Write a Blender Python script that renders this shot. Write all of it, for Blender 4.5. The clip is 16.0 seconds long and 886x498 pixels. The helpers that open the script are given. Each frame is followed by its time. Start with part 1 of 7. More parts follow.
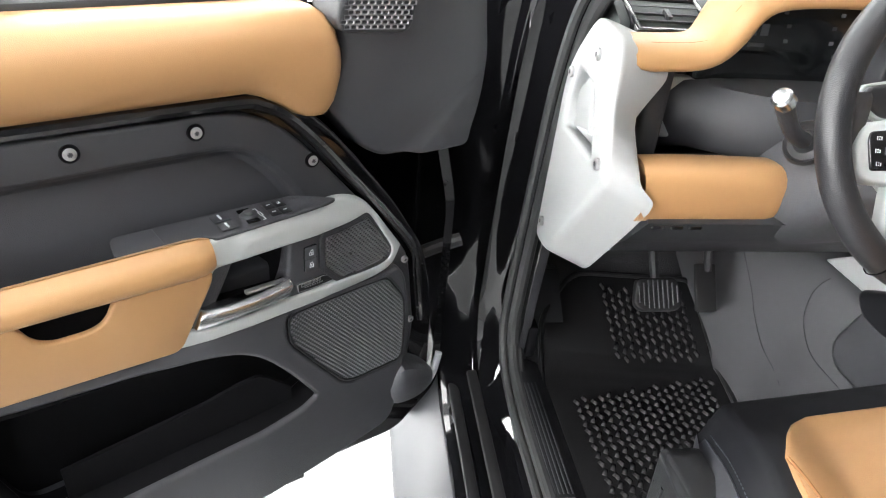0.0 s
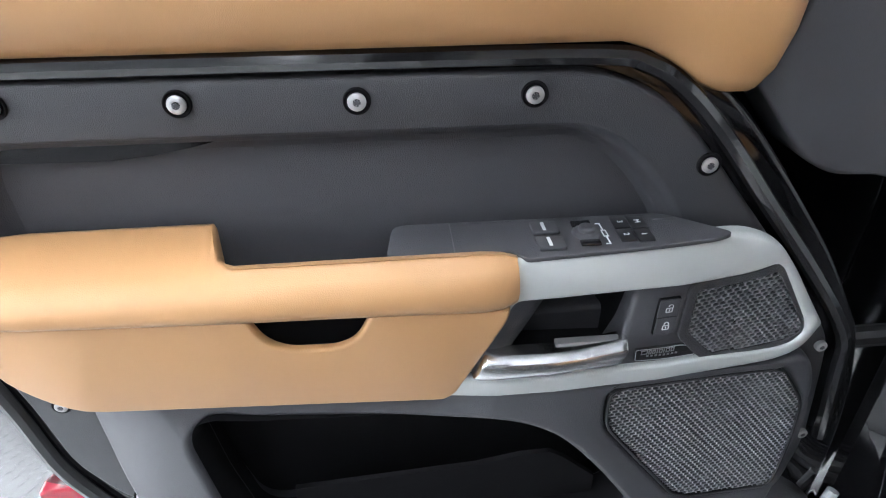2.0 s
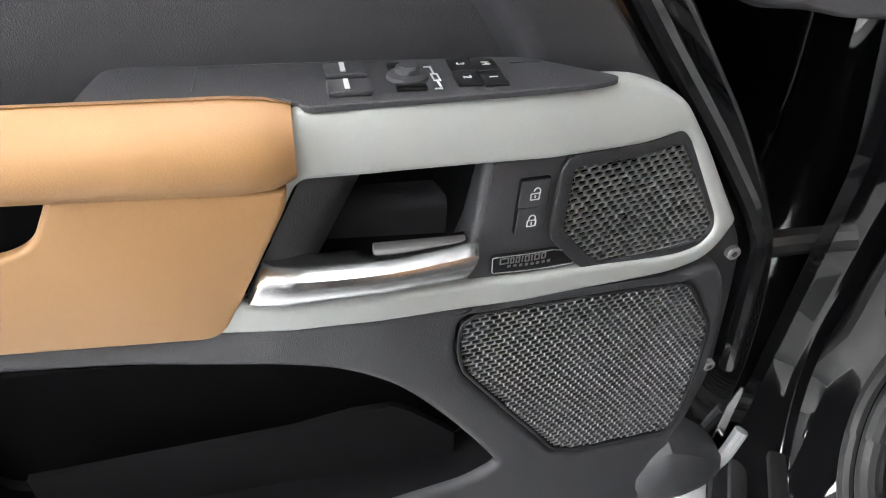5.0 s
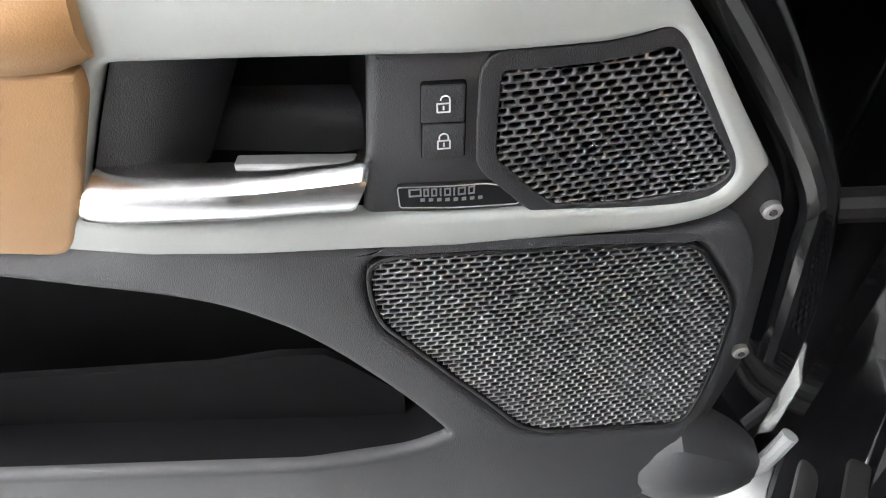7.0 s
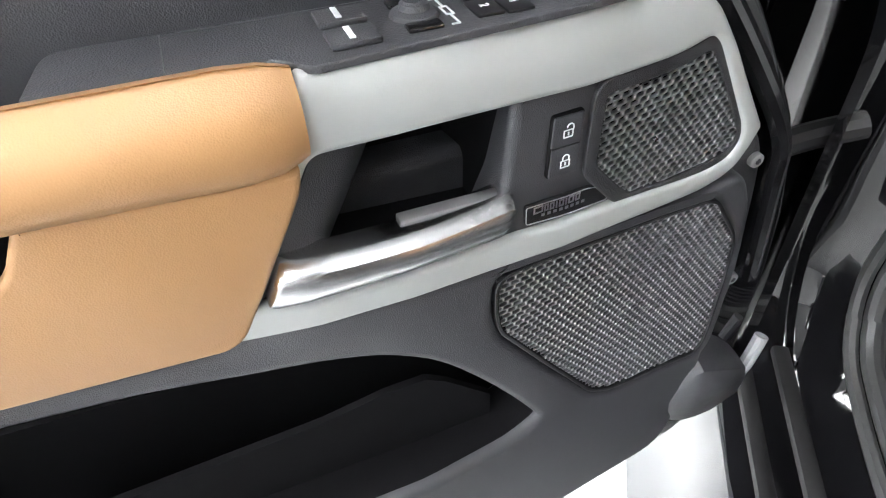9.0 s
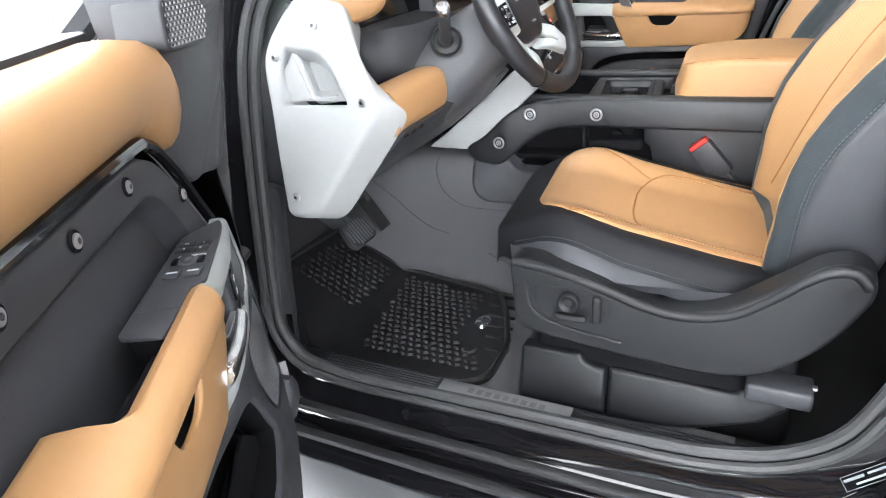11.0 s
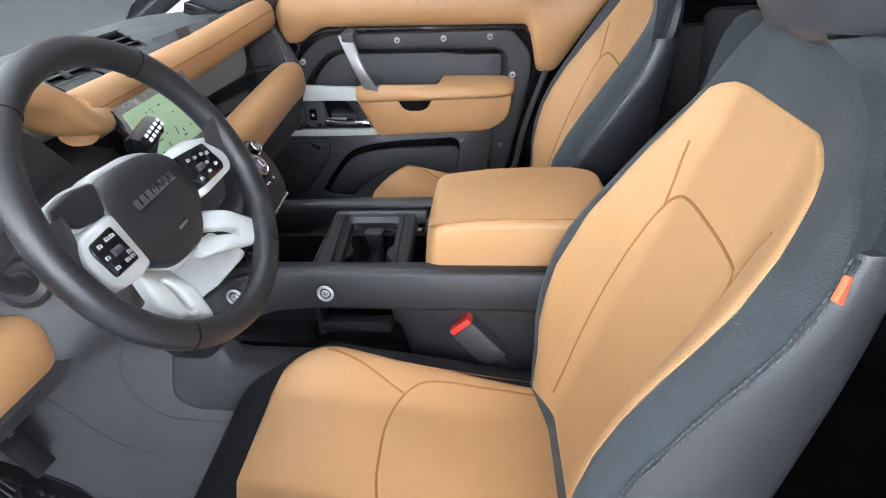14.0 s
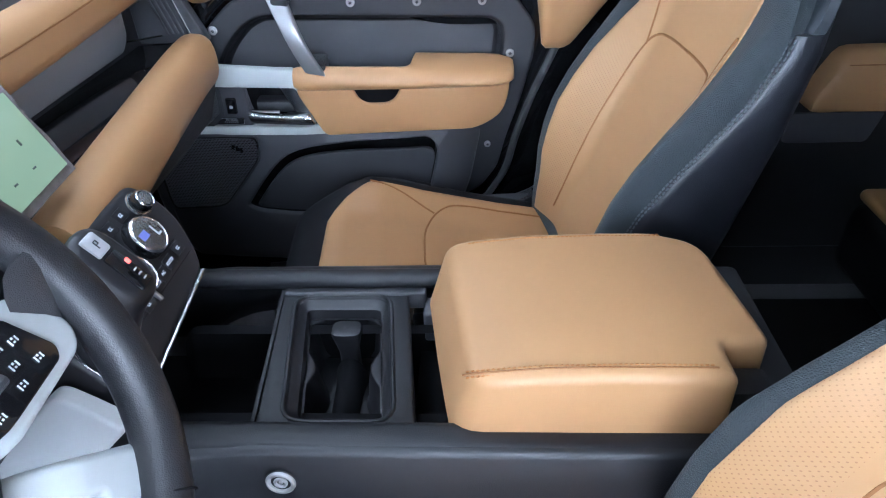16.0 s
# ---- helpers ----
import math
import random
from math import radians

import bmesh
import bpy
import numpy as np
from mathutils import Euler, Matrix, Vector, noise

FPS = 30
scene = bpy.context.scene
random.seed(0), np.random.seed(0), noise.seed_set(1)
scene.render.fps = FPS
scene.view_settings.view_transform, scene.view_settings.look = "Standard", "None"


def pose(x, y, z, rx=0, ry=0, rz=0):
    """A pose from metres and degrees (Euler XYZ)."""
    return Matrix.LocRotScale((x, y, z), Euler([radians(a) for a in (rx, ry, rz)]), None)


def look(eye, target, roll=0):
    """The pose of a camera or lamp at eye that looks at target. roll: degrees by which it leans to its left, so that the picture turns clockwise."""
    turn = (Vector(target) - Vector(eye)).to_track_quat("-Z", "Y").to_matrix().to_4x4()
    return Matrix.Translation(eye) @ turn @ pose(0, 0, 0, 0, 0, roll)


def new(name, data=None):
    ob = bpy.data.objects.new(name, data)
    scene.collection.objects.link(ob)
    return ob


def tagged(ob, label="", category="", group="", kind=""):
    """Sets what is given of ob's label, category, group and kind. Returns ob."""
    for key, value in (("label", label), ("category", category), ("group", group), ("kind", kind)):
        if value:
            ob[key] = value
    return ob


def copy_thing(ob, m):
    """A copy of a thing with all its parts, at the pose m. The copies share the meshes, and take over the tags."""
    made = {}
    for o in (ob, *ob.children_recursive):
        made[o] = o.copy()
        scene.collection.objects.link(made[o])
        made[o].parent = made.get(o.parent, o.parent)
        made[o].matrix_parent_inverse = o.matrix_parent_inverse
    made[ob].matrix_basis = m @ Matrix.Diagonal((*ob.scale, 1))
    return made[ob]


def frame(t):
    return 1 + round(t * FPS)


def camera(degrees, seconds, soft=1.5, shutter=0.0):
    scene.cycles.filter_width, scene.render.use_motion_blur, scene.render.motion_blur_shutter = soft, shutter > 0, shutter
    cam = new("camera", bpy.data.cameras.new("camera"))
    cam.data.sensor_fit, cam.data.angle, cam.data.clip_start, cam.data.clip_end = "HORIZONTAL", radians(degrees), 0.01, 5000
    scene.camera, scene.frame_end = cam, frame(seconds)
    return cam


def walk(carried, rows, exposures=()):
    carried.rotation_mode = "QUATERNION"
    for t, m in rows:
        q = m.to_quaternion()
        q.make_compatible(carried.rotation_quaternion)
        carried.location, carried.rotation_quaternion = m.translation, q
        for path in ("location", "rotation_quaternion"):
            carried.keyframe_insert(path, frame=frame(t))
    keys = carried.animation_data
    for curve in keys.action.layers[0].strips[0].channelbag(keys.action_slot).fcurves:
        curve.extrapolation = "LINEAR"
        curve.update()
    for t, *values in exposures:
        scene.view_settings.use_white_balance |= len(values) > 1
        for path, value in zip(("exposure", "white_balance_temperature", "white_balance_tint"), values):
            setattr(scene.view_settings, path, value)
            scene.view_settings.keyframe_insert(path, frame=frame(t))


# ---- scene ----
cam = camera(68.9, 16.0, soft=1.1)
PATH = [
    (0, (0.49, -1.131, 1.572), (-1.213, -0.861, 0.559), 5.0),
    (0.5, (0.402, -1.188, 1.541), (-1.305, -1.258, 0.501), 3.3),
    (1, (0.335, -1.211, 1.512), (-1.311, -1.547, 0.428), 1.2),
    (1.5, (0.253, -1.18, 1.48), (-1.277, -1.827, 0.366), 0.3),
    (2, (0.211, -1.16, 1.454), (-1.287, -1.934, 0.379), -0.4),
    (2.5, (0.201, -1.148, 1.442), (-1.264, -1.99, 0.373), -1.5),
    (3, (0.204, -1.15, 1.44), (-1.258, -2.004, 0.376), -1.2),
    (3.5, (0.206, -1.159, 1.437), (-1.26, -1.997, 0.365), -0.7),
    (4, (0.171, -1.149, 1.409), (-1.326, -1.91, 0.322), 0.0),
    (4.5, (0.144, -1.16, 1.364), (-1.418, -1.76, 0.269), 1.0),
    (5, (0.071, -1.136, 1.314), (-1.469, -1.644, 0.143), 3.2),
    (5.2, (0.038, -1.114, 1.291), (-1.486, -1.621, 0.099), 4.2),
    (7.3, (-0.042, -1.055, 1.261), (-1.286, -1.877, -0.072), -1.4),
    (7.5, (-0.043, -1.057, 1.262), (-1.286, -1.877, -0.073), -1.5),
    (8, (-0.049, -1.066, 1.266), (-1.276, -1.875, -0.09), -1.6),
    (8.2, (-0.049, -1.074, 1.266), (-1.281, -1.845, -0.109), -1.7),
    (10.3, (0.274, -1.549, 1.425), (-1.083, -0.467, 0.431), -7.0),
    (10.5, (0.287, -1.608, 1.445), (-0.925, -0.33, 0.497), -7.7),
    (11, (0.347, -1.696, 1.493), (-0.538, -0.135, 0.61), -6.6),
    (11.5, (0.382, -1.695, 1.543), (-0.264, -0.01, 0.682), -6.1),
    (12, (0.394, -1.684, 1.589), (-0.105, 0.05, 0.727), -5.5),
    (12.5, (0.378, -1.643, 1.634), (-0.014, 0.106, 0.747), -4.8),
    (13, (0.353, -1.529, 1.653), (0.003, 0.221, 0.751), -3.9),
    (13.5, (0.368, -1.311, 1.657), (0.019, 0.429, 0.733), -4.0),
    (14, (0.354, -1.09, 1.641), (-0.003, 0.636, 0.695), -5.5),
    (14.5, (0.254, -0.835, 1.656), (-0.059, 0.891, 0.695), -6.8),
    (15, (0.214, -0.695, 1.644), (0.019, 1.012, 0.621), -4.2),
    (15.5, (0.19, -0.65, 1.64), (0.123, 1.028, 0.555), -4.2),
    (16, (0.158, -0.592, 1.62), (0.044, 1.055, 0.49), -2.8),
]
walk(cam, [(t, look(eye, target, roll)) for t, eye, target, roll in PATH], exposures=[(0.0, 0.36, 6350, 10), (0.5, 0.16, 6250, 10), (1.0, -0.30, 7200, 10), (1.5, 0.08, 6400, 10), (2.0, 0.40, 5850, 10), (3.5, 0.44, 5700, 10), (4.5, 0.48, 6000, 10), (5.0, 0.56, 6450, 10), (7.5, 0.82, 6450, 10), (8.0, 0.82, 6450, 10), (10.5, 0.48, 5950, 10), (11.0, 0.36, 6050, 10), (11.5, 0.27, 6150, 10), (12.0, 0.37, 6050, 10), (12.5, 0.38, 6100, 10), (13.0, 0.40, 6050, 10), (13.5, 0.36, 5900, 10), (14.0, 0.12, 5800, 10), (14.5, -0.03, 5450, 10), (15.0, -0.06, 5350, 10), (15.5, 0.00, 5250, 10), (16.0, 0.10, 5000, 10)])

# ---------------------------------------------------------------- light
world = bpy.data.worlds.new("showroom_air")
scene.world = world
world.use_nodes = True
world.node_tree.nodes["Background"].inputs[0].default_value = (0.93, 0.97, 1.0, 1)
world.node_tree.nodes["Background"].inputs[1].default_value = 0.6


def mat(name, colour, rough=0.5, metal=0.0, bump=0.0, scale=400.0, kind="noise", vary=0.12, patch_scale=9.0,
        coat=0.0, spec=0.5, sheen=0.0, emit=None, stretch=None, dist=0.0006):
    m = bpy.data.materials.new(name)
    m.use_nodes = True
    n, l = m.node_tree.nodes, m.node_tree.links
    b = n["Principled BSDF"]
    b.inputs["Base Color"].default_value = (*colour, 1)
    b.inputs["Roughness"].default_value = rough
    b.inputs["Metallic"].default_value = metal
    b.inputs["Coat Weight"].default_value = coat
    b.inputs["Coat Roughness"].default_value = 0.04
    b.inputs["Specular IOR Level"].default_value = spec
    b.inputs["Sheen Weight"].default_value = sheen
    if emit:
        b.inputs["Emission Color"].default_value = (*emit[0], 1)
        b.inputs["Emission Strength"].default_value = emit[1]
    co = n.new("ShaderNodeTexCoord")
    src = co.outputs["Object"]
    if stretch:
        mp = n.new("ShaderNodeMapping")
        mp.inputs["Scale"].default_value = stretch
        l.new(src, mp.inputs[0])
        src = mp.outputs[0]
    if vary > 0:
        t = n.new("ShaderNodeTexNoise")
        t.inputs["Scale"].default_value = patch_scale
        t.inputs["Detail"].default_value = 6
        t.inputs["Roughness"].default_value = 0.65
        l.new(src, t.inputs["Vector"])
        mx = n.new("ShaderNodeMixRGB")
        mx.inputs[1].default_value = (*[c * (1 - vary) for c in colour], 1)
        mx.inputs[2].default_value = (*[min(1, c * (1 + vary)) for c in colour], 1)
        l.new(t.outputs[0], mx.inputs[0])
        l.new(mx.outputs[0], b.inputs["Base Color"])
        r = n.new("ShaderNodeMapRange")
        r.inputs["To Min"].default_value = max(0.01, rough - 0.25 * rough)
        r.inputs["To Max"].default_value = min(1, rough + 0.25 * rough)
        l.new(t.outputs[0], r.inputs["Value"])
        l.new(r.outputs[0], b.inputs["Roughness"])
    if bump > 0:
        if kind == "noise":
            t2 = n.new("ShaderNodeTexNoise")
            t2.inputs["Detail"].default_value = 3
        else:
            t2 = n.new("ShaderNodeTexVoronoi")
        t2.inputs["Scale"].default_value = scale
        l.new(src, t2.inputs["Vector"])
        bp = n.new("ShaderNodeBump")
        bp.inputs["Strength"].default_value = bump
        bp.inputs["Distance"].default_value = dist
        l.new(t2.outputs[0], bp.inputs["Height"])
        l.new(bp.outputs[0], b.inputs["Normal"])
    return m


def perforated(name, colour):
    """Leather with rows of fine punched holes."""
    m = mat(name, colour, 0.50, bump=0.12, scale=1100, kind="voronoi", vary=0.05, patch_scale=5)
    n, l = m.node_tree.nodes, m.node_tree.links
    b = n["Principled BSDF"]
    co = n.new("ShaderNodeTexCoord")
    sp = n.new("ShaderNodeSeparateXYZ")
    l.new(co.outputs["Object"], sp.inputs[0])
    w = []
    for out, f in (("Y", 1180.0), ("Z", 1180.0)):
        k = n.new("ShaderNodeMath")
        k.operation = "MULTIPLY"
        k.inputs[1].default_value = f
        l.new(sp.outputs[out], k.inputs[0])
        s = n.new("ShaderNodeMath")
        s.operation = "SINE"
        l.new(k.outputs[0], s.inputs[0])
        w.append(s)
    pr = n.new("ShaderNodeMath")
    pr.operation = "MULTIPLY"
    l.new(w[0].outputs[0], pr.inputs[0])
    l.new(w[1].outputs[0], pr.inputs[1])
    rg = n.new("ShaderNodeMapRange")
    rg.inputs["From Min"].default_value = 0.66
    rg.inputs["From Max"].default_value = 0.86
    l.new(pr.outputs[0], rg.inputs["Value"])
    # holes only on the side bolsters
    away = n.new("ShaderNodeMath")
    away.operation = "ABSOLUTE"
    l.new(sp.outputs["Y"], away.inputs[0])
    wing = n.new("ShaderNodeMath")
    wing.operation = "GREATER_THAN"
    wing.inputs[1].default_value = 0.124
    l.new(away.outputs[0], wing.inputs[0])
    only = n.new("ShaderNodeMath")
    only.operation = "MULTIPLY"
    l.new(rg.outputs[0], only.inputs[0])
    l.new(wing.outputs[0], only.inputs[1])
    mx = n.new("ShaderNodeMixRGB")
    mx.inputs[2].default_value = (colour[0] * 0.68, colour[1] * 0.63, colour[2] * 0.58, 1)
    old = b.inputs["Base Color"].links[0].from_socket
    l.new(old, mx.inputs[1])
    l.new(only.outputs[0], mx.inputs[0])
    l.new(mx.outputs[0], b.inputs["Base Color"])
    return m


TAN = mat("tan_leather", (0.40, 0.224, 0.097), 0.46, bump=0.13, scale=1100, kind="voronoi", vary=0.05, patch_scale=5)
TAN_PERF = perforated("tan_perforated_leather", (0.395, 0.226, 0.099))
STITCH = mat("tan_thread", (0.42, 0.19, 0.055), 0.7, bump=0.5, scale=1500)
SEAM = mat("seam_fold", (0.25, 0.11, 0.03), 0.7, vary=0.1)
PLASTIC = mat("charcoal_grained_plastic", (0.034, 0.035, 0.039), 0.40, bump=0.5, scale=1400, kind="voronoi", vary=0.10)
PLASTIC2 = mat("dark_grey_plastic", (0.052, 0.053, 0.059), 0.38, bump=0.4, scale=1400, kind="voronoi", vary=0.10)
CONSOLE = mat("black_console_plastic", (0.011, 0.0115, 0.0135), 0.38, spec=0.4, bump=0.4, scale=1400, kind="voronoi", vary=0.10)
STACK = mat("matte_black_controls", (0.012, 0.012, 0.014), 0.42, vary=0.06)
WHEEL_LEATHER = mat("black_wheel_leather", (0.015, 0.015, 0.017), 0.36, bump=0.35, scale=900, kind="voronoi", vary=0.08)
BACK_GREY = mat("pale_grey_panel", (0.27, 0.275, 0.285), 0.40, bump=0.15, scale=1400, vary=0.05)
RAIL = mat("dark_grey_rail_plastic", (0.0125, 0.013, 0.0152), 0.34, bump=0.4, scale=1400, kind="voronoi", vary=0.08)
TUNNEL = mat("grey_moulded_lining", (0.098, 0.098, 0.104), 0.58, bump=0.5, scale=1100, vary=0.10, patch_scale=6)
SOFT_GREY = mat("grey_soft_trim", (0.060, 0.061, 0.067), 0.38, bump=0.4, scale=1400, kind="voronoi", vary=0.08)
PLATE_MARK = mat("worn_plate_print", (0.20, 0.20, 0.21), 0.4, metal=0.5, vary=0.3, patch_scale=60)
RECESS = mat("dark_soft_trim", (0.043, 0.044, 0.050), 0.6, bump=0.5, scale=1100, kind="voronoi", vary=0.10)
GREY_LEATHER = mat("grey_leather", (0.040, 0.041, 0.046), 0.38, bump=0.35, scale=800, kind="voronoi", vary=0.06)
NAVY = mat("blue_black_woven_cloth", (0.019, 0.0265, 0.031), 0.7, bump=0.8, scale=700, kind="voronoi", vary=0.10, sheen=0.1, dist=0.001)
BLACK_LEATHER = mat("black_smooth_leather", (0.012, 0.013, 0.017), 0.36, bump=0.3, scale=900, kind="voronoi", vary=0.08)
NAVY_LEATHER = mat("blue_black_smooth_leather", (0.022, 0.027, 0.032), 0.42, bump=0.3, scale=900, kind="voronoi", vary=0.08)
BLACK_CLOTH = mat("black_seat_cloth", (0.0085, 0.0088, 0.011), 0.62, bump=0.5, scale=900, vary=0.12, spec=0.25)
BLACK_THREAD = mat("dark_grey_thread", (0.075, 0.085, 0.095), 0.8, vary=0.1)
GLOSS = mat("gloss_black_paint", (0.006, 0.006, 0.007), 0.05, coat=0.7, vary=0.04, spec=0.1)
PIANO = mat("piano_black_trim", (0.008, 0.008, 0.009), 0.10, coat=0.5, vary=0.04)
WHITE = mat("pale_grey_painted_trim", (0.40, 0.42, 0.415), 0.42, bump=0.12, scale=1500, vary=0.025)
WHITE2 = mat("white_powder_coat", (0.39, 0.40, 0.398), 0.45, bump=0.25, scale=1300, vary=0.03)
CHROME = mat("satin_chrome", (0.74, 0.74, 0.75), 0.24, metal=1.0, vary=0.03, patch_scale=30)
SILVER = mat("brushed_silver", (0.62, 0.63, 0.65), 0.28, metal=1.0, bump=0.15, scale=500, vary=0.05)
STEEL = mat("zinc_screw", (0.46, 0.46, 0.46), 0.34, metal=0.7, vary=0.15, patch_scale=200)
DULL_STEEL = mat("dull_brushed_steel", (0.30, 0.30, 0.305), 0.38, metal=0.6, bump=0.15, scale=500, vary=0.06)
SHIELD = mat("black_grained_shield", (0.0095, 0.010, 0.0115), 0.30, spec=0.45, bump=0.5, scale=1400, kind="voronoi", vary=0.10)
SATIN_SILVER = mat("satin_silver_paint", (0.46, 0.47, 0.49), 0.34, metal=0.0, vary=0.03)
QUARTER = mat("grey_gloss_quarter_panel", (0.075, 0.078, 0.080), 0.10, coat=1.0, vary=0.06, patch_scale=2)
# glowing sheets added outside the room to light the car
GLOW_FRONT = mat("added_front_glow", (0.8, 0.8, 0.8), 0.9, vary=0, emit=((1.0, 0.985, 0.96), 13.0))
GLOW_SIDE = mat("added_side_glow", (0.8, 0.8, 0.8), 0.9, vary=0, emit=((1.0, 0.985, 0.96), 30.0))
DARK_METAL = mat("dark_slotted_metal", (0.31, 0.315, 0.33), 0.30, metal=1.0, vary=0.05)
RUBBER = mat("black_rubber", (0.018, 0.018, 0.019), 0.5, bump=0.3, scale=600, vary=0.15)
SEAL = mat("grey_black_rubber_seal", (0.045, 0.046, 0.047), 0.42, bump=0.25, scale=700, vary=0.15)
MAT_RUBBER = mat("floor_mat_rubber", (0.016, 0.016, 0.017), 0.40, bump=0.3, scale=500, vary=0.2)
CARPET = mat("grey_carpet", (0.105, 0.105, 0.112), 0.95, bump=1.0, scale=900, vary=0.18, sheen=0.3, dist=0.002)
# two darker copies of the carpet, with footwell and rear cabin shade painted in
DIM_CARPET = mat("half_shaded_carpet", (0.040, 0.040, 0.043), 0.95, bump=1.0, scale=900, vary=0.2, dist=0.002)
SHADED_CARPET = mat("deep_shaded_carpet", (0.012, 0.012, 0.013), 0.95, bump=1.0, scale=900, vary=0.2, dist=0.002)
# near black: for black parts, and for shade painted into hollows and gaps
VOID = mat("black_parts_and_shade", (0.005, 0.005, 0.006), 0.85, vary=0.2, spec=0.12)
INK = mat("pale_grey_print", (0.62, 0.64, 0.66), 0.6, vary=0)
FAINT_INK = mat("faint_grey_print", (0.07, 0.075, 0.08), 0.5, vary=0)
DIM_INK = mat("grey_print", (0.22, 0.23, 0.24), 0.6, vary=0)
RED = mat("red_plastic", (0.55, 0.03, 0.02), 0.35, vary=0.05)
RED_LENS = mat("red_lens", (0.32, 0.010, 0.025), 0.08, coat=0.6, vary=0.05)
ORANGE = mat("orange_fabric_tag", (0.80, 0.14, 0.05), 0.6, vary=0.06)
YELLOW = mat("yellow_label", (0.75, 0.62, 0.02), 0.5, vary=0.04)
PAPER = mat("white_label", (0.72, 0.72, 0.70), 0.5, vary=0.04)
DASHPAD = mat("dash_soft_top", (0.040, 0.047, 0.046), 0.62, bump=0.5, scale=1200, kind="voronoi", vary=0.08)
BACKLIT = mat("backlit_print", (0.3, 0.3, 0.3), 0.5, vary=0, emit=((0.85, 0.93, 1.0), 0.7))
SCREEN_MAP = mat("lit_map_display", (0.10, 0.12, 0.09), 0.25, vary=0.03, emit=((0.36, 0.50, 0.28), 0.62))
MAP_INK = mat("map_marks", (0.05, 0.07, 0.05), 0.4, vary=0)
CLUSTER_MAT = mat("instrument_glass", (0.008, 0.009, 0.010), 0.12, coat=0.4, vary=0.05)
RED_GLOW = mat("red_indicator", (0.4, 0.02, 0.02), 0.4, vary=0, emit=((1, 0.08, 0.05), 4.0))
BLUE_GLOW = mat("blue_display", (0.05, 0.06, 0.12), 0.3, vary=0, emit=((0.25, 0.30, 0.85), 0.45))
DIAL_FACE = mat("grey_dial_glass", (0.05, 0.05, 0.06), 0.2, vary=0.04, emit=((0.35, 0.37, 0.42), 0.12))
FILM = mat("crumpled_clear_film", (0.17, 0.155, 0.15), 0.18, bump=1.0, scale=60, vary=0.5, patch_scale=40, dist=0.006)
TILE = mat("unseen_dark_floor", (0.13, 0.13, 0.135), 0.3, bump=0.1, scale=30, vary=0.12, patch_scale=2)
# lozenges paler than the plate: their highlights are painted into the colour
TREAD = mat("highlit_white_tread", (0.55, 0.56, 0.56), 0.3, vary=0.1, patch_scale=6)
FLOOR_MAT = mat("white_tread_floor", (0.27, 0.275, 0.275), 0.35, bump=0.2, scale=60, vary=0.06, patch_scale=3)
WALL_MAT = mat("white_painted_wall", (0.42, 0.425, 0.43), 0.6, bump=0.15, scale=40, vary=0.04, patch_scale=2)
LAMP_MAT = mat("lit_diffuser", (0.8, 0.8, 0.8), 0.6, vary=0, emit=((1.0, 0.985, 0.96), 14.0))
CLADDING = mat("grey_sill_cladding", (0.070, 0.072, 0.076), 0.42, bump=0.35, scale=500, vary=0.10)
HEADLINER = mat("pale_headliner", (0.60, 0.60, 0.58), 0.9, bump=0.5, scale=500, vary=0.05)


def glass(name, tint, rough=0.0):
    m = bpy.data.materials.new(name)
    m.use_nodes = True
    b = m.node_tree.nodes["Principled BSDF"]
    b.inputs["Base Color"].default_value = (*tint, 1)
    b.inputs["Roughness"].default_value = rough
    b.inputs["Transmission Weight"].default_value = 1.0
    b.inputs["IOR"].default_value = 1.45
    return m


GLASS = glass("window_glass", (0.90, 0.95, 0.93))


# ---------------------------------------------------------------- geometry helpers
def thing(name, label, category, m=None, group="", kind=""):
    ob = new(name)
    ob.empty_display_size = 0.05
    if m is not None:
        ob.matrix_basis = m
    return tagged(ob, label, category, group, kind)


def mesh_of(bm, name, material, smooth=True, flip=False, turn=35):
    if flip:
        bmesh.ops.transform(bm, matrix=Matrix.Diagonal((-1, 1, 1, 1)), verts=bm.verts)
        bmesh.ops.reverse_faces(bm, faces=bm.faces)
    me = bpy.data.meshes.new(name)
    if smooth:
        for f in bm.faces:
            f.smooth = True
        for e in bm.edges:
            if len(e.link_faces) == 2 and e.calc_face_angle(0) > radians(turn):
                e.smooth = False
    bm.to_mesh(me)
    bm.free()
    me.materials.append(material)
    return me


def part(name, bm, material, parent=None, label="", flip=False, m=None, turn=35, kind=""):
    ob = new(name, mesh_of(bm, name, material, True, flip, turn))
    if m is not None:
        ob.matrix_basis = m
    if parent is not None:
        ob.parent = parent
    return tagged(ob, label, kind=kind)


def solo(name, bm, material, label, category, group="", kind="", m=None, turn=35):
    return tagged(part(name, bm, material, None, label, m=m, turn=turn), category=category, group=group, kind=kind)


def rnd(pts, r, n=4):
    """A closed outline with its corners rounded."""
    out, k = [], len(pts)
    for i in range(k):
        p = Vector(pts[i])
        a, b = Vector(pts[i - 1]) - p, Vector(pts[(i + 1) % k]) - p
        rr = r[i] if isinstance(r, (list, tuple)) else r
        d = min(rr, 0.48 * a.length, 0.48 * b.length)
        if d < 1e-5:
            out.append(p)
            continue
        s, e = p + a.normalized() * d, p + b.normalized() * d
        for j in range(n + 1):
            t = j / n
            out.append(s * (1 - t) ** 2 + p * 2 * t * (1 - t) + e * t * t)
    return [tuple(v) for v in out]


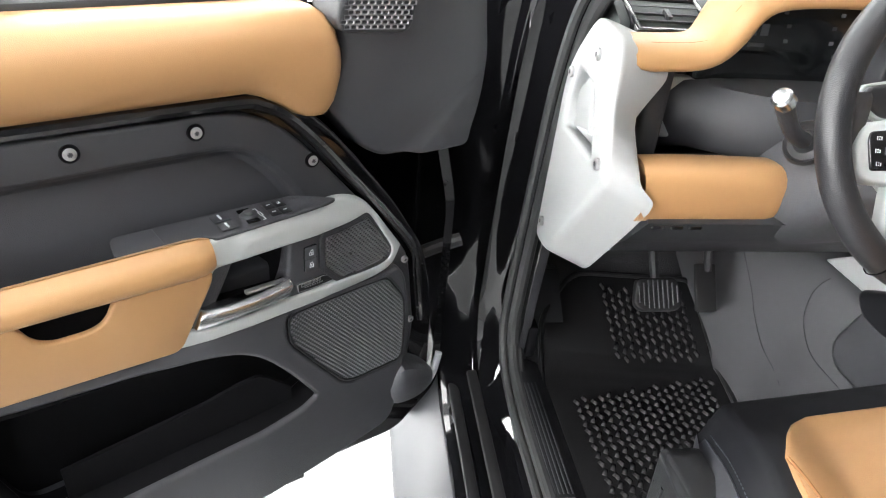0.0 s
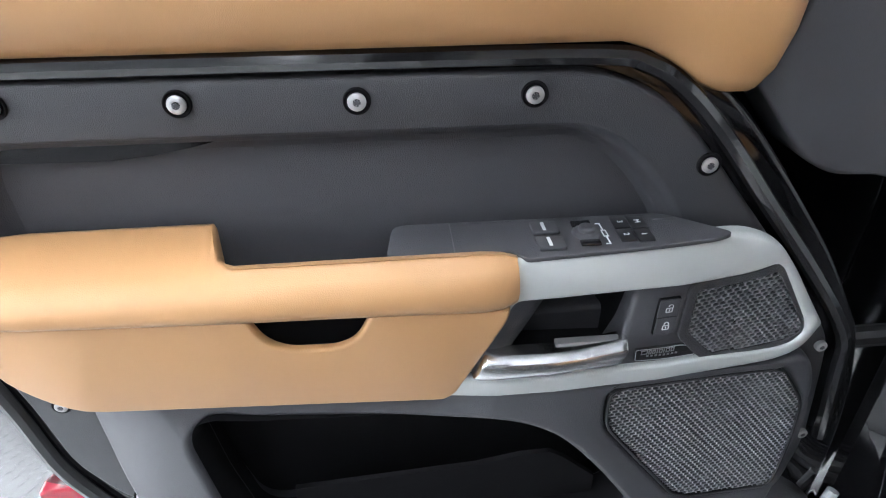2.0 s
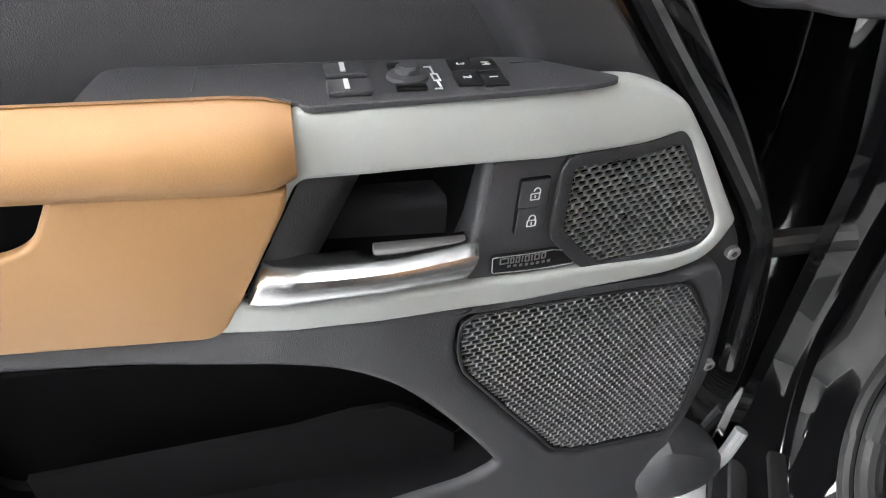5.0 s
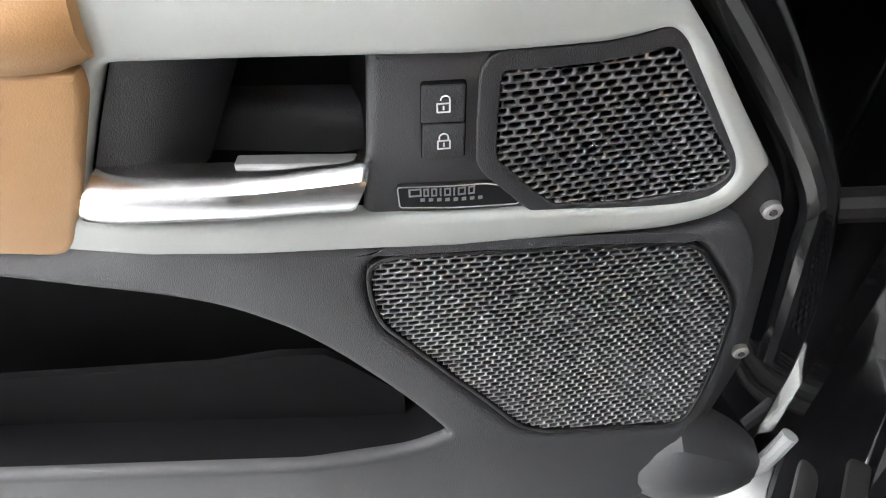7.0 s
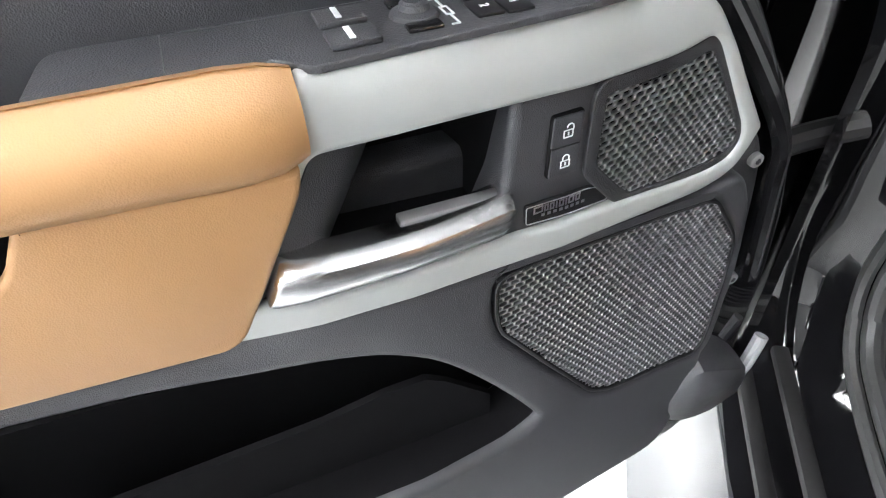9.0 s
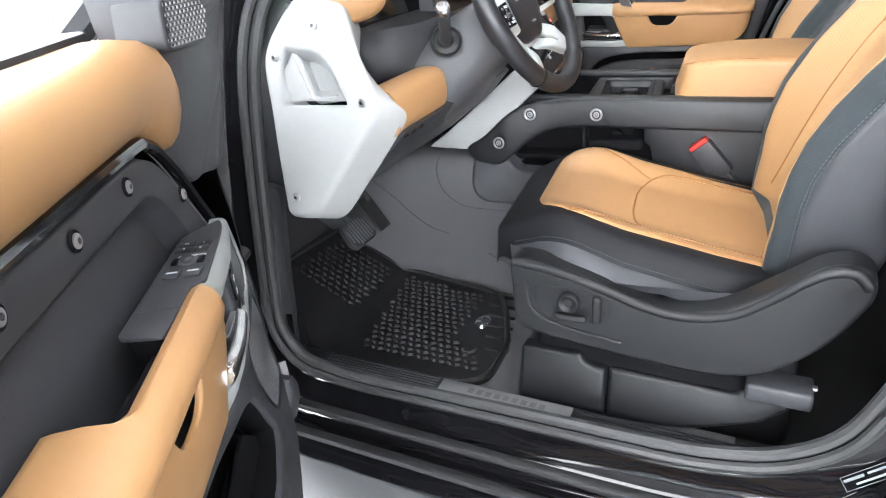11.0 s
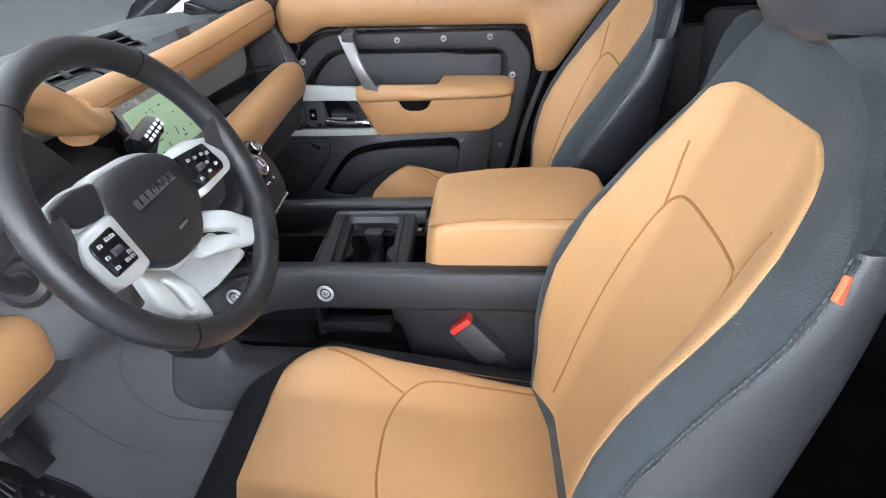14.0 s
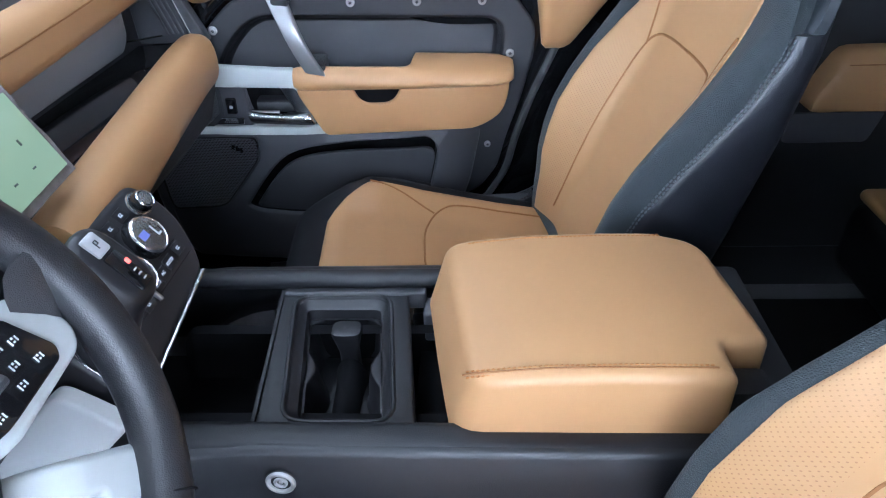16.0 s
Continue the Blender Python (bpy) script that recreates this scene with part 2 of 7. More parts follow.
def dense(loop, step):
    out = []
    for i, a in enumerate(loop):
        a, b = Vector(a), Vector(loop[(i + 1) % len(loop)])
        k = max(1, int((b - a).length / step))
        out += [tuple(a.lerp(b, j / k)) for j in range(k)]
    return out


def spline(pts, n=6, closed=False):
    """Catmull-Rom through the points."""
    P = [Vector(p) for p in pts]
    out, k = [], len(P)
    for i in range(k if closed else k - 1):
        if closed:
            a, b, c, d = P[i - 1], P[i], P[(i + 1) % k], P[(i + 2) % k]
        else:
            a, b, c, d = P[max(i - 1, 0)], P[i], P[i + 1], P[min(i + 2, k - 1)]
        for j in range(n):
            t = j / n
            out.append(0.5 * (2 * b + (c - a) * t + (2 * a - 5 * b + 4 * c - d) * t * t + (3 * b - a - 3 * c + d) * t ** 3))
    if not closed:
        out.append(P[-1])
    return out


def area2(loop):
    return sum(loop[i - 1][0] * p[1] - p[0] * loop[i - 1][1] for i, p in enumerate(loop))


def inset(loop, d):
    """The outline moved inwards by d (outwards if negative)."""
    s = 1 if area2(loop) > 0 else -1
    out, k = [], len(loop)
    for i in range(k):
        p, a, b = Vector(loop[i]), Vector(loop[i - 1]), Vector(loop[(i + 1) % k])
        u, v = (p - a), (b - p)
        u = u.normalized() if u.length > 1e-7 else v.normalized()
        v = v.normalized() if v.length > 1e-7 else u
        n = Vector((-u.y, u.x)) + Vector((-v.y, v.x))
        if n.length < 1e-6:
            n = Vector((-u.y, u.x))
        n.normalize()
        c = max(0.5, n.dot(Vector((-u.y, u.x))))
        out.append(tuple(p + n * (s * d / c)))
    return out


def plate(outer, holes, thick, r, at, seg=3, back=False):
    """A panel with rounded rims and holes. at(x, z, d) gives the place d below the front."""
    bm = bmesh.new()
    fill = []
    for hole, loop in [(False, outer)] + [(True, h) for h in holes]:
        sg = -1 if hole else 1
        rings = []
        for j in range(seg + 1):
            a = math.pi / 2 * j / seg
            rings.append((r * (1 - math.sin(a)), r * (1 - math.cos(a))))
        rings.append((0.0, thick))
        prev = None
        for ins, dep in rings:
            vs = [bm.verts.new(at(x, z, dep)) for x, z in inset(loop, sg * ins)]
            if prev is None:
                fill += [bm.edges.new((vs[i - 1], vs[i])) for i in range(len(vs))]
            else:
                for i in range(len(vs)):
                    bm.faces.new((prev[i - 1], prev[i], vs[i], vs[i - 1]))
            prev = vs
    bmesh.ops.triangle_fill(bm, use_beauty=True, use_dissolve=False, edges=fill)
    bmesh.ops.recalc_face_normals(bm, faces=bm.faces)
    return bm


def loft(secs, closed=True, caps=True, ring=False):
    bm = bmesh.new()
    rows = [[bm.verts.new(p) for p in s] for s in secs]
    k = len(rows[0])
    for a, b in zip(rows, rows[1:] + ([rows[0]] if ring else [])):
        for i in range(k if closed else k - 1):
            j = (i + 1) % k
            bm.faces.new((a[i], a[j], b[j], b[i]))
    if caps and closed and not ring:
        for r in (rows[0], rows[-1]):
            c = bm.verts.new(sum((v.co for v in r), Vector()) / k)
            for i in range(k):
                bm.faces.new((r[i], r[(i + 1) % k], c))
    bmesh.ops.recalc_face_normals(bm, faces=bm.faces)
    return bm


def tube(pts, r, n=8, closed=False, squash=1.0, up=None):
    P = [Vector(p) for p in pts]
    k = len(P)
    secs, side = [], None
    for i, p in enumerate(P):
        a = P[i - 1] if (i or closed) else p
        b = P[(i + 1) % k] if (i < k - 1 or closed) else p
        t = (b - a).normalized()
        if up is not None:
            side = t.cross(Vector(up)).normalized()
        elif side is None:
            side = t.orthogonal().normalized()
        else:
            side = (side - t * side.dot(t)).normalized()
        w = t.cross(side)
        rr = r[min(i, len(r) - 1)] if isinstance(r, (list, tuple)) else r
        secs.append([p + rr * (math.cos(6.28318 * j / n) * side * squash + math.sin(6.28318 * j / n) * w) for j in range(n)])
    return loft(secs, True, True, ring=closed)


def lathe(profile, n=24, m=None):
    """Turns (radius, height) pairs about the z axis."""
    bm = loft([[Vector((r * math.cos(6.28318 * j / n), r * math.sin(6.28318 * j / n), h)) for j in range(n)] for r, h in profile])
    if m is not None:
        bmesh.ops.transform(bm, matrix=m, verts=bm.verts)
    return bm


def rbox(lo, hi, r=0.004, seg=2, m=None):
    bm = bmesh.new()
    bmesh.ops.create_cube(bm, size=1)
    lo, hi = Vector(lo), Vector(hi)
    bmesh.ops.transform(bm, matrix=Matrix.LocRotScale((lo + hi) / 2, None, hi - lo), verts=bm.verts)
    if r > 0:
        bmesh.ops.bevel(bm, geom=bm.edges[:], offset=min(r, 0.45 * min(hi - lo)), segments=seg, affect="EDGES", profile=0.5)
    if m is not None:
        bmesh.ops.transform(bm, matrix=m, verts=bm.verts)
    return bm


def join(*bms):
    out = bmesh.new()
    for b in bms:
        me = bpy.data.meshes.new("tmp")
        b.to_mesh(me)
        b.free()
        out.from_mesh(me)
        bpy.data.meshes.remove(me)
    return out


def grid(f, us, vs):
    bm = bmesh.new()
    rows = [[bm.verts.new(f(u, v)) for v in vs] for u in us]
    for a, b in zip(rows, rows[1:]):
        for i in range(len(vs) - 1):
            bm.faces.new((a[i], a[i + 1], b[i + 1], b[i]))
    bmesh.ops.recalc_face_normals(bm, faces=bm.faces)
    return bm


def span(a, b, n):
    return [a + (b - a) * i / (n - 1) for i in range(n)]


def interp(x, table):
    """Linear between the pairs of the table."""
    return float(np.interp(x, [p[0] for p in table], [p[1] for p in table]))


def smooth_step(a, b, x):
    t = min(1.0, max(0.0, (x - a) / (b - a)))
    return t * t * (3 - 2 * t)


def inside(loop, x, z):
    c, k = False, len(loop)
    for i in range(k):
        (x0, z0), (x1, z1) = loop[i - 1], loop[i]
        if (z0 > z) != (z1 > z) and x < (x1 - x0) * (z - z0) / (z1 - z0) + x0:
            c = not c
    return c


def slotted(loop, at, px, pz, sx, sz, depth, tilt=0.0):
    """A sheet of staggered slots that fills an outline."""
    bm = bmesh.new()
    xs, zs = [p[0] for p in loop], [p[1] for p in loop]
    ca, sa = math.cos(tilt), math.sin(tilt)
    cx, cz = (min(xs) + max(xs)) / 2, (min(zs) + max(zs)) / 2
    nx, nz = int((max(xs) - min(xs)) / px) + 4, int((max(zs) - min(zs)) / pz) + 4
    rim = [(-.25, -.5), (0, -.5), (.25, -.5), (.5, -.5), (.5, 0), (.5, .5), (.25, .5), (0, .5), (-.25, .5), (-.5, .5), (-.5, 0), (-.5, -.5)]
    hole = [(-.29, -.5), (0, -.5), (.29, -.5), (.44, -.32), (.5, 0), (.44, .32), (.29, .5), (0, .5), (-.29, .5), (-.44, .32), (-.5, 0), (-.44, -.32)]
    for j in range(-nz // 2, nz // 2 + 1):
        for i in range(-nx // 2, nx // 2 + 1):
            u, w = (i + (0.5 if j % 2 else 0)) * px, j * pz
            x, z = cx + u * ca - w * sa, cz + u * sa + w * ca
            if not inside(loop, x, z):
                continue
            rings = []
            for k, dep in ((0.0, 0.0), (0.55, 0.00012), (0.88, 0.0006), (1.0, depth)):
                ring = []
                for (p, q), (a, b) in zip(rim, hole):
                    p, q = p * px * (1 - k) + a * sx * k, q * pz * (1 - k) + b * sz * k
                    ring.append(bm.verts.new(at(x + p * ca - q * sa, z + p * sa + q * ca, dep)))
                rings.append(ring)
            for a, b in zip(rings, rings[1:]):
                for k in range(12):
                    bm.faces.new((a[k - 1], a[k], b[k], b[k - 1]))
    bmesh.ops.remove_doubles(bm, verts=bm.verts, dist=0.00002)
    return bm


def glyphs(text, size, material, parent, m, name="lettering"):
    c = bpy.data.curves.new(name, "FONT")
    c.body, c.size, c.align_x, c.align_y, c.extrude = text, size, "CENTER", "CENTER", 0.0003
    c.materials.append(material)
    ob = new(name, c)
    ob.matrix_basis = m
    ob.parent = parent
    return ob


def bars(rects, at, thick=0.0006):
    """Flat printed bars: (x0, z0, x1, z1) each."""
    bm = bmesh.new()
    for x0, z0, x1, z1 in rects:
        f = [bm.verts.new(at(x, z, 0)) for x, z in ((x0, z0), (x1, z0), (x1, z1), (x0, z1))]
        g = [bm.verts.new(at(x, z, thick)) for x, z in ((x0, z0), (x1, z0), (x1, z1), (x0, z1))]
        bm.faces.new(f)
        for i in range(4):
            bm.faces.new((f[i - 1], f[i], g[i], g[i - 1]))
    bmesh.ops.recalc_face_normals(bm, faces=bm.faces)
    return bm


def facing(axis_z, axis_x=None):
    """A turn that takes z to the given way."""
    z = Vector(axis_z).normalized()
    x = Vector(axis_x) if axis_x else z.orthogonal()
    x = (x - z * x.dot(z)).normalized()
    return Matrix((x, z.cross(x), z)).transposed().to_4x4()


def screw_at(parent, place, normal, r=0.0085, label="zinc torx screw in a dark cup", flip=False, cup=True, name="screw"):
    m = Matrix.Translation(place) @ facing(normal)
    head = lathe([(0, 0.0035), (r * 0.28, 0.0035), (r * 0.34, 0.0012), (r * 0.42, 0.0036), (r * 0.75, 0.0036), (r * 0.98, 0.0026), (r, 0.0008), (r, -0.002)], 18, m)
    s = part(name, head, STEEL, parent, label, flip)
    for k in range(3):
        a = k * math.pi / 3
        b = rbox((-r * 0.40, -r * 0.10, 0.0015), (r * 0.40, r * 0.10, 0.0040), 0, 1, m @ Matrix.Rotation(a, 4, "Z"))
        if k == 0:
            slots = b
        else:
            slots = join(slots, b)
    part("torx_slot", slots, PLASTIC2, s, "", flip)
    if cup:
        # black ring paints the shade inside the sunk screw cup
        ringbm = lathe([(r * 1.02, 0.0012), (r * 1.12, -0.0002), (r * 1.28, 0.0004), (r * 1.38, 0.0014), (r * 1.45, 0.0010), (r * 1.48, -0.001)], 24, m)
        part("screw_cup", ringbm, VOID, s, "", flip)
    return s

# ---------------------------------------------------------------- doors
# Door axes: x towards the hinge, y out of the car, z up, origin at the middle screw of the top row.
def flat_at(y):
    return lambda x, z, d: Vector((x, y + d, z))


PANEL = rnd([(-0.30, 0.022), (0.175, 0.016), (0.225, -0.004), (0.265, -0.042), (0.384, -0.182), (0.440, -0.258), (0.447, -0.30), (0.460, -0.403),
             (0.452, -0.48), (0.40, -0.585), (-0.08, -0.548), (-0.16, -0.49), (-0.205, -0.44), (-0.262, -0.408), (-0.298, -0.352), (-0.311, -0.278), (-0.335, -0.19), (-0.352, -0.10), (-0.350, -0.04)], 0.02, 4)
RECESS_RIM = rnd([(-0.292, -0.024), (0.170, -0.027), (0.200, -0.041), (0.232, -0.072), (0.262, -0.116), (0.285, -0.20), (-0.283, -0.20)],
                 [0.045, 0.05, 0.03, 0.04, 0.04, 0.02, 0.02], 6)
POCKET = rnd([(-0.164, -0.284), (-0.158, -0.264), (-0.142, -0.257), (0.010, -0.264), (0.086, -0.2725), (0.126, -0.284), (0.152, -0.2985), (0.176, -0.3235), (0.205, -0.3625), (0.246, -0.424), (0.22, -0.4335), (-0.128, -0.4385), (-0.150, -0.370)],
             [0.012, 0.014, 0.02, 0.02, 0.02, 0.02, 0.02, 0.02, 0.02, 0.006, 0.02, 0.02, 0.02])


def trim_y(x):
    """How far the pale trim stands proud along its length."""
    return interp(x, [(0.05, -0.0565), (0.10, -0.0615), (0.15, -0.060), (0.25, -0.049), (0.33, -0.032), (0.42, -0.016)])


def door_trim(root, flip, driver):
    p = lambda name, bm, material, label="", parent=root, turn=35: part(name, bm, material, parent, label, flip, turn=turn)
    # moulded panel with its sunk upper field
    p("inner_panel", plate(dense(PANEL, 0.02), [dense(RECESS_RIM, 0.02), dense(inset(POCKET, -0.008), 0.02)], 0.03, 0.005, flat_at(-0.004)), PLASTIC, "charcoal grained plastic door card")
    rim = dense(RECESS_RIM, 0.012)
    secs = []
    for ins, y in ((-0.002, -0.0035), (0.002, -0.001), (0.005, 0.006), (0.009, 0.017), (0.012, 0.021), (0.018, 0.0225)):
        secs.append([Vector((x, y, z)) for x, z in inset(rim, ins)])
    well = loft(secs, True, False)
    floor = plate(inset(rim, 0.016), [], 0.004, 0.001, flat_at(0.0223))
    # passenger side: rim shade and brighter light on the field put into the colours
    p("field_rim", well, RECESS if driver else CONSOLE, "dark rim of the sunk field", turn=60)
    p("sunk_field", floor, RECESS if driver else PLASTIC2, "soft sunk upper door field")
    # padded window rail
    low = [(-0.56, 0.115), (-0.535, 0.09), (-0.42, -0.080), (-0.405, -0.088), (-0.372, -0.088), (-0.362, -0.075), (-0.352, 0.0), (-0.335, 0.036), (0.190, 0.034), (0.214, 0.026), (0.236, 0.012), (0.254, 0.000), (0.272, -0.007), (0.288, -0.007), (0.298, -0.002), (0.309, 0.020), (0.316, 0.05), (0.318, 0.068)]
    top = [(-0.56, 0.128), (0.270, 0.126), (0.296, 0.122), (0.306, 0.110), (0.314, 0.088), (0.318, 0.070)]
    secs = []
    for x in span(-0.55, -0.33, 26) + span(-0.32, 0.15, 8) + span(0.17, 0.300, 22) + [0.305, 0.309, 0.3125, 0.315, 0.317, 0.3178]:
        a, b = interp(x, low), interp(x, top)
        h = b - a
        full = min(1, max(0.05, h / 0.09))
        edge = 1 if x < 0.29 else math.sqrt(max(0.0, 1 - ((x - 0.29) / 0.0281) ** 2))
        prof = [(0.03, 0.0), (0.004, 0.0), (-0.008, 0.03), (-0.018, 0.12), (-0.027, 0.30), (-0.031, 0.52), (-0.028, 0.72), (-0.018, 0.88), (0.0, 0.97), (0.025, 1.0), (0.06, 1.0), (0.075, 0.98)]
        secs.append([Vector((x, 0.03 + (y - 0.03) * (0.25 + 0.75 * edge), a + h * s)) for y, s in prof])
    p("window_rail_pad", loft(secs), TAN, "padded tan leather window rail", turn=60)
    # gloss arch between rail and panel
    arch_out = [(-0.50, 0.045), (0.19, 0.042), (0.235, 0.030), (0.30, -0.020), (0.36, -0.090), (0.42, -0.165), (0.48, -0.26), (0.50, -0.34), (0.51, -0.42), (0.51, -0.60), (0.45, -0.66),
                (-0.09, -0.60), (-0.20, -0.52), (-0.275, -0.44), (-0.317, -0.362), (-0.331, -0.278), (-0.355, -0.19), (-0.40, -0.05)]
    p("door_shell", plate(dense(rnd(arch_out, 0.03), 0.03), [dense(inset(PANEL, 0.02), 0.03)], 0.03, 0.006, flat_at(0.006)), GLOSS, "gloss black painted door shell")
    arch = [(-0.36, 0.031), (0.0, 0.029), (0.172, 0.0265), (0.208, 0.020), (0.238, 0.003), (0.278, -0.036), (0.335, -0.104), (0.396, -0.176), (0.450, -0.250), (0.461, -0.30), (0.474, -0.40)]
    path = spline([(x, -0.004, z) for x, z in arch], 4)
    p("panel_rim", tube(path, 0.0075, 8), PIANO, "gloss black bead round the door card")
    # arm rest
    secs = []
    for x in [-0.310, -0.306, -0.298, -0.285, -0.262, -0.22, -0.17, -0.126, -0.120, -0.115, -0.110, -0.104, -0.097, -0.08, -0.03, 0.03, 0.085, 0.100, 0.108, 0.112]:
        yb = 0.012 if x < -0.118 else interp(x, [(-0.118, 0.012), (-0.113, -0.022), (-0.108, -0.034), (-0.097, -0.040), (0.2, -0.040)])
        e = 1.0
        if x < -0.262:
            e = math.sqrt(max(0.02, 1 - ((-0.262 - x) / 0.050) ** 2))
        if x > 0.085:
            e = math.sqrt(max(0.25, 1 - ((x - 0.085) / 0.030) ** 2))
        zt = -0.106
        zr = zt + 0.007 * smooth_step(-0.108, -0.118, x)
        lift = interp(x, [(-0.31, 0.0120), (-0.22, 0.0075), (-0.1, 0.0030), (0.0, 0.0010), (0.11, -0.0030)])
        prof = [(yb, -0.1445 + lift), (yb, zr - 0.008), (yb - 0.006, zr), (yb - 0.014, zr + 0.002), (yb * 0.4 - 0.0372, zt + 0.001 + 0.45 * (zr - zt)), (-0.055, zt - 0.001), (-0.066, zt - 0.006), (-0.073, zt - 0.014), (-0.0765, zt - 0.025 + 0.4 * lift), (-0.0745, -0.138 + 0.8 * lift), (-0.0700, -0.1440 + lift), (-0.058, -0.1460 + lift)]
        cz, cy = -0.124, -0.02 if x < -0.05 else -0.052
        secs.append([Vector((x, cy + (y - cy) * (0.35 + 0.65 * e), cz + (z - cz) * (0.55 + 0.45 * e))) for y, z in prof])
    p("arm_rest", loft(secs), TAN, "tan leather padded arm rest", turn=60)
    low_pad = rnd([(-0.302, -0.132), (-0.302, -0.163), (-0.291, -0.203), (-0.246, -0.2300), (0.056, -0.2475), (0.066, -0.2405), (0.1055, -0.156), (0.1065, -0.1460),
                   (0.001, -0.1420), (-0.012, -0.167), (-0.027, -0.1745), (-0.0645, -0.1735), (-0.080, -0.1635), (-0.092, -0.139)],
                  [0.002, 0.02, 0.03, 0.03, 0.006, 0.006, 0.008, 0.002, 0.002, 0.012, 0.01, 0.01, 0.012, 0.002], 4)
    bulge = lambda x, z, d: Vector((x, -0.0585 - 0.0095 * smooth_step(-0.25, -0.15, z) * (1 - 0.6 * smooth_step(-0.2, -0.28, x)) + 0.012 * smooth_step(-0.22, -0.31, x) + d, z))
    p("pull_pad", plate(dense(low_pad, 0.010), [], 0.007, 0.0035, bulge), TAN, "tan leather lower pad with a hand slot", turn=50)
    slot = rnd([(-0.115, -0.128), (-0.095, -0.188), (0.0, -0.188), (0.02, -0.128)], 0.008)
    # flat black plate that stands in for the slot's depth and shade
    p("hand_slot", plate(slot, [], 0.02, 0.002, flat_at(-0.044)), VOID, "black plate for the shade in the hand slot")
    # pale trim round handle and tweeter
    outer = rnd([(0.113, -0.1105), (0.20, -0.1105), (0.245, -0.1105), (0.268, -0.1105), (0.284, -0.1105), (0.308, -0.1135), (0.338, -0.1255), (0.3666, -0.1602), (0.3918, -0.1955), (0.4156, -0.2280), (0.4087, -0.2437), (0.400, -0.2545), (0.3887, -0.2600), (0.3669, -0.2632), (0.329, -0.2615),
                 (0.268, -0.2545), (0.20, -0.2500), (0.131, -0.2465), (0.054, -0.2445), (0.104, -0.142)], [0.004, 0.02, 0.02, 0.01, 0.01, 0.015, 0.015, 0.01, 0.01, 0.003, 0.006, 0.006, 0.008, 0.01, 0.02, 0.02, 0.02, 0.02, 0.004, 0.004])
    hole = rnd([(0.074, -0.2235), (0.0885, -0.193), (0.1120, -0.1462), (0.1556, -0.1462), (0.2146, -0.1486), (0.2723, -0.1514), (0.3148, -0.1522), (0.329, -0.1507), (0.3425, -0.1478), (0.3510, -0.1545), (0.3672, -0.1791), (0.3945, -0.2215), (0.3978, -0.2345), (0.3895, -0.2448), (0.3725, -0.2478), (0.3414, -0.2458), (0.2959, -0.2388), (0.2534, -0.2340), (0.205, -0.2300), (0.10, -0.2275)],
               [0.003, 0.006, 0.006, 0.01, 0.02, 0.02, 0.01, 0.01, 0.005, 0.005, 0.01, 0.006, 0.006, 0.008, 0.01, 0.02, 0.02, 0.02, 0.02, 0.006])
    roll = lambda x, z, d: Vector((x, trim_y(x) + d + 0.008 * smooth_step(-0.130, -0.106, z), z))
    p("pale_trim", plate(dense(outer, 0.008), [dense(hole, 0.008)], 0.012, 0.004, roll), WHITE, "pale grey painted trim frame", turn=50)
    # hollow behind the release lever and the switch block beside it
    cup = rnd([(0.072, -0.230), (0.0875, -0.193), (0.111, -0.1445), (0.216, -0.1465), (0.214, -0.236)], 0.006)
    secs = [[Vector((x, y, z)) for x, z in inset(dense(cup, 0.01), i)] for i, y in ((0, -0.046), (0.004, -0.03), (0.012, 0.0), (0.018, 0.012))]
    # shade painted in: the hollow is near black, only its cheek keeps plastic grey
    p("handle_hollow", join(loft(secs, True, False), plate(inset(dense(cup, 0.01), 0.016), [], 0.003, 0.001, flat_at(0.0118))), VOID, "hollow behind the lever, shade painted black")
    xl = lambda z: 0.0745 + (z + 0.2235) * 0.487
    cheek = grid(lambda z, v: Vector((xl(z) + 0.002 + 0.046 * v, trim_y(xl(z)) + 0.007 + 0.040 * v ** 3 + 0.003 * v, z)), span(-0.226, -0.146, 9), span(0, 1, 10))
    p("hollow_cheek", cheek, PLASTIC, "smooth sloping cheek of the hollow", turn=80)
    block = rnd([(0.213, -0.146), (0.292, -0.152), (0.272, -0.158), (0.268, -0.206), (0.302, -0.242), (0.204, -0.236), (0.209, -0.196)], 0.006)
    p("switch_block", plate(dense(block, 0.01), [], 0.04, 0.006, lambda x, z, d: Vector((x, trim_y(x) + 0.006 + d, z))), PLASTIC2, "dark grey switch block")
    # release lever
    secs = []
    for i, x in enumerate([0.0835, 0.0845, 0.087] + span(0.092, 0.200, 15) + [0.2045, 0.2065, 0.2072]):
        e = interp(x, [(0.0835, 0.80), (0.0845, 0.93), (0.087, 1.0), (0.2045, 1.0), (0.2065, 0.94), (0.2072, 0.82)])
        zt = interp(x, [(0.083, -0.1972), (0.120, -0.1998), (0.163, -0.2003), (0.192, -0.1990), (0.208, -0.1976)])
        zb = interp(x, [(0.083, -0.2218), (0.102, -0.2212), (0.139, -0.2204), (0.19, -0.2216), (0.208, -0.2228)])
        zc, h = (zt + zb) / 2, (zt - zb) / 2 * e
        y0 = trim_y(x) - 0.005 - 0.0012 * math.sin(math.pi * min(1, max(0, (x - 0.083) / 0.125)))
        prof = [(0.016, -h), (0.0045, -h), (0.0008, -0.93 * h), (-0.0015, -0.74 * h), (-0.0032, -0.2 * h), (-0.0030, 0.30 * h), (-0.0016, 0.60 * h), (0.0008, 0.70 * h), (0.0058, 0.97 * h), (0.0085, h), (0.020, 0.9 * h)]
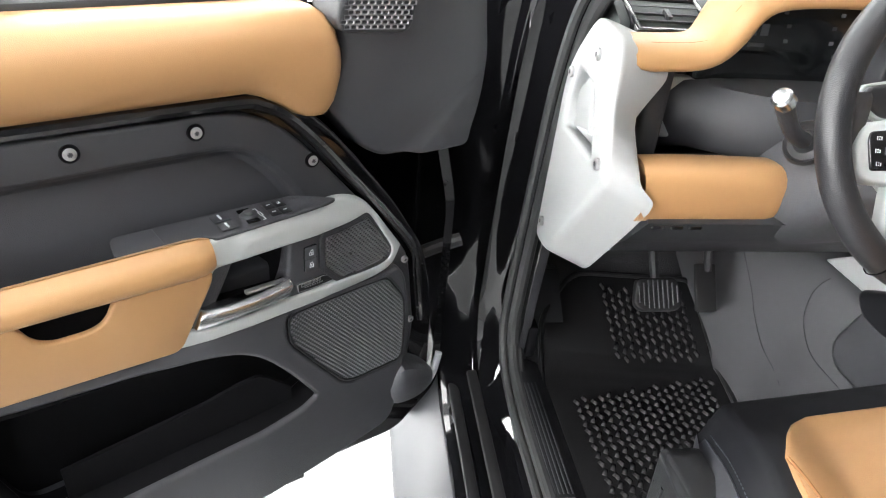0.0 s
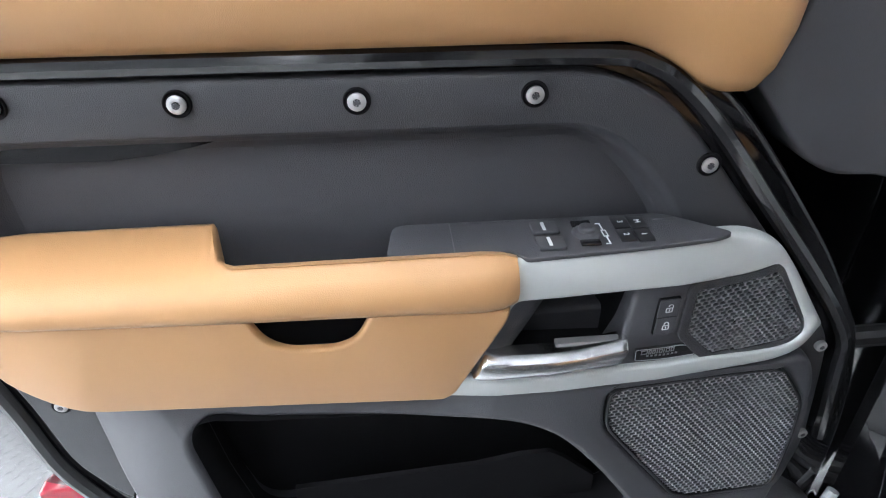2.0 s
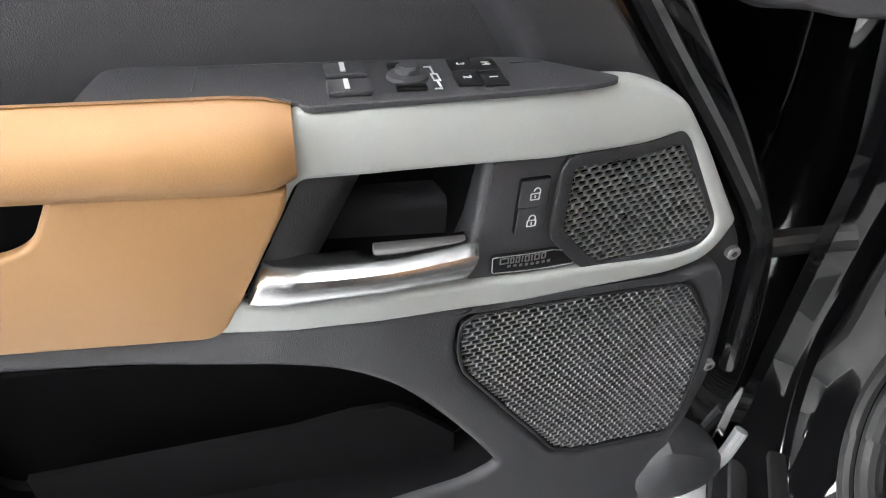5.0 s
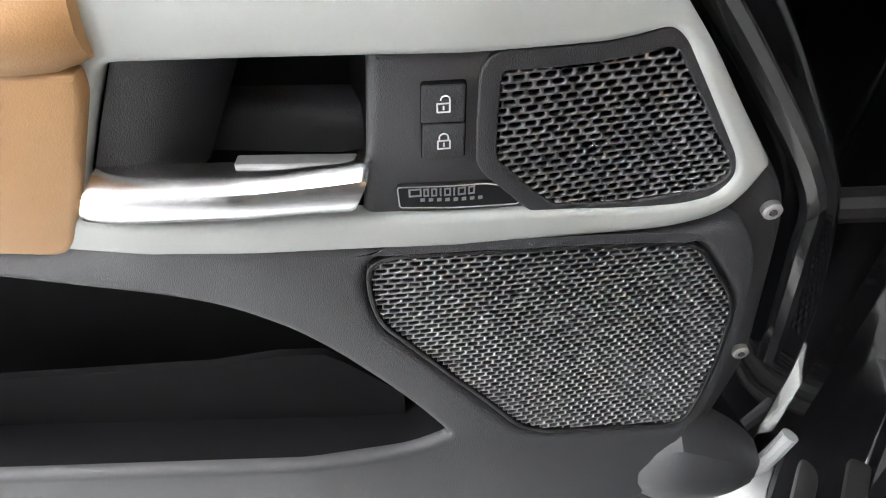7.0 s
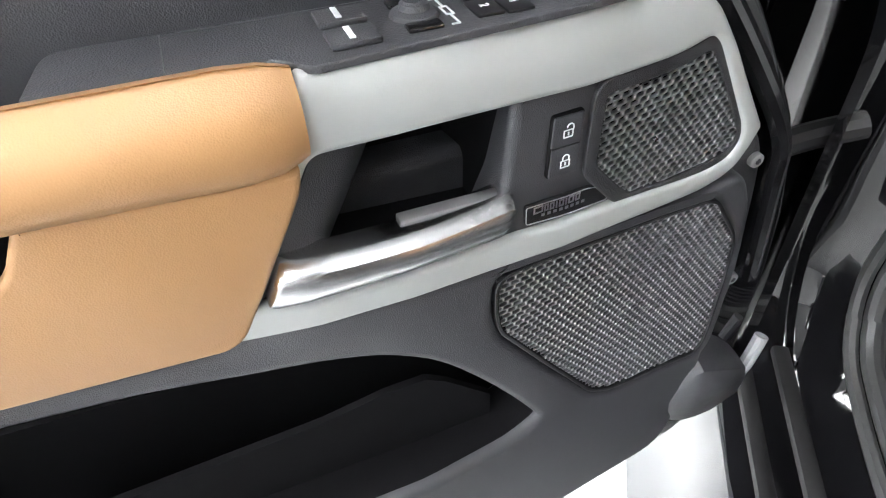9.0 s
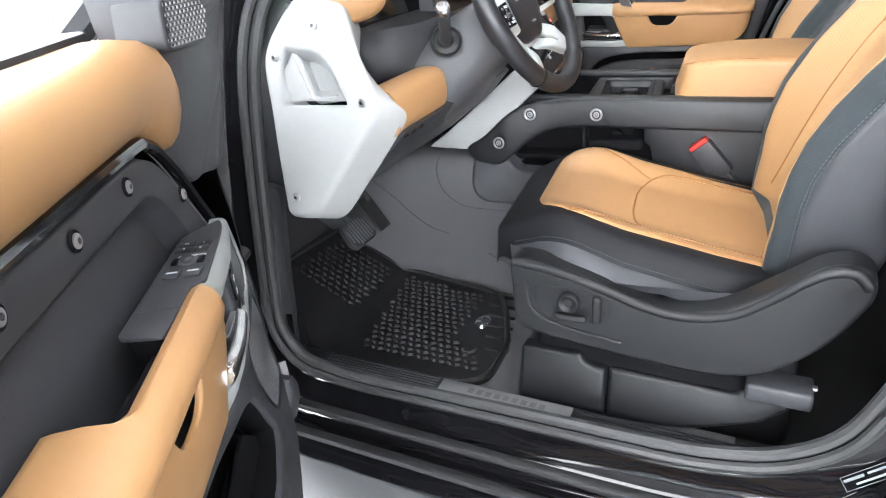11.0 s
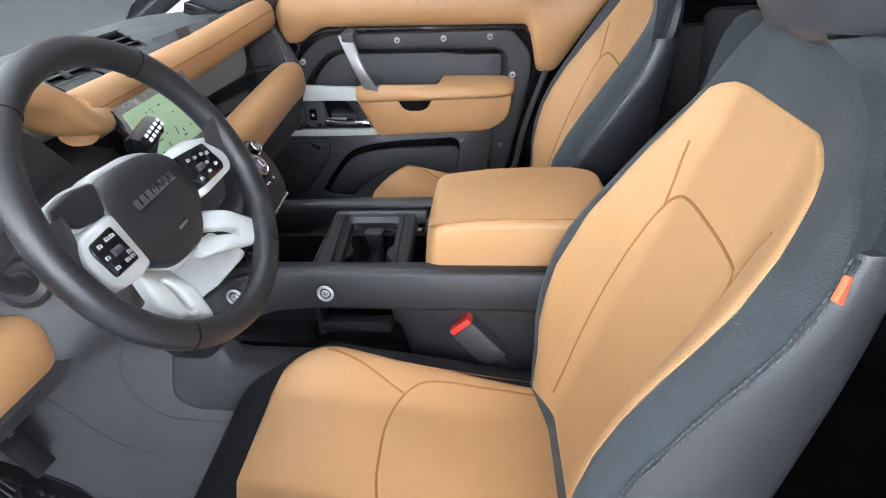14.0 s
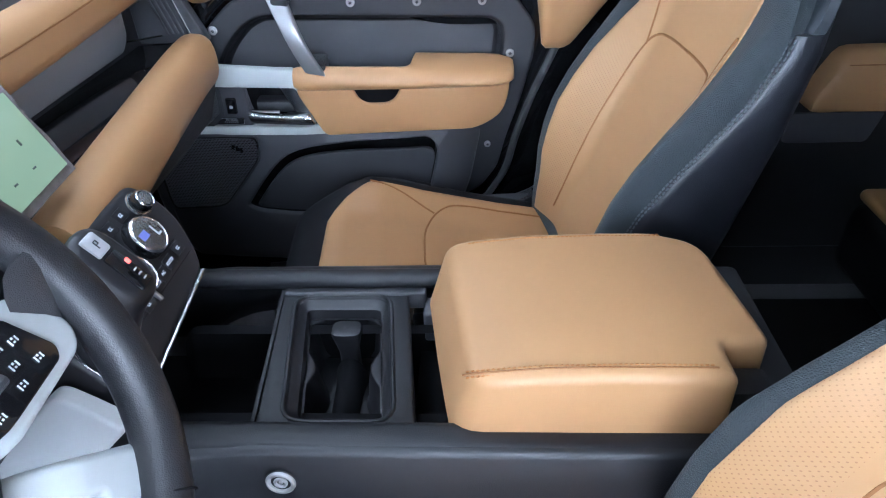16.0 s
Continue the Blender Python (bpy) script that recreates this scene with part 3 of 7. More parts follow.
        secs.append([Vector((x + 0.0045 * z / h, y0 + y, zc + z)) for y, z in prof])
    p("release_lever", loft(secs), CHROME, "satin chrome door release lever", turn=42)
    p("lever_back", rbox((0.150, -0.052, -0.2030), (0.205, -0.044, -0.1985), 0.001), DULL_STEEL, "dull steel back of the lever")
    # speaker grilles
    small = rnd([(0.2690, -0.1600), (0.2879, -0.1612), (0.3125, -0.1614), (0.3324, -0.1602), (0.3440, -0.1572), (0.3490, -0.1592), (0.3684, -0.1873), (0.3941, -0.2263), (0.3945, -0.2355), (0.3842, -0.2409), (0.3418, -0.2430), (0.3007, -0.2377), (0.2912, -0.2297), (0.2685, -0.2048), (0.2683, -0.1872)], 0.004)
    at_s = lambda x, z, d: Vector((x, trim_y(x) + 0.004 + d, z))
    p("tweeter_grille", slotted(small, at_s, 0.0072, 0.0039, 0.0056, 0.0025, 0.0024, radians(0)), DARK_METAL, "dark slotted metal speaker grille", turn=80)
    p("tweeter_surround", plate(dense(inset(small, -0.009), 0.01), [dense(inset(small, 0.0005), 0.01)], 0.02, 0.0012, lambda x, z, d: Vector((x, trim_y(x) + 0.0028 + d, z))), PLASTIC, "charcoal surround of the grille")
    p("tweeter_cloth", plate(dense(small, 0.01), [], 0.002, 0.0005, lambda x, z, d: Vector((x, trim_y(x) + 0.012 + d, z))), VOID, "black cloth behind the grille")
    # lower bulge with the map pocket
    big = rnd([(0.2055, -0.2640), (0.2165, -0.2585), (0.2688, -0.2620), (0.3301, -0.2680), (0.3780, -0.2745), (0.3890, -0.2800), (0.4180, -0.3200), (0.4250, -0.3365), (0.4290, -0.3850), (0.4260, -0.4170), (0.4200, -0.4420), (0.4110, -0.4480), (0.3607, -0.4400), (0.3150, -0.4330), (0.2940, -0.4220), (0.2525, -0.3670), (0.2090, -0.3060), (0.2050, -0.2850)], 0.008)
    low_y = lambda x, z: interp(x, [(-0.30, -0.02), (-0.24, -0.052), (-0.1, -0.062), (0.15, -0.060), (0.28, -0.042), (0.40, -0.022), (0.46, -0.014)]) - 0.012 * smooth_step(-0.38, -0.50, z)
    bulge_out = rnd([(-0.262, -0.222), (0.060, -0.236), (0.20, -0.2475), (0.334, -0.2625), (0.374, -0.2665), (0.412, -0.262), (0.432, -0.30), (0.440, -0.40), (0.424, -0.46), (0.400, -0.575), (0.15, -0.56), (-0.06, -0.535), (-0.18, -0.478), (-0.234, -0.395)], [0.02, 0.002, 0.01, 0.01, 0.01, 0.02, 0.02, 0.02, 0.02, 0.03, 0.03, 0.05, 0.05, 0.05])
    pocket = POCKET
    holes = [dense(pocket, 0.01)] + ([dense(inset(big, -0.002), 0.01)])
    p("lower_panel", plate(dense(bulge_out, 0.01), holes, 0.05, 0.007, lambda x, z, d: Vector((x, low_y(x, z) + 0.03 * smooth_step(-0.20, -0.262, x) + 0.018 * smooth_step(-0.272, -0.246, z) * smooth_step(0.10, 0.04, x) + d, z)), 4), PLASTIC2, "dark grey moulded lower door panel", turn=60)
    at_b = lambda x, z, d: Vector((x, low_y(x, z) + 0.001 + d, z))
    p("woofer_grille", slotted(big, at_b, 0.0071, 0.0038, 0.0056, 0.0024, 0.0024, radians(-3)), DARK_METAL, "large dark slotted metal speaker grille", turn=80)
    p("woofer_ring", plate(dense(inset(big, -0.0022), 0.01), [dense(inset(big, 0.0006), 0.01)], 0.006, 0.0008, lambda x, z, d: Vector((x, low_y(x, z) - 0.0006 + d, z))), CONSOLE, "thin rim of the grille")
    p("woofer_cloth", plate(dense(big, 0.01), [], 0.002, 0.0005, lambda x, z, d: Vector((x, low_y(x, z) + 0.010 + d, z))), VOID, "black cloth behind the grille")
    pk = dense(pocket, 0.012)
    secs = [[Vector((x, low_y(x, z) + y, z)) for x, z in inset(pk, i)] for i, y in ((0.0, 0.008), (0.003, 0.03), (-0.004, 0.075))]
    # the pocket's inner shade is put into its near-black colour
    p("pocket_hollow", join(loft(secs, True, False), plate(inset(pk, -0.006), [], 0.003, 0.001, flat_at(0.018))), VOID, "inside of the map pocket, shade painted black")
    if not driver:
        p("pocket_wall", plate([(a, b - 0.022) for a, b in inset(pk, 0.004)], [], 0.01, 0.002, lambda x, z, d: Vector((x, low_y(x, z) + 0.014 + d, z))), PLASTIC, "dark grey inner wall of the pocket")
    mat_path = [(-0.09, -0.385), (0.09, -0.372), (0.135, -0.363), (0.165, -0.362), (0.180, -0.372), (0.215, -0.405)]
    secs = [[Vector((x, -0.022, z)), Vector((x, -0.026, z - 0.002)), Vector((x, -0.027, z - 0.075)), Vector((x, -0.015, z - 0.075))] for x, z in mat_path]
    # rubber liner, coloured down to match the pocket's shade
    p("pocket_mat", loft(secs), VOID, "black rubber liner, darkened for the shade in the pocket")
    # screws round the card
    for x, z in ((-0.244, 0.006), (-0.123, 0.003), (0.0, 0.0), (0.128, 0.0), (0.273, -0.063) if driver else (0.262, -0.055)) + (((0.432, -0.266), (0.451, -0.392), (-0.284, -0.271), (-0.246, -0.402)) if driver else ((-0.304, -0.094), (-0.272, -0.295))):
        if not driver and abs(x - 0.128) < 0.01:
            continue
        screw_at(root, (x, -0.0055, z), (0, -1, 0), (0.0068 if x < 0.4 and z > -0.2 else 0.0058) * (1.0 if driver else 1.2), flip=flip, cup=driver and x < 0.4)
    # badge: plain bars for the maker's mark
    badge = rnd([(0.2215, -0.2147), (0.2637, -0.2172), (0.2719, -0.2196), (0.2836, -0.2320), (0.2812, -0.2344), (0.2221, -0.2283)], 0.0025)
    on_badge = lambda x, z, d: Vector((x, trim_y(x) + 0.0040 + d, z))
    b = p("speaker_badge", plate(dense(badge, 0.01), [], 0.004, 0.0008, on_badge), CONSOLE, "black badge plate with bars")
    part("badge_line", tube([on_badge(x, z, -0.0002) for x, z in inset(dense(badge, 0.01), 0.0009)], 0.00035, 5, True), SILVER, b, "", flip)
    rects = []
    for x0, w in ((0.2275, 0.0062), (0.2345, 0.0028), (0.2382, 0.0030), (0.2423, 0.0010), (0.2444, 0.0034), (0.2488, 0.0010), (0.2510, 0.0040), (0.2560, 0.0034)):
        zt = -0.2172 - 0.05 * (x0 - 0.2275)
        rects += [(x0, zt - 0.0046, x0 + w, zt - 0.0038), (x0, zt - 0.0008, x0 + w, zt)] + [(x0 + q, zt - 0.0046, x0 + q + 0.0009, zt) for q in ({0.0, w - 0.0009} if w > 0.002 else {0.0})]
    rects += [(0.2330 + 0.0040 * k, -0.2249 - 0.0003 * k, 0.2352 + 0.0040 * k, -0.2231 - 0.0003 * k) for k in range(8)]
    part("badge_bars", bars(rects, lambda x, z, d: Vector((x, trim_y(x) + 0.0036 + d, z))), SILVER, b, "", flip)


def lock_icon(cx, cz, openl, y):
    """A padlock in thin raised lines, its shackle shut or swung open."""
    at = lambda x, z, d: Vector((x, y(x) + d, z))
    w, h = 0.0031, 0.0024
    body = plate(rnd([(cx - w, cz - 0.0042), (cx + w, cz - 0.0042), (cx + w, cz + 0.0006), (cx - w, cz + 0.0006)], 0.0006, 2), [[(cx - w + 0.0008, cz - 0.0035), (cx + w - 0.0008, cz - 0.0035), (cx + w - 0.0008, cz - 0.0001), (cx - w + 0.0008, cz - 0.0001)]], 0.0004, 0.0001, at, 1)
    o = 0.0008 if openl else 0.0
    top = cz + 0.0006
    pts = [(cx + 0.0020 + o, top)] + [(cx + o + 0.0020 * math.cos(a), top + 0.0014 + 0.0020 * math.sin(a)) for a in [math.pi * k / 8 for k in range(9)]]
    if not openl:
        pts.append((cx - 0.0020, top))
    return join(body, tube([at(x, z, 0) for x, z in pts], 0.0004, 6), bars([(cx - 0.0004, cz - 0.0028, cx + 0.0004, cz - 0.0008)], at, 0.0004))


def driver_switches(root):
    # lock buttons
    y = lambda x: trim_y(x) + 0.0028
    frame_bm = plate(rnd([(0.2347, -0.1632), (0.2547, -0.1638), (0.2543, -0.2018), (0.2339, -0.2008)], 0.002), [], 0.004, 0.0006, lambda x, z, d: Vector((x, y(x) + 0.0010 + d, z)))
    lf = part("lock_switch", frame_bm, VOID, root, "black central locking switch")
    for z0, op in ((-0.1640, True), (-0.1825, False)):
        kb = part("lock_button", plate(rnd([(0.2354, z0), (0.2540, z0 - 0.0006), (0.2536, z0 - 0.0184), (0.2347, z0 - 0.0176)], 0.0010), [], 0.003, 0.0005, lambda x, z, d: Vector((x, y(x) + d, z))), RECESS, lf)
        part("lock_symbol", lock_icon(0.2446, z0 - 0.0088, op, lambda x: y(x) - 0.0004), INK, lf, "white padlock symbol")
    # window and mirror switches on the sloping shelf
    base = Matrix.Translation((0.14, -0.027, -0.1090))
    # local x towards the hinge, y out of the car, z up out of the shelf
    on = lambda x, y2, d: base @ Vector((x - 0.14, y2, -d))
    shelf = rnd([(0.020, 0.032), (0.244, 0.029), (0.262, 0.016), (0.292, -0.008), (0.276, -0.0150), (0.24, -0.020), (0.12, -0.029), (0.108, -0.016), (0.014, -0.014)], [0.012, 0.02, 0.015, 0.008, 0.01, 0.02, 0.004, 0.004, 0.006])
    sh = part("switch_shelf", plate(dense(shelf, 0.012), [], 0.0035, 0.0012, lambda x, z, d: on(x, z, d)), RECESS, root, "black window switch shelf")
    part("shelf_base", plate(dense(inset(shelf, 0.008), 0.02), [], 0.03, 0.001, lambda x, z, d: on(x, z, d + 0.003)), VOID, sh)
    sh.matrix_basis = Matrix.Identity(4)
    lines = [(0.066, 0.0272, 0.160, 0.0278), (0.066, -0.028, 0.0666, 0.0272), (0.234, 0.0180, 0.252, 0.0188)]
    part("shelf_groove", bars(lines, lambda x, z, d: on(x, z, d - 0.0006)), PLASTIC2, sh)
    for dy in (0.011, -0.012):
        part("window_switch", rbox((-0.010, -0.0085, 0), (0.012, 0.0085, 0.0035), 0.0016, 2, base @ Matrix.Translation((0.0, dy, 0))), RECESS, sh, "black window switch")
        part("switch_mark", bars([(0.1385, dy - 0.006, 0.1410, dy + 0.006)], lambda x, z, d: on(x, z, d - 0.0041)), INK, sh)
    part("mirror_knob", lathe([(0, 0.007), (0.005, 0.0068), (0.0065, 0.0055), (0.007, 0.003), (0.0105, 0.0018), (0.0115, 0.0)], 18, base @ Matrix.Translation((0.033, 0.003, 0))), RECESS, sh, "grey mirror joystick")
    for dy in (0.016, -0.013):
        part("mirror_button", rbox((0.024, dy - 0.004, 0), (0.040, dy + 0.004, 0.0022), 0.001, 2, base), PIANO, sh)
    part("mirror_symbol", bars([(0.184, 0.0155, 0.188, 0.0165), (0.187, 0.006, 0.188, 0.0160), (0.1855, -0.004, 0.1895, -0.003), (0.1855, 0.005, 0.1895, 0.006), (0.1855, -0.003, 0.1863, 0.005), (0.1887, -0.003, 0.1895, 0.005), (0.187, -0.014, 0.188, -0.004), (0.184, -0.015, 0.188, -0.014)],
                                lambda x, z, d: on(x, z, d - 0.0005)), INK, sh, "white mirror symbol")
    for i, (tx, ty, c) in enumerate(((0.064, 0.0145, "3"), (0.078, 0.0140, "M"), (0.063, -0.005, "2"), (0.077, -0.006, "1"))):
        part("memory_button", rbox((tx - 0.0066, ty - 0.0090, 0), (tx + 0.0066, ty + 0.0090, 0.0018), 0.0008, 2, base), STACK, sh)
        glyphs(c, 0.0066, INK, sh, base @ Matrix.Translation((tx, ty, 0.0019)) @ Matrix.Rotation(radians(-90), 4, "Z"))


def mirror_corner(root, flip):
    p = lambda name, bm, material, label="", parent=root, turn=35: part(name, bm, material, parent, label, flip, turn=turn)
    tri = rnd([(0.300, 0.005), (0.322, 0.065), (0.306, 0.125), (0.30, 0.215), (0.335, 0.40), (0.375, 0.40), (0.480, 0.20), (0.550, 0.06), (0.560, -0.02), (0.551, -0.096), (0.394, -0.088), (0.362, -0.070)],
              [0.01, 0.02, 0.02, 0.02, 0.01, 0.01, 0.05, 0.03, 0.04, 0.016, 0.014, 0.012])
    lean = lambda x, z: 0.006 - (0.012 + 0.29 * max(0.0, z + 0.07)) * smooth_step(0.28, 0.40, x) * (1 - 0.35 * smooth_step(0.46, 0.56, x))
    skin = lambda x, z, d: Vector((x, lean(x, z) + 0.016 * smooth_step(0.045, 0.0, z) * smooth_step(0.455, 0.435, x) + d, z))
    p("mirror_corner", plate(dense(tri, 0.008), [], 0.05, 0.006, skin), PLASTIC2, "dark grey mirror corner cover", turn=60)
    grille = rnd([(0.302, 0.106), (0.308, 0.160), (0.356, 0.168), (0.386, 0.150), (0.380, 0.104)], 0.012)
    at = lambda x, z, d: Vector((x, -0.034 - 0.31 * (x - 0.305) - 0.06 * (z - 0.11) + d, z))
    g = p("tweeter", slotted(grille, at, 0.0080, 0.0056, 0.0062, 0.0036, 0.0022), PLASTIC2 if flip else DARK_METAL, "dark slotted tweeter", turn=80)
    part("tweeter_housing", plate(dense(inset(grille, -0.006), 0.01), [], 0.055, 0.004, lambda x, z, d: at(x, z, d + 0.0018)), PLASTIC, g, "", flip)


def window_frame(root, flip):
    p = lambda name, bm, material, label="", parent=root: part(name, bm, material, parent, label, flip)
    p("window_ledge", rbox((-0.46, 0.055, 0.10), (0.31, 0.13, 0.135), 0.008), RUBBER, "black rubber window ledge")
    g = part("pane", plate([(-0.44, 0.12), (0.30, 0.12), (0.30, 0.30), (0.25, 0.50), (-0.44, 0.50)], [], 0.004, 0.0005, flat_at(0.085)), GLASS, root, "clear side window", flip)
    g.visible_shadow = False
    p("frame_rear_bar", rbox((-0.50, 0.06, 0.10), (-0.44, 0.12, 0.54), 0.01), GLOSS, "gloss black window frame bar")
    p("frame_top_bar", rbox((-0.50, 0.06, 0.50), (0.34, 0.12, 0.55), 0.01), GLOSS, "gloss black window frame bar")
    skin = rnd([(-0.52, 0.13), (0.56, 0.10), (0.60, -0.20), (0.58, -0.66), (0.45, -0.72), (-0.30, -0.74), (-0.50, -0.66), (-0.56, -0.45), (-0.57, -0.1)], 0.04)
    p("outer_skin", plate(dense(skin, 0.03), [], 0.05, 0.012, lambda x, z, d: Vector((x, 0.175 - d, z))), GLOSS, "gloss black outer door skin")
    # return faces between shell and skin
    a = dense(rnd([(-0.46, 0.045), (0.49, 0.02), (0.55, -0.20), (0.545, -0.60), (0.45, -0.67), (-0.09, -0.61), (-0.20, -0.53), (-0.28, -0.445), (-0.322, -0.365), (-0.336, -0.278), (-0.36, -0.19), (-0.41, -0.05)], 0.03), 0.03)

    def grow(d, y):
        out = inset(a, d)
        return [Vector((x + (p - x) * k, y, z + (q - z) * k)) for (x, z), (p, q) in zip(a, out) for k in (1 + 3.2 * smooth_step(0.1, -0.2, x),)]
    secs = [grow(0.02, 0.014), grow(-0.002, 0.018), grow(-0.008, 0.026), grow(-0.030, 0.062), grow(-0.050, 0.085), grow(-0.066, 0.105), grow(-0.070, 0.15)]
    p("door_edge", loft(secs, True, False), GLOSS, "gloss black painted door edge")
    sl = inset(a, 0.004)
    p("door_seal", tube([(x, 0.004, z) for x, z in sl if z < -0.02 and x < 0.25], 0.008, 8), SEAL, "black rubber door seal")



# ---------------------------------------------------------------- showroom
YC = -0.025          # middle plane of the car
# unseen dark floor, added to lower bounce light and reflections in the paint
solo("floor", rbox((-7, -7, -0.2), (8, 7, -0.04), 0), TILE, "unseen dark grey floor added to cut bounce light", "floor", kind="structure")
solo("platform", rbox((-3.2, -2.7, -0.04), (3.4, 2.5, 0), 0.004), FLOOR_MAT, "white tread plate platform under the car", "floor", kind="structure")
for nm, lo, hi in (("wall_rear", (8, -7, 0), (8.2, 7, 4.6)), ("wall_far", (-7, 7, 0), (8, 7.2, 4.6))):
    solo(nm, rbox(lo, hi, 0), WALL_MAT, "white painted showroom wall", "wall", kind="structure")
# unseen windows, added and sized to shape side light and gloss reflections
openings = [[(x, 2.0), (x + 3.0, 2.0), (x + 3.0, 4.3), (x, 4.3)] for x in (-6.0, -2.4, 1.2, 4.6)]
solo("wall_near", plate([(-7, 0), (8, 0), (8, 4.6), (-7, 4.6)], openings, 0.2, 0.0005, lambda x, z, d: Vector((x, -7.0 - d, z))), WALL_MAT, "unseen white showroom wall with openings for added light", "wall", kind="structure")
for k, o in enumerate(openings):
    wn = thing("window_%d" % (k + 1), "unseen tall window added to shape the light, dark metal frame", "window", kind="structure")
    x0 = o[0][0]
    part("window_frame", plate(o, [[(x0 + a, b), (x0 + a + 1.42, b), (x0 + a + 1.42, c), (x0 + a, c)] for a in (0.06, 1.52) for b, c in ((2.06, 3.2), (3.26, 4.24))], 0.06, 0.004, lambda x, z, d: Vector((x, -7.05 - d, z))), PLASTIC, wn, "dark metal window frame")
solo("backdrop", rbox((-9, -8.3, -0.5), (10, -8.2, 5.5), 0), GLOW_SIDE, "added glowing sheet behind the unseen windows", "sky", kind="structure")
# unseen front windows, added to let the glow in through the windscreen
front_open = [[(y, 0.9), (y + 2.8, 0.9), (y + 2.8, 4.2), (y, 4.2)] for y in (-6.4, -3.2, 0.2, 3.4)]
solo("wall_front", plate([(-7, 0), (7, 0), (7, 4.6), (-7, 4.6)], front_open, 0.2, 0.0005, lambda y, z, d: Vector((-7.0 - d, y, z))), WALL_MAT, "unseen white showroom wall with openings for added light", "wall", kind="structure")
for k, o in enumerate(front_open):
    wn = thing("window_%d" % (k + 5), "unseen tall window added to shape the light, dark metal frame", "window", kind="structure")
    y0 = o[0][0]
    part("window_frame", plate(o, [[(y0 + a, b), (y0 + a + 1.32, b), (y0 + a + 1.32, c), (y0 + a, c)] for a in (0.06, 1.42) for b, c in ((0.96, 3.0), (3.06, 4.14))], 0.06, 0.004, lambda y, z, d: Vector((-7.05 - d, y, z))), PLASTIC, wn, "dark metal window frame")
solo("backdrop_front", rbox((-8.3, -9, -0.5), (-8.2, 9, 5.5), 0), GLOW_FRONT, "added glowing sheet behind the unseen windows", "sky", kind="structure")
solo("ceiling", rbox((-7, -7, 4.6), (8, 7, 4.8), 0), WALL_MAT, "white showroom ceiling", "ceiling", kind="structure")
lamp_root = None
for ly in (-4.5, -1.45, 0.7, 2.8, 5.0):
    for lx in (-4.5, -0.5, 3.5):
        if lamp_root is None:
            lamp_root = thing("ceiling_light", "long white ceiling light panel, lit", "ceiling light", pose(lx, ly, 4.6), "ceiling lights")
            part("housing", rbox((-1.55, -0.35, -0.05), (1.55, 0.35, -0.0), 0.01), WALL_MAT, lamp_root)
            part("diffuser", rbox((-1.5, -0.3, -0.07), (1.5, 0.3, -0.045), 0.005), LAMP_MAT, lamp_root, "lit white diffuser")
        else:
            copy_thing(lamp_root, pose(lx, ly, 4.6))

tread = bmesh.new()
for i in range(82):
    for j in range(76):
        x, y = -1.42 + i * 0.028, -2.75 + j * 0.028
        a = 0.6 if (i + j) % 2 else -0.6
        u, w = Vector((math.cos(a), math.sin(a), 0)), Vector((-math.sin(a), math.cos(a), 0))
        c = Vector((x, y, 0))
        base = [tread.verts.new(c + u * p * 0.0125 + w * q * 0.0042) for p, q in ((-1, 0), (0, -1), (1, 0), (0, 1))]
        top = tread.verts.new(c + Vector((0, 0, 0.0030)))
        for k in range(4):
            tread.faces.new((base[k - 1], base[k], top))
solo("floor_tread", tread, TREAD, "raised lozenges of the white tread plate, highlights in their colour", "floor", kind="stuff", turn=20)

# ---------------------------------------------------------------- car body
car = thing("car_body", "gloss black off-road car body, driver door open", "car", kind="structure")


def cpart(name, bm, material, label="", turn=35):
    return part(name, bm, material, car, label, turn=turn)


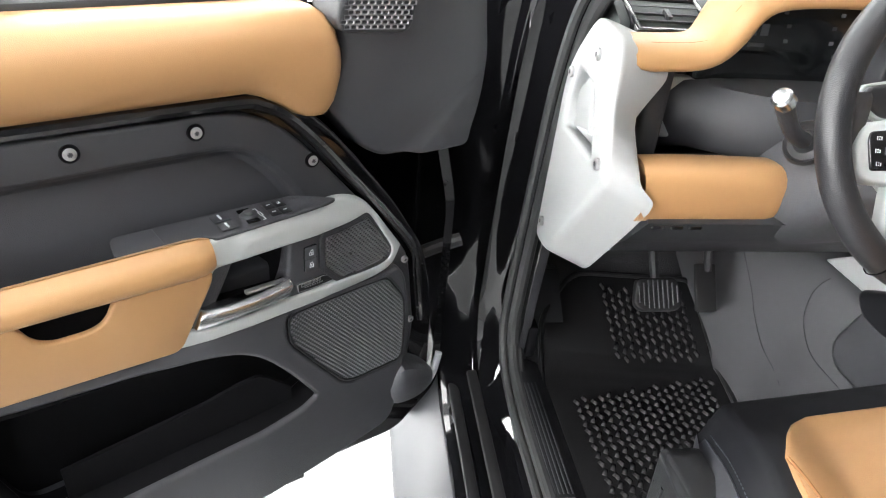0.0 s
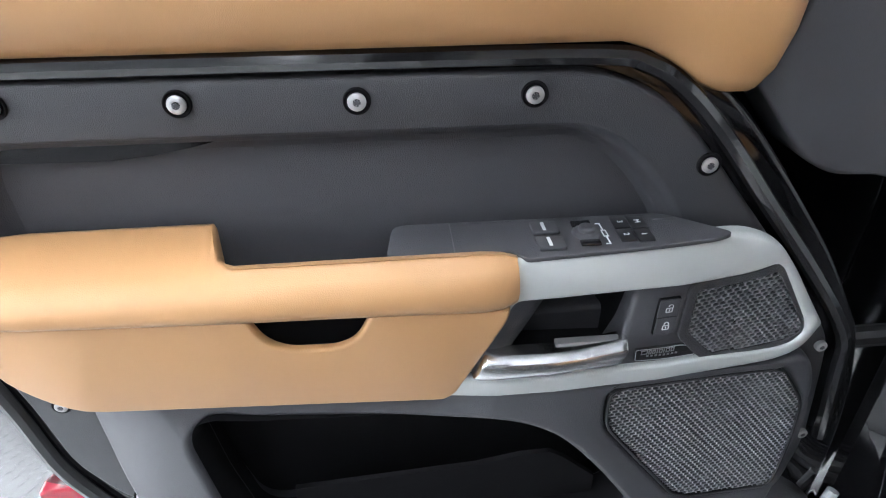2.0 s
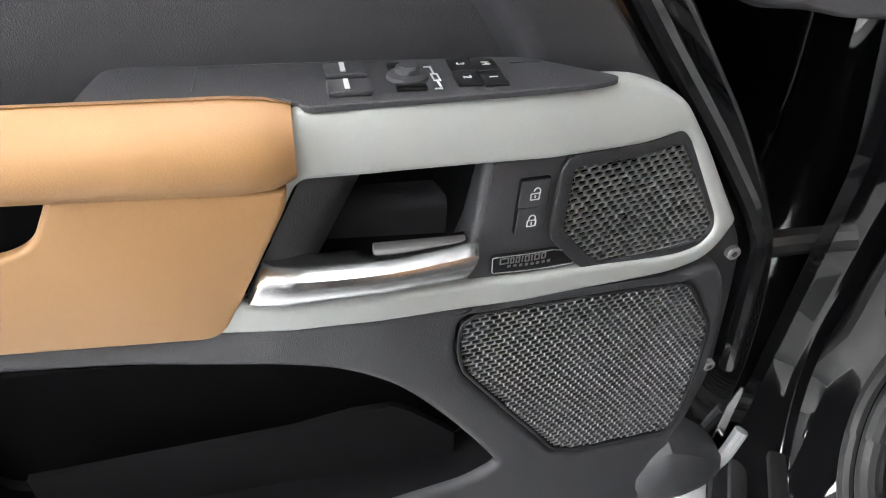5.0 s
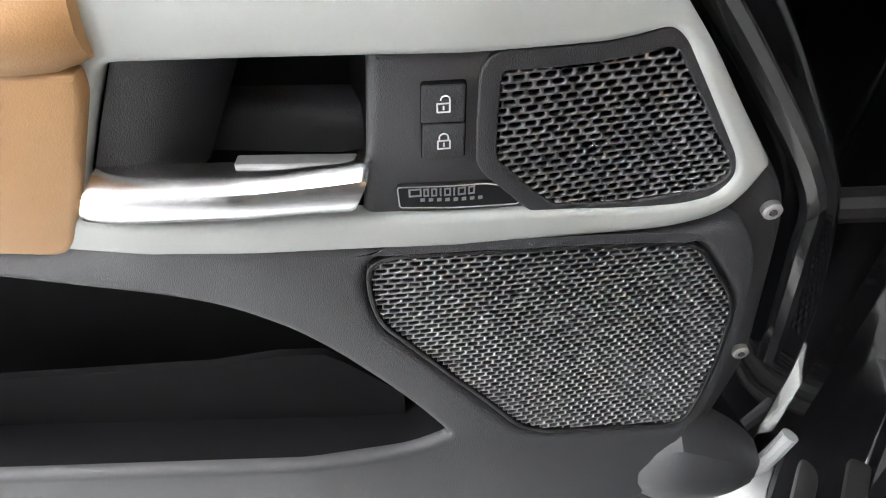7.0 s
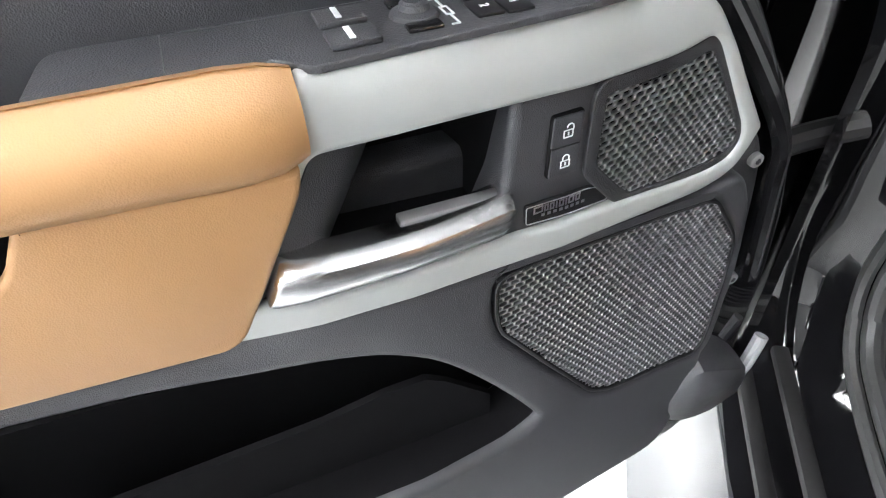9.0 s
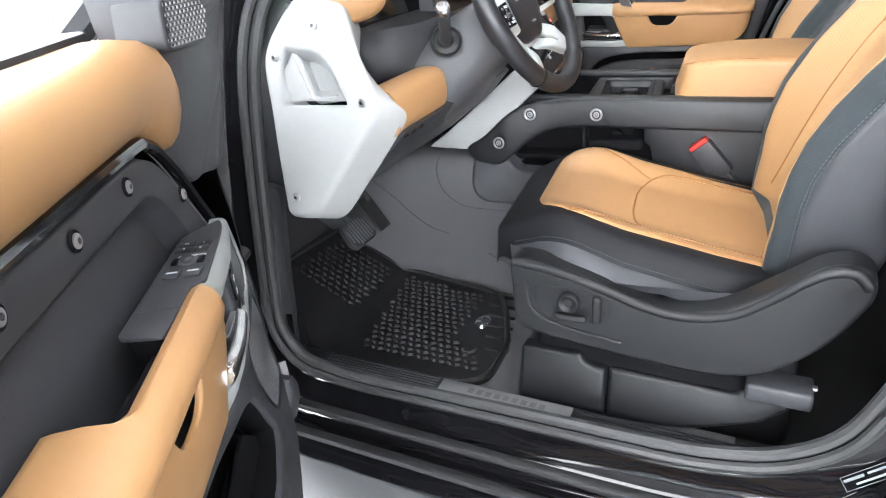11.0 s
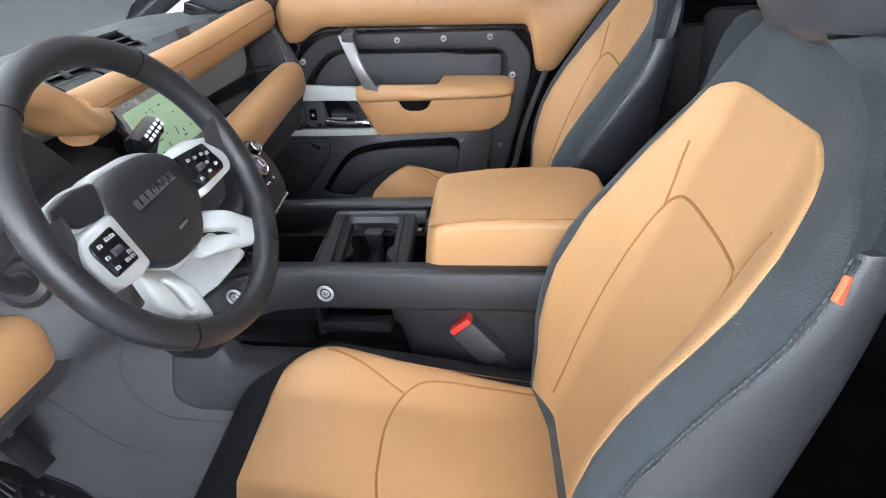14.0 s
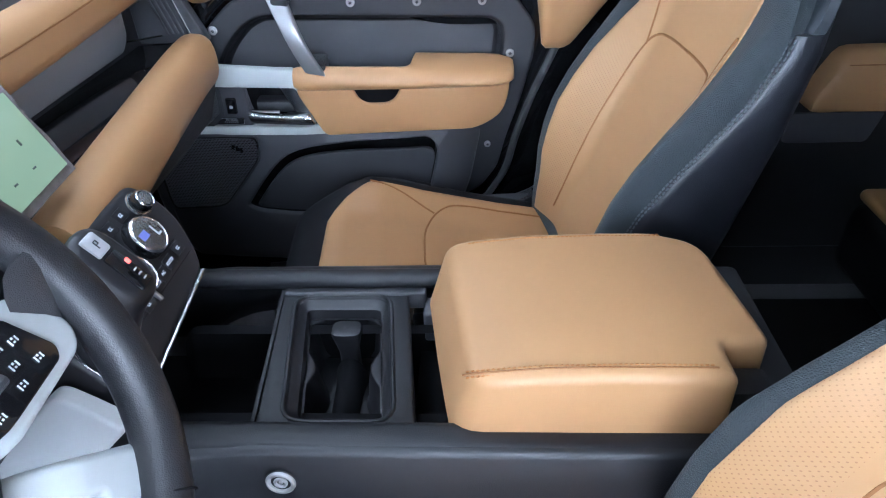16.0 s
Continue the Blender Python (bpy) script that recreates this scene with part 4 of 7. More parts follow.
APERTURE = rnd([(-0.62, 0.72), (-0.60, 0.88), (-0.565, 1.10), (-0.525, 1.30), (-0.47, 1.42), (-0.20, 1.60), (0.02, 1.76), (0.20, 1.80), (0.62, 1.80), (0.63, 1.56), (0.605, 1.33), (0.575, 1.06), (0.545, 0.87), (0.49, 0.735), (0.40, 0.672), (0.28, 0.645), (-0.45, 0.625), (-0.575, 0.645)],
               [0.06, 0.1, 0.1, 0.1, 0.06, 0.1, 0.06, 0.1, 0.05, 0.1, 0.1, 0.1, 0.08, 0.06, 0.06, 0.1, 0.08, 0.06], 4)
ap = dense(APERTURE, 0.03)
for side, y0, s in (("near", -0.785, -1), ("far", 2 * YC + 0.785, 1)):
    # rubber seal beads on the aperture edge
    cpart("aperture_seal", tube([(x, y0, z) for x, z in ap], 0.013, 10, True), SEAL, "grey black rubber aperture seal")
    cpart("seal_lip", tube([(x, y0 - s * 0.018, z) for x, z in inset(ap, -0.012)], 0.008, 8, True), RUBBER, "thin black rubber lip")
    cpart("seal_carrier", tube([(x, y0 + s * 0.020, z) for x, z in inset(ap, -0.010)], 0.009, 8, True), SEAL, "outer bead of the door seal")
    # painted shut face, stepping outwards
    prof = [(-0.004, 0.012), (-0.028, 0.012), (-0.034, 0.018), (-0.052, 0.030), (-0.058, 0.040), (-0.066, 0.050), (-0.070, 0.066), (-0.088, 0.073), (-0.093, 0.084), (-0.099, 0.104), (-0.107, 0.124), (-0.112, 0.136), (-0.117, 0.134), (-0.123, 0.146), (-0.140, 0.149)]
    prof_b = [(-0.004, 0.012), (-0.026, 0.012), (-0.040, 0.014), (-0.054, 0.018), (-0.062, 0.026), (-0.066, 0.036), (-0.067, 0.048), (-0.069, 0.060), (-0.070, 0.075), (-0.071, 0.090), (-0.073, 0.120), (-0.076, 0.132), (-0.080, 0.140), (-0.086, 0.147), (-0.094, 0.149)]

    def ring(i):
        out = []
        for (x, z), (xa, za), (xb, zb) in zip(ap, inset(ap, prof[i][0]), inset(ap, prof_b[i][0] )):
            w = smooth_step(0.42, 0.53, x)
            k = 1 - 0.62 * smooth_step(1.0, 1.3, z) * w
            xb, zb = x + (xb - x) * k, z + (zb - z) * k
            out.append((xa + (xb - xa) * w, prof[i][1] + (prof_b[i][1] - prof[i][1]) * w, za + (zb - za) * w))
        return out
    rings = [ring(i) for i in range(len(prof))]
    cpart("shut_face", loft([[Vector((x, y0 + s * d, z)) for x, d, z in r] for r in rings], True, False), GLOSS, "gloss black painted door shut face", turn=50)
    hole = [(x, z) for x, d, z in rings[-1]]
    skin_out = [(-2.2, 0.50), (2.0, 0.50), (2.0, 1.93), (0.05, 1.93), (-0.42, 1.58), (-0.85, 1.30), (-2.2, 1.24)]
    yo = y0 + s * 0.150
    if side == "near":
        cpart("body_side", plate(dense(rnd(skin_out, 0.03), 0.1), [hole], 0.02, 0.004, lambda x, z, d: Vector((x, yo - s * d, z))), GLOSS, "gloss black body side")
    else:
        cpart("body_side", plate(dense(rnd(skin_out, 0.03), 0.1), [rnd([(-0.30, 1.42), (0.05, 1.70), (0.60, 1.72), (0.60, 1.42)], 0.03)], 0.02, 0.004, lambda x, z, d: Vector((x, yo - s * d, z))), GLOSS, "gloss black body side")
# rear quarter window, sill cladding and step
cpart("quarter_window", plate(rnd([(0.637, 1.262), (1.75, 1.24), (1.75, 1.80), (0.672, 1.80)], 0.012), [], 0.01, 0.003, lambda x, z, d: Vector((x, -0.942 + d, z))), QUARTER, "grey gloss quarter panel")
cpart("fender_edge", loft([[Vector((x, y, z)) for x, y in ((-0.76, -0.925), (-0.735, -0.945), (-0.66, -0.985), (-0.625, -1.005), (-0.63, -1.015), (-0.68, -1.005), (-0.78, -0.95))] for z in (0.46, 0.9, 1.30)]), GLOSS, "gloss black rear edge of the front wing")
cpart("panel_ridge", tube([(0.683, -0.934, 1.258), (0.667, -0.934, 1.096), (0.645, -0.934, 0.904), (0.60, -0.934, 0.72)], 0.008, 12), GLOSS, "narrow gloss black ridge")
cpart("panel_ridge", tube([(0.714, -0.934, 1.258), (0.717, -0.934, 1.10), (0.719, -0.934, 0.909), (0.715, -0.934, 0.72)], 0.008, 12), GLOSS, "narrow gloss black ridge")
cpart("sill_cladding", loft([[Vector((x, y, z)) for y, z in ((-0.80, 0.50), (-0.935, 0.505), (-0.955, 0.49), (-1.035, 0.425), (-1.045, 0.40), (-1.03, 0.33), (-0.80, 0.31))] for x in (-1.1, -0.4, 0.3, 1.3)]), CLADDING, "matte dark grey sill cladding")
for zz, yy in ((0.585, -0.865), (0.548, -0.905)):
    cpart("sill_bead", rbox((-0.62, yy - 0.012, zz - 0.008), (0.60, yy + 0.012, zz + 0.008), 0.006), RUBBER, "black rubber sill strip")
# cabin tub: floor, tunnel bulkhead, roof
cpart("cabin_floor", rbox((-1.05, -0.775, 0.50), (1.4, 0.725, 0.600), 0), CARPET, "grey carpeted cabin floor")
cpart("bulkhead", rbox((-1.12, -0.775, 0.5), (-0.99, 0.725, 1.33), 0), SHADED_CARPET, "carpeted bulkhead, footwell shade painted black")
cpart("toe_board", loft([[Vector((x, y, z)) for x, z in ((-0.66, 0.60), (-0.92, 0.80), (-1.0, 1.0), (-1.02, 0.60))] for y in (-0.77, 0.72)]), DIM_CARPET, "carpeted toe board, darkened for footwell shade")
cpart("roof", rbox((-0.02, -0.86, 1.86), (2.0, 0.81, 1.95), 0.03), GLOSS, "gloss black roof")
cpart("headliner", rbox((-0.0, -0.80, 1.82), (1.9, 0.75, 1.855), 0.01), HEADLINER, "pale grey headliner")
cpart("rear_carpet", rbox((0.34, -0.70, 0.598), (1.4, 0.66, 0.606), 0.002), SHADED_CARPET, "rear floor carpet, cabin shade painted black")
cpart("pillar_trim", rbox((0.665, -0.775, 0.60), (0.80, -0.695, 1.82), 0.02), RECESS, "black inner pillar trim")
cpart("rear_wall", rbox((1.75, -0.80, 0.6), (1.85, 0.75, 1.25), 0.02), SHADED_CARPET, "lower rear wall, cabin shade painted black")
cpart("inner_side_near", rbox((0.66, -0.80, 0.6), (1.8, -0.76, 1.24), 0.01), PLASTIC, "charcoal rear side trim")
# black instead of charcoal: the unlit rear is put into the colour
cpart("inner_side_far", rbox((0.50, 0.746, 0.52), (1.8, 0.79, 1.30), 0.005), CONSOLE, "far side lining, rear cabin shade painted black")
cpart("bonnet", loft([[Vector((x, y, z)) for x, z in ((-2.2, 1.20), (-2.2, 1.25), (-1.15, 1.30), (-1.02, 1.30), (-1.02, 1.20))] for y in (-0.93, 0.88)]), GLOSS, "gloss black bonnet")
ws = cpart("windscreen", grid(lambda u, v: Vector((-0.98 + 0.92 * v, u, 1.36 + 0.50 * v + 0.01 * math.cos(u * 1.5))), span(-0.80, 0.75, 8), span(0, 1, 6)), GLASS, "clear windscreen")
ws.visible_shadow = False
for yy in (-0.825, 0.775):
    cpart("windscreen_pillar", tube([(-1.0, yy, 1.35), (-0.5, yy, 1.62), (-0.03, yy, 1.89)], 0.035, 8), PLASTIC, "dark trimmed windscreen pillar")

# ---------------------------------------------------------------- sill, mats and pedals
cpart("sill_trim", loft([[Vector((x, y, z)) for y, z in ((-0.785, 0.600), (-0.783, 0.634), (-0.770, 0.640), (-0.745, 0.637), (-0.722, 0.624), (-0.70, 0.600))] for x in (-0.60, -0.50, 0.0, 0.35, 0.50)]), CONSOLE, "charcoal plastic sill cover")
for k in range(5):
    cpart("sill_rib", rbox((-0.52, -0.7795 + 0.008 * k, 0.6385), (-0.235, -0.7765 + 0.008 * k, 0.6415), 0.001), PLASTIC)
    cpart("sill_rib", rbox((0.075, -0.7795 + 0.008 * k, 0.6385), (0.30, -0.7765 + 0.008 * k, 0.6415), 0.001), PLASTIC)
sp = thing("sill_plate", "brushed metal sill plate with a worn mark", "sill plate")
part("metal_plate", rbox((-0.225, -0.783, 0.637), (0.055, -0.744, 0.6435), 0.002), DULL_STEEL, sp)
for k in range(9):
    part("plate_bar", bars([(-0.16 + 0.019 * k, -0.771, -0.148 + 0.019 * k, -0.757)], lambda x, z, d: Vector((x, z, 0.6440 - d))), PLATE_MARK, sp)

fm = thing("floor_mat", "black studded rubber floor mat with upturned rim", "floor mat")
mat_out = rnd([(-0.70, -0.70), (-0.42, -0.742), (-0.20, -0.722), (-0.150, -0.68), (-0.155, -0.55), (-0.20, -0.44), (-0.250, -0.350), (-0.30, -0.332), (-0.545, -0.290), (-0.62, -0.284), (-0.80, -0.284), (-0.82, -0.60)], [0.03, 0.05, 0.05, 0.04, 0.03, 0.03, 0.03, 0.03, 0.05, 0.03, 0.03, 0.05])
mat_z = lambda x: 0.614 + 0.50 * max(0.0, -0.585 - x)
part("mat_sheet", plate(dense(mat_out, 0.03), [], 0.012, 0.004, lambda x, z, d: Vector((x, z, mat_z(x) - d))), MAT_RUBBER, fm)
part("mat_rim", tube([(x, z, mat_z(x) + 0.002) for x, z in inset(dense(mat_out, 0.03), 0.004)], 0.007, 8, True), MAT_RUBBER, fm, "raised rubber rim")
studs = bmesh.new()
mat_core = inset(dense(mat_out, 0.03), 0.035)
for i in range(34):
    for j in range(23):
        x, y = -0.79 + i * 0.0205 + (0.01025 if j % 2 else 0), -0.66 + j * 0.0195
        main = -0.55 + 0.17 * max(0.0, -0.33 - y) < x < (-0.295 if y > -0.57 else -0.295 + 1.6 * (-0.57 - y)) and x < -0.18
        upper = -0.78 < x < -0.605 and -0.53 < y < -0.27
        if not inside(mat_core, x, y) or not (main or upper):
            continue
        turn_ = Matrix.Rotation(0.5 if (i + j) % 2 else -0.5, 2)
        b = [studs.verts.new((*(Vector((x, y)) + turn_ @ Vector(q)), mat_z(x + q[0]) - 0.0005)) for q in ((-0.0075, -0.0048), (0.0075, -0.0048), (0.0075, 0.0048), (-0.0075, 0.0048))]
        t = [studs.verts.new((*(Vector((x, y)) + turn_ @ Vector(q)), mat_z(x + q[0]) + 0.0060)) for q in ((-0.0056, -0.0026), (0.0056, -0.0026), (0.0056, 0.0026), (-0.0056, 0.0026))]
        studs.faces.new(t)
        for k in range(4):
            studs.faces.new((b[k - 1], b[k], t[k], t[k - 1]))
part("mat_studs", studs, MAT_RUBBER, fm, "rows of raised rubber studs", kind="stuff")
for k in range(6):
    part("mat_rib", rbox((-0.285 + 0.016 * k, -0.36 - 0.045 * k, 0.612), (-0.205 + 0.012 * k, -0.352 - 0.045 * k, 0.619), 0.002), MAT_RUBBER, fm)
part("mat_badge", lathe([(0, 0.006), (0.017, 0.0058), (0.022, 0.004), (0.024, 0.0)], 24, Matrix.Translation((-0.252, -0.482, 0.614)) @ Matrix.Diagonal((0.8, 1.15, 1, 1))), SILVER, fm, "oval silver badge")
part("mat_clip", lathe([(0, 0.005), (0.014, 0.005), (0.018, 0.0)], 20, Matrix.Translation((-0.238, -0.597, 0.614))), MAT_RUBBER, fm, "round black mat clip")

ped = thing("brake_pedal", "black rubber brake pedal on a steel arm", "pedal")
pm = pose(-0.570, -0.500, 0.834, 0, 50, 0)
part("pad", plate(rnd([(-0.034, -0.044), (-0.034, 0.044), (0.020, 0.054), (0.036, 0.040), (0.036, -0.040), (0.020, -0.054)], 0.012), [], 0.016, 0.005, lambda x, z, d: pm @ Vector((x, z, 0.008 - d))), RUBBER, ped)
for k in range(9):
    w = 0.030 - 0.006 * max(0, abs(k - 4) - 2)
    part("tread_rib", rbox((-w, -0.0435 + 0.0105 * k, 0.007), (w, -0.0405 + 0.0105 * k, 0.0115), 0.001, 1, pm), PLASTIC2, ped)
part("arm", tube(spline([(-0.585, -0.50, 0.845), (-0.66, -0.50, 0.95), (-0.72, -0.49, 1.12)], 4), 0.010, 8), PLASTIC, ped)
acc = thing("accelerator_pedal", "long narrow black accelerator pedal", "pedal")
part("pad", rbox((-0.055, -0.024, -0.006), (0.050, 0.024, 0.006), 0.005, 2, pose(-0.600, -0.375, 0.828, 0, 55, 0)), RUBBER, acc)
part("arm", tube([(-0.62, -0.37, 0.86), (-0.72, -0.36, 1.05)], 0.010, 8), PLASTIC, acc)
fr = thing("foot_rest", "black ribbed foot rest beside the pillar", "foot rest")
part("rest", loft([[Vector((x, y, z)) for x, z in ((-0.62, 0.612), (-0.80, 0.75), (-0.84, 0.74), (-0.84, 0.60))] for y in (-0.74, -0.64)]), PLASTIC, fr)
kick = thing("kick_panel", "black plastic kick panel below the dash end", "trim panel", kind="structure")
part("panel", plate(rnd([(-0.98, 0.62), (-0.60, 0.645), (-0.575, 0.85), (-0.54, 1.06), (-0.9, 1.10)], 0.02), [], 0.02, 0.004, lambda x, z, d: Vector((x, -0.752 - d, z))), PLASTIC, kick)
part("bonnet_release", rbox((-0.625, -0.757, 0.655), (-0.585, -0.735, 0.735), 0.006), VOID, kick, "black bonnet release lever")
part("release_mark", rbox((-0.612, -0.736, 0.702), (-0.600, -0.734, 0.709), 0.0005), INK, kick)

# ---------------------------------------------------------------- B pillar fittings
st = thing("door_striker", "shiny chrome door striker loop on the pillar", "door striker", pose(0.613, -0.81, 0.986) @ Matrix.Scale(0.66, 4) @ pose(-0.625, 0.81, -0.99))
part("striker_plate", rbox((0.610, -0.812, 0.955), (0.640, -0.800, 1.020), 0.005), CHROME, st)
part("loop", tube(spline([(0.618, -0.81, 0.972), (0.616, -0.832, 0.972), (0.612, -0.838, 0.986), (0.616, -0.832, 1.000), (0.618, -0.81, 1.000)], 5), 0.004, 8), CHROME, st)
for zz in (0.963, 1.012):
    part("bolt", lathe([(0, 0.006), (0.008, 0.006), (0.009, 0.0)], 12, Matrix.Translation((0.632, -0.812, zz)) @ facing((0.3, -1, 0))), STEEL, st)
part("upper_catch", tube(spline([(0.590, -0.80, 1.010), (0.588, -0.822, 1.010), (0.588, -0.822, 1.034), (0.590, -0.80, 1.034)], 3), 0.003, 8), CHROME, st, "small chrome loop")
lb = thing("airbag_label", "white warning label with yellow top and red ring", "label")
lbm = Matrix.Translation((0.6015, -0.8115, 0.900)) @ Matrix.Rotation(radians(11), 4, "Y") @ facing((-0.35, -1, 0), (1, -0.35, 0.0))
part("sheet", rbox((-0.0115, -0.050, 0), (0.0115, 0.050, 0.001), 0, 1, lbm), PAPER, lb)
part("yellow_band", rbox((-0.0115, 0.036, 0.0008), (0.0115, 0.050, 0.0018), 0, 1, lbm), YELLOW, lb)
part("red_ring", tube([lbm @ Vector((0.0085 * math.cos(k / 18 * 6.28318), -0.030 + 0.0085 * math.sin(k / 18 * 6.28318), 0.0018)) for k in range(18)], 0.0014, 6, True), RED, lb)
part("text_bars", bars([(-0.009, 0.024 - 0.006 * k, 0.009 - 0.003 * (k % 3), 0.027 - 0.006 * k) for k in range(7)], lambda x, z, d: lbm @ Vector((x, z, 0.0016 - d))), DIM_INK, lb)

pl_ = thing("tyre_label", "black printed tyre label on the shut face", "label")
plm = Matrix.Translation((0.5235, -0.8155, 0.7045)) @ facing((-0.50, -0.70, 0.50), (0.70, 0.0, 0.71))
part("sheet", rbox((-0.040, -0.0115, 0), (0.040, 0.0115, 0.0010), 0, 1, plm), PIANO, pl_)
part("border", bars([(-0.039, 0.0100, 0.039, 0.0106), (-0.039, -0.0106, 0.039, -0.0100), (-0.039, -0.0106, -0.0384, 0.0106), (0.0384, -0.0106, 0.039, 0.0106)], lambda x, z, d: plm @ Vector((x, z, 0.0016 - d))), DIM_INK, pl_)
part("text_bars", bars([(-0.036, 0.002, -0.004, 0.006), (0.002, 0.003, 0.034, 0.006), (-0.020, -0.006, 0.030, -0.003)], lambda x, z, d: plm @ Vector((x, z, 0.0016 - d))), DIM_INK, pl_)

# ---------------------------------------------------------------- front seats
# Seat axes as the car's, with the seat's middle at y = 0.
def taper(x):
    """The cushion narrows towards its front."""
    return interp(x, [(-0.162, 0.50), (-0.156, 0.60), (-0.145, 0.67), (-0.12, 0.74), (-0.09, 0.79), (-0.05, 0.85), (0.0, 0.905), (0.1, 0.965), (0.25, 0.975), (0.42, 0.94)])


def cushion_z(x, y):
    base = interp(x, [(-0.162, 0.920), (-0.155, 0.944), (-0.142, 0.960), (-0.12, 0.972), (-0.09, 0.980), (-0.05, 0.984), (0.02, 0.973), (0.10, 0.949), (0.25, 0.917), (0.42, 0.888)])
    w = abs(y) / taper(x)
    side = interp(x, [(-0.1, 0.022), (0.0, 0.030), (0.2, 0.022), (0.4, 0.012)]) * smooth_step(0.09, 0.19, w) * smooth_step(-0.13, 0.0, x)
    drop = -0.060 * smooth_step(0.212, 0.262, w) ** 1.3
    return base + side + drop


def back_half(z):
    return interp(z, [(0.90, 0.205), (1.0, 0.218), (1.10, 0.226), (1.20, 0.232), (1.30, 0.238), (1.36, 0.238), (1.40, 0.232), (1.44, 0.220), (1.475, 0.198), (1.50, 0.160), (1.514, 0.10)])


def back_mid(z):
    return interp(z, [(0.90, 0.345), (0.964, 0.372), (1.10, 0.436), (1.268, 0.511), (1.42, 0.570), (1.475, 0.588), (1.514, 0.602)])


def back_edge(z):
    """Where the stitched outer edge runs."""
    return interp(z, [(0.90, 0.356), (1.0, 0.360), (1.05, 0.364), (1.10, 0.374), (1.15, 0.3965), (1.20, 0.430), (1.25, 0.466), (1.30, 0.503), (1.36, 0.534), (1.40, 0.550), (1.44, 0.562), (1.48, 0.576), (1.514, 0.606)])


def back_front(z, y):
    w = abs(y) / back_half(z)
    wing = interp(z, [(0.9, 0.02), (1.0, 0.055), (1.05, 0.076), (1.1, 0.090), (1.15, 0.096), (1.20, 0.092), (1.25, 0.080), (1.30, 0.062), (1.343, 0.046), (1.39, 0.028), (1.436, 0.014), (1.5, 0.003), (1.55, 0.0)])
    crest = back_mid(z) - wing
    if w <= 0.93:
        return back_mid(z) - wing * smooth_step(0.40, 0.93, w)
    t = (w - 0.93) / 0.07
    return crest + (max(back_edge(z), crest + 0.004) - crest) * (0.45 * t + 0.55 * (1 - math.sqrt(max(0.0, 1 - t * t))))


def back_rear(z):
    return interp(z, [(0.90, 0.48), (0.964, 0.498), (1.10, 0.532), (1.233, 0.563), (1.341, 0.584), (1.42, 0.598), (1.48, 0.606), (1.514, 0.612)])


def cover_patch(f, half, vs, n=15, lift=0.004, top=True, inner=None):
    """A sewn panel that lies on a seat surface: f(v, w) the surface, half(v) its half width."""
    def at(v, s):
        skirt = abs(s) > 1.0001 or v < vs[0] + 1e-6 or v > vs[-1] - 1e-6
        s = max(-1.0, min(1.0, s))
        v = min(max(v, vs[1]), vs[-2])
        h = half(v) * (inner(v) if s > 0 and inner else 1.0)
        p, q = f(v, s * h), f(v + 0.002, s * h)
        r = f(v, s * h + 0.002)
        nrm = (q - p).cross(r - p).normalized()
        if (nrm.z < 0 if top else nrm.x > 0):
            nrm = -nrm
        if skirt:
            return p - nrm * 0.008
        e = min(1.0, (1 - abs(s)) * h / 0.018)
        a = min(1.0, min(v - vs[1], vs[-2] - v) / 0.010)
        k = min(e, a)
        return p + nrm * (0.0014 + (lift - 0.0014) * math.sqrt(max(0.0, 1 - (1 - k) ** 2)))
    cols = [-1.001, -1.0, -0.985, -0.965, -0.94] + span(-0.90, 0.90, n) + [0.94, 0.965, 0.985, 1.0, 1.001]
    cols[0], cols[-1] = -1.01, 1.01
    return grid(at, vs, cols)


def stitches(path, step=0.0075, length=0.0052, r=0.0011):
    """A row of separate stitches along a line."""
    P = [Vector(q) for q in path]
    out, bm, run = [], bmesh.new(), 0.0
    for a, b in zip(P, P[1:]):
        d = (b - a).length
        while run < d:
            out.append((a.lerp(b, run / d), (b - a).normalized()))
            run += step
        run -= d
    for c, t in out:
        u = t.orthogonal().normalized()
        w = t.cross(u)
        ring = [bm.verts.new(c + r * (u * i + w * j) * (0.6 if k else 1.0) + t * (length * 0.5 * o)) for k, o in ((1, -1), (0, -0.5), (0, 0.5), (1, 1)) for i, j in ((1, 0), (0, 1), (-1, 0), (0, -1))]
        for k in range(3):
            for j in range(4):
                bm.faces.new((ring[4 * k + j], ring[4 * k + (j + 1) % 4], ring[4 * k + 4 + (j + 1) % 4], ring[4 * k + 4 + j]))
    return bm


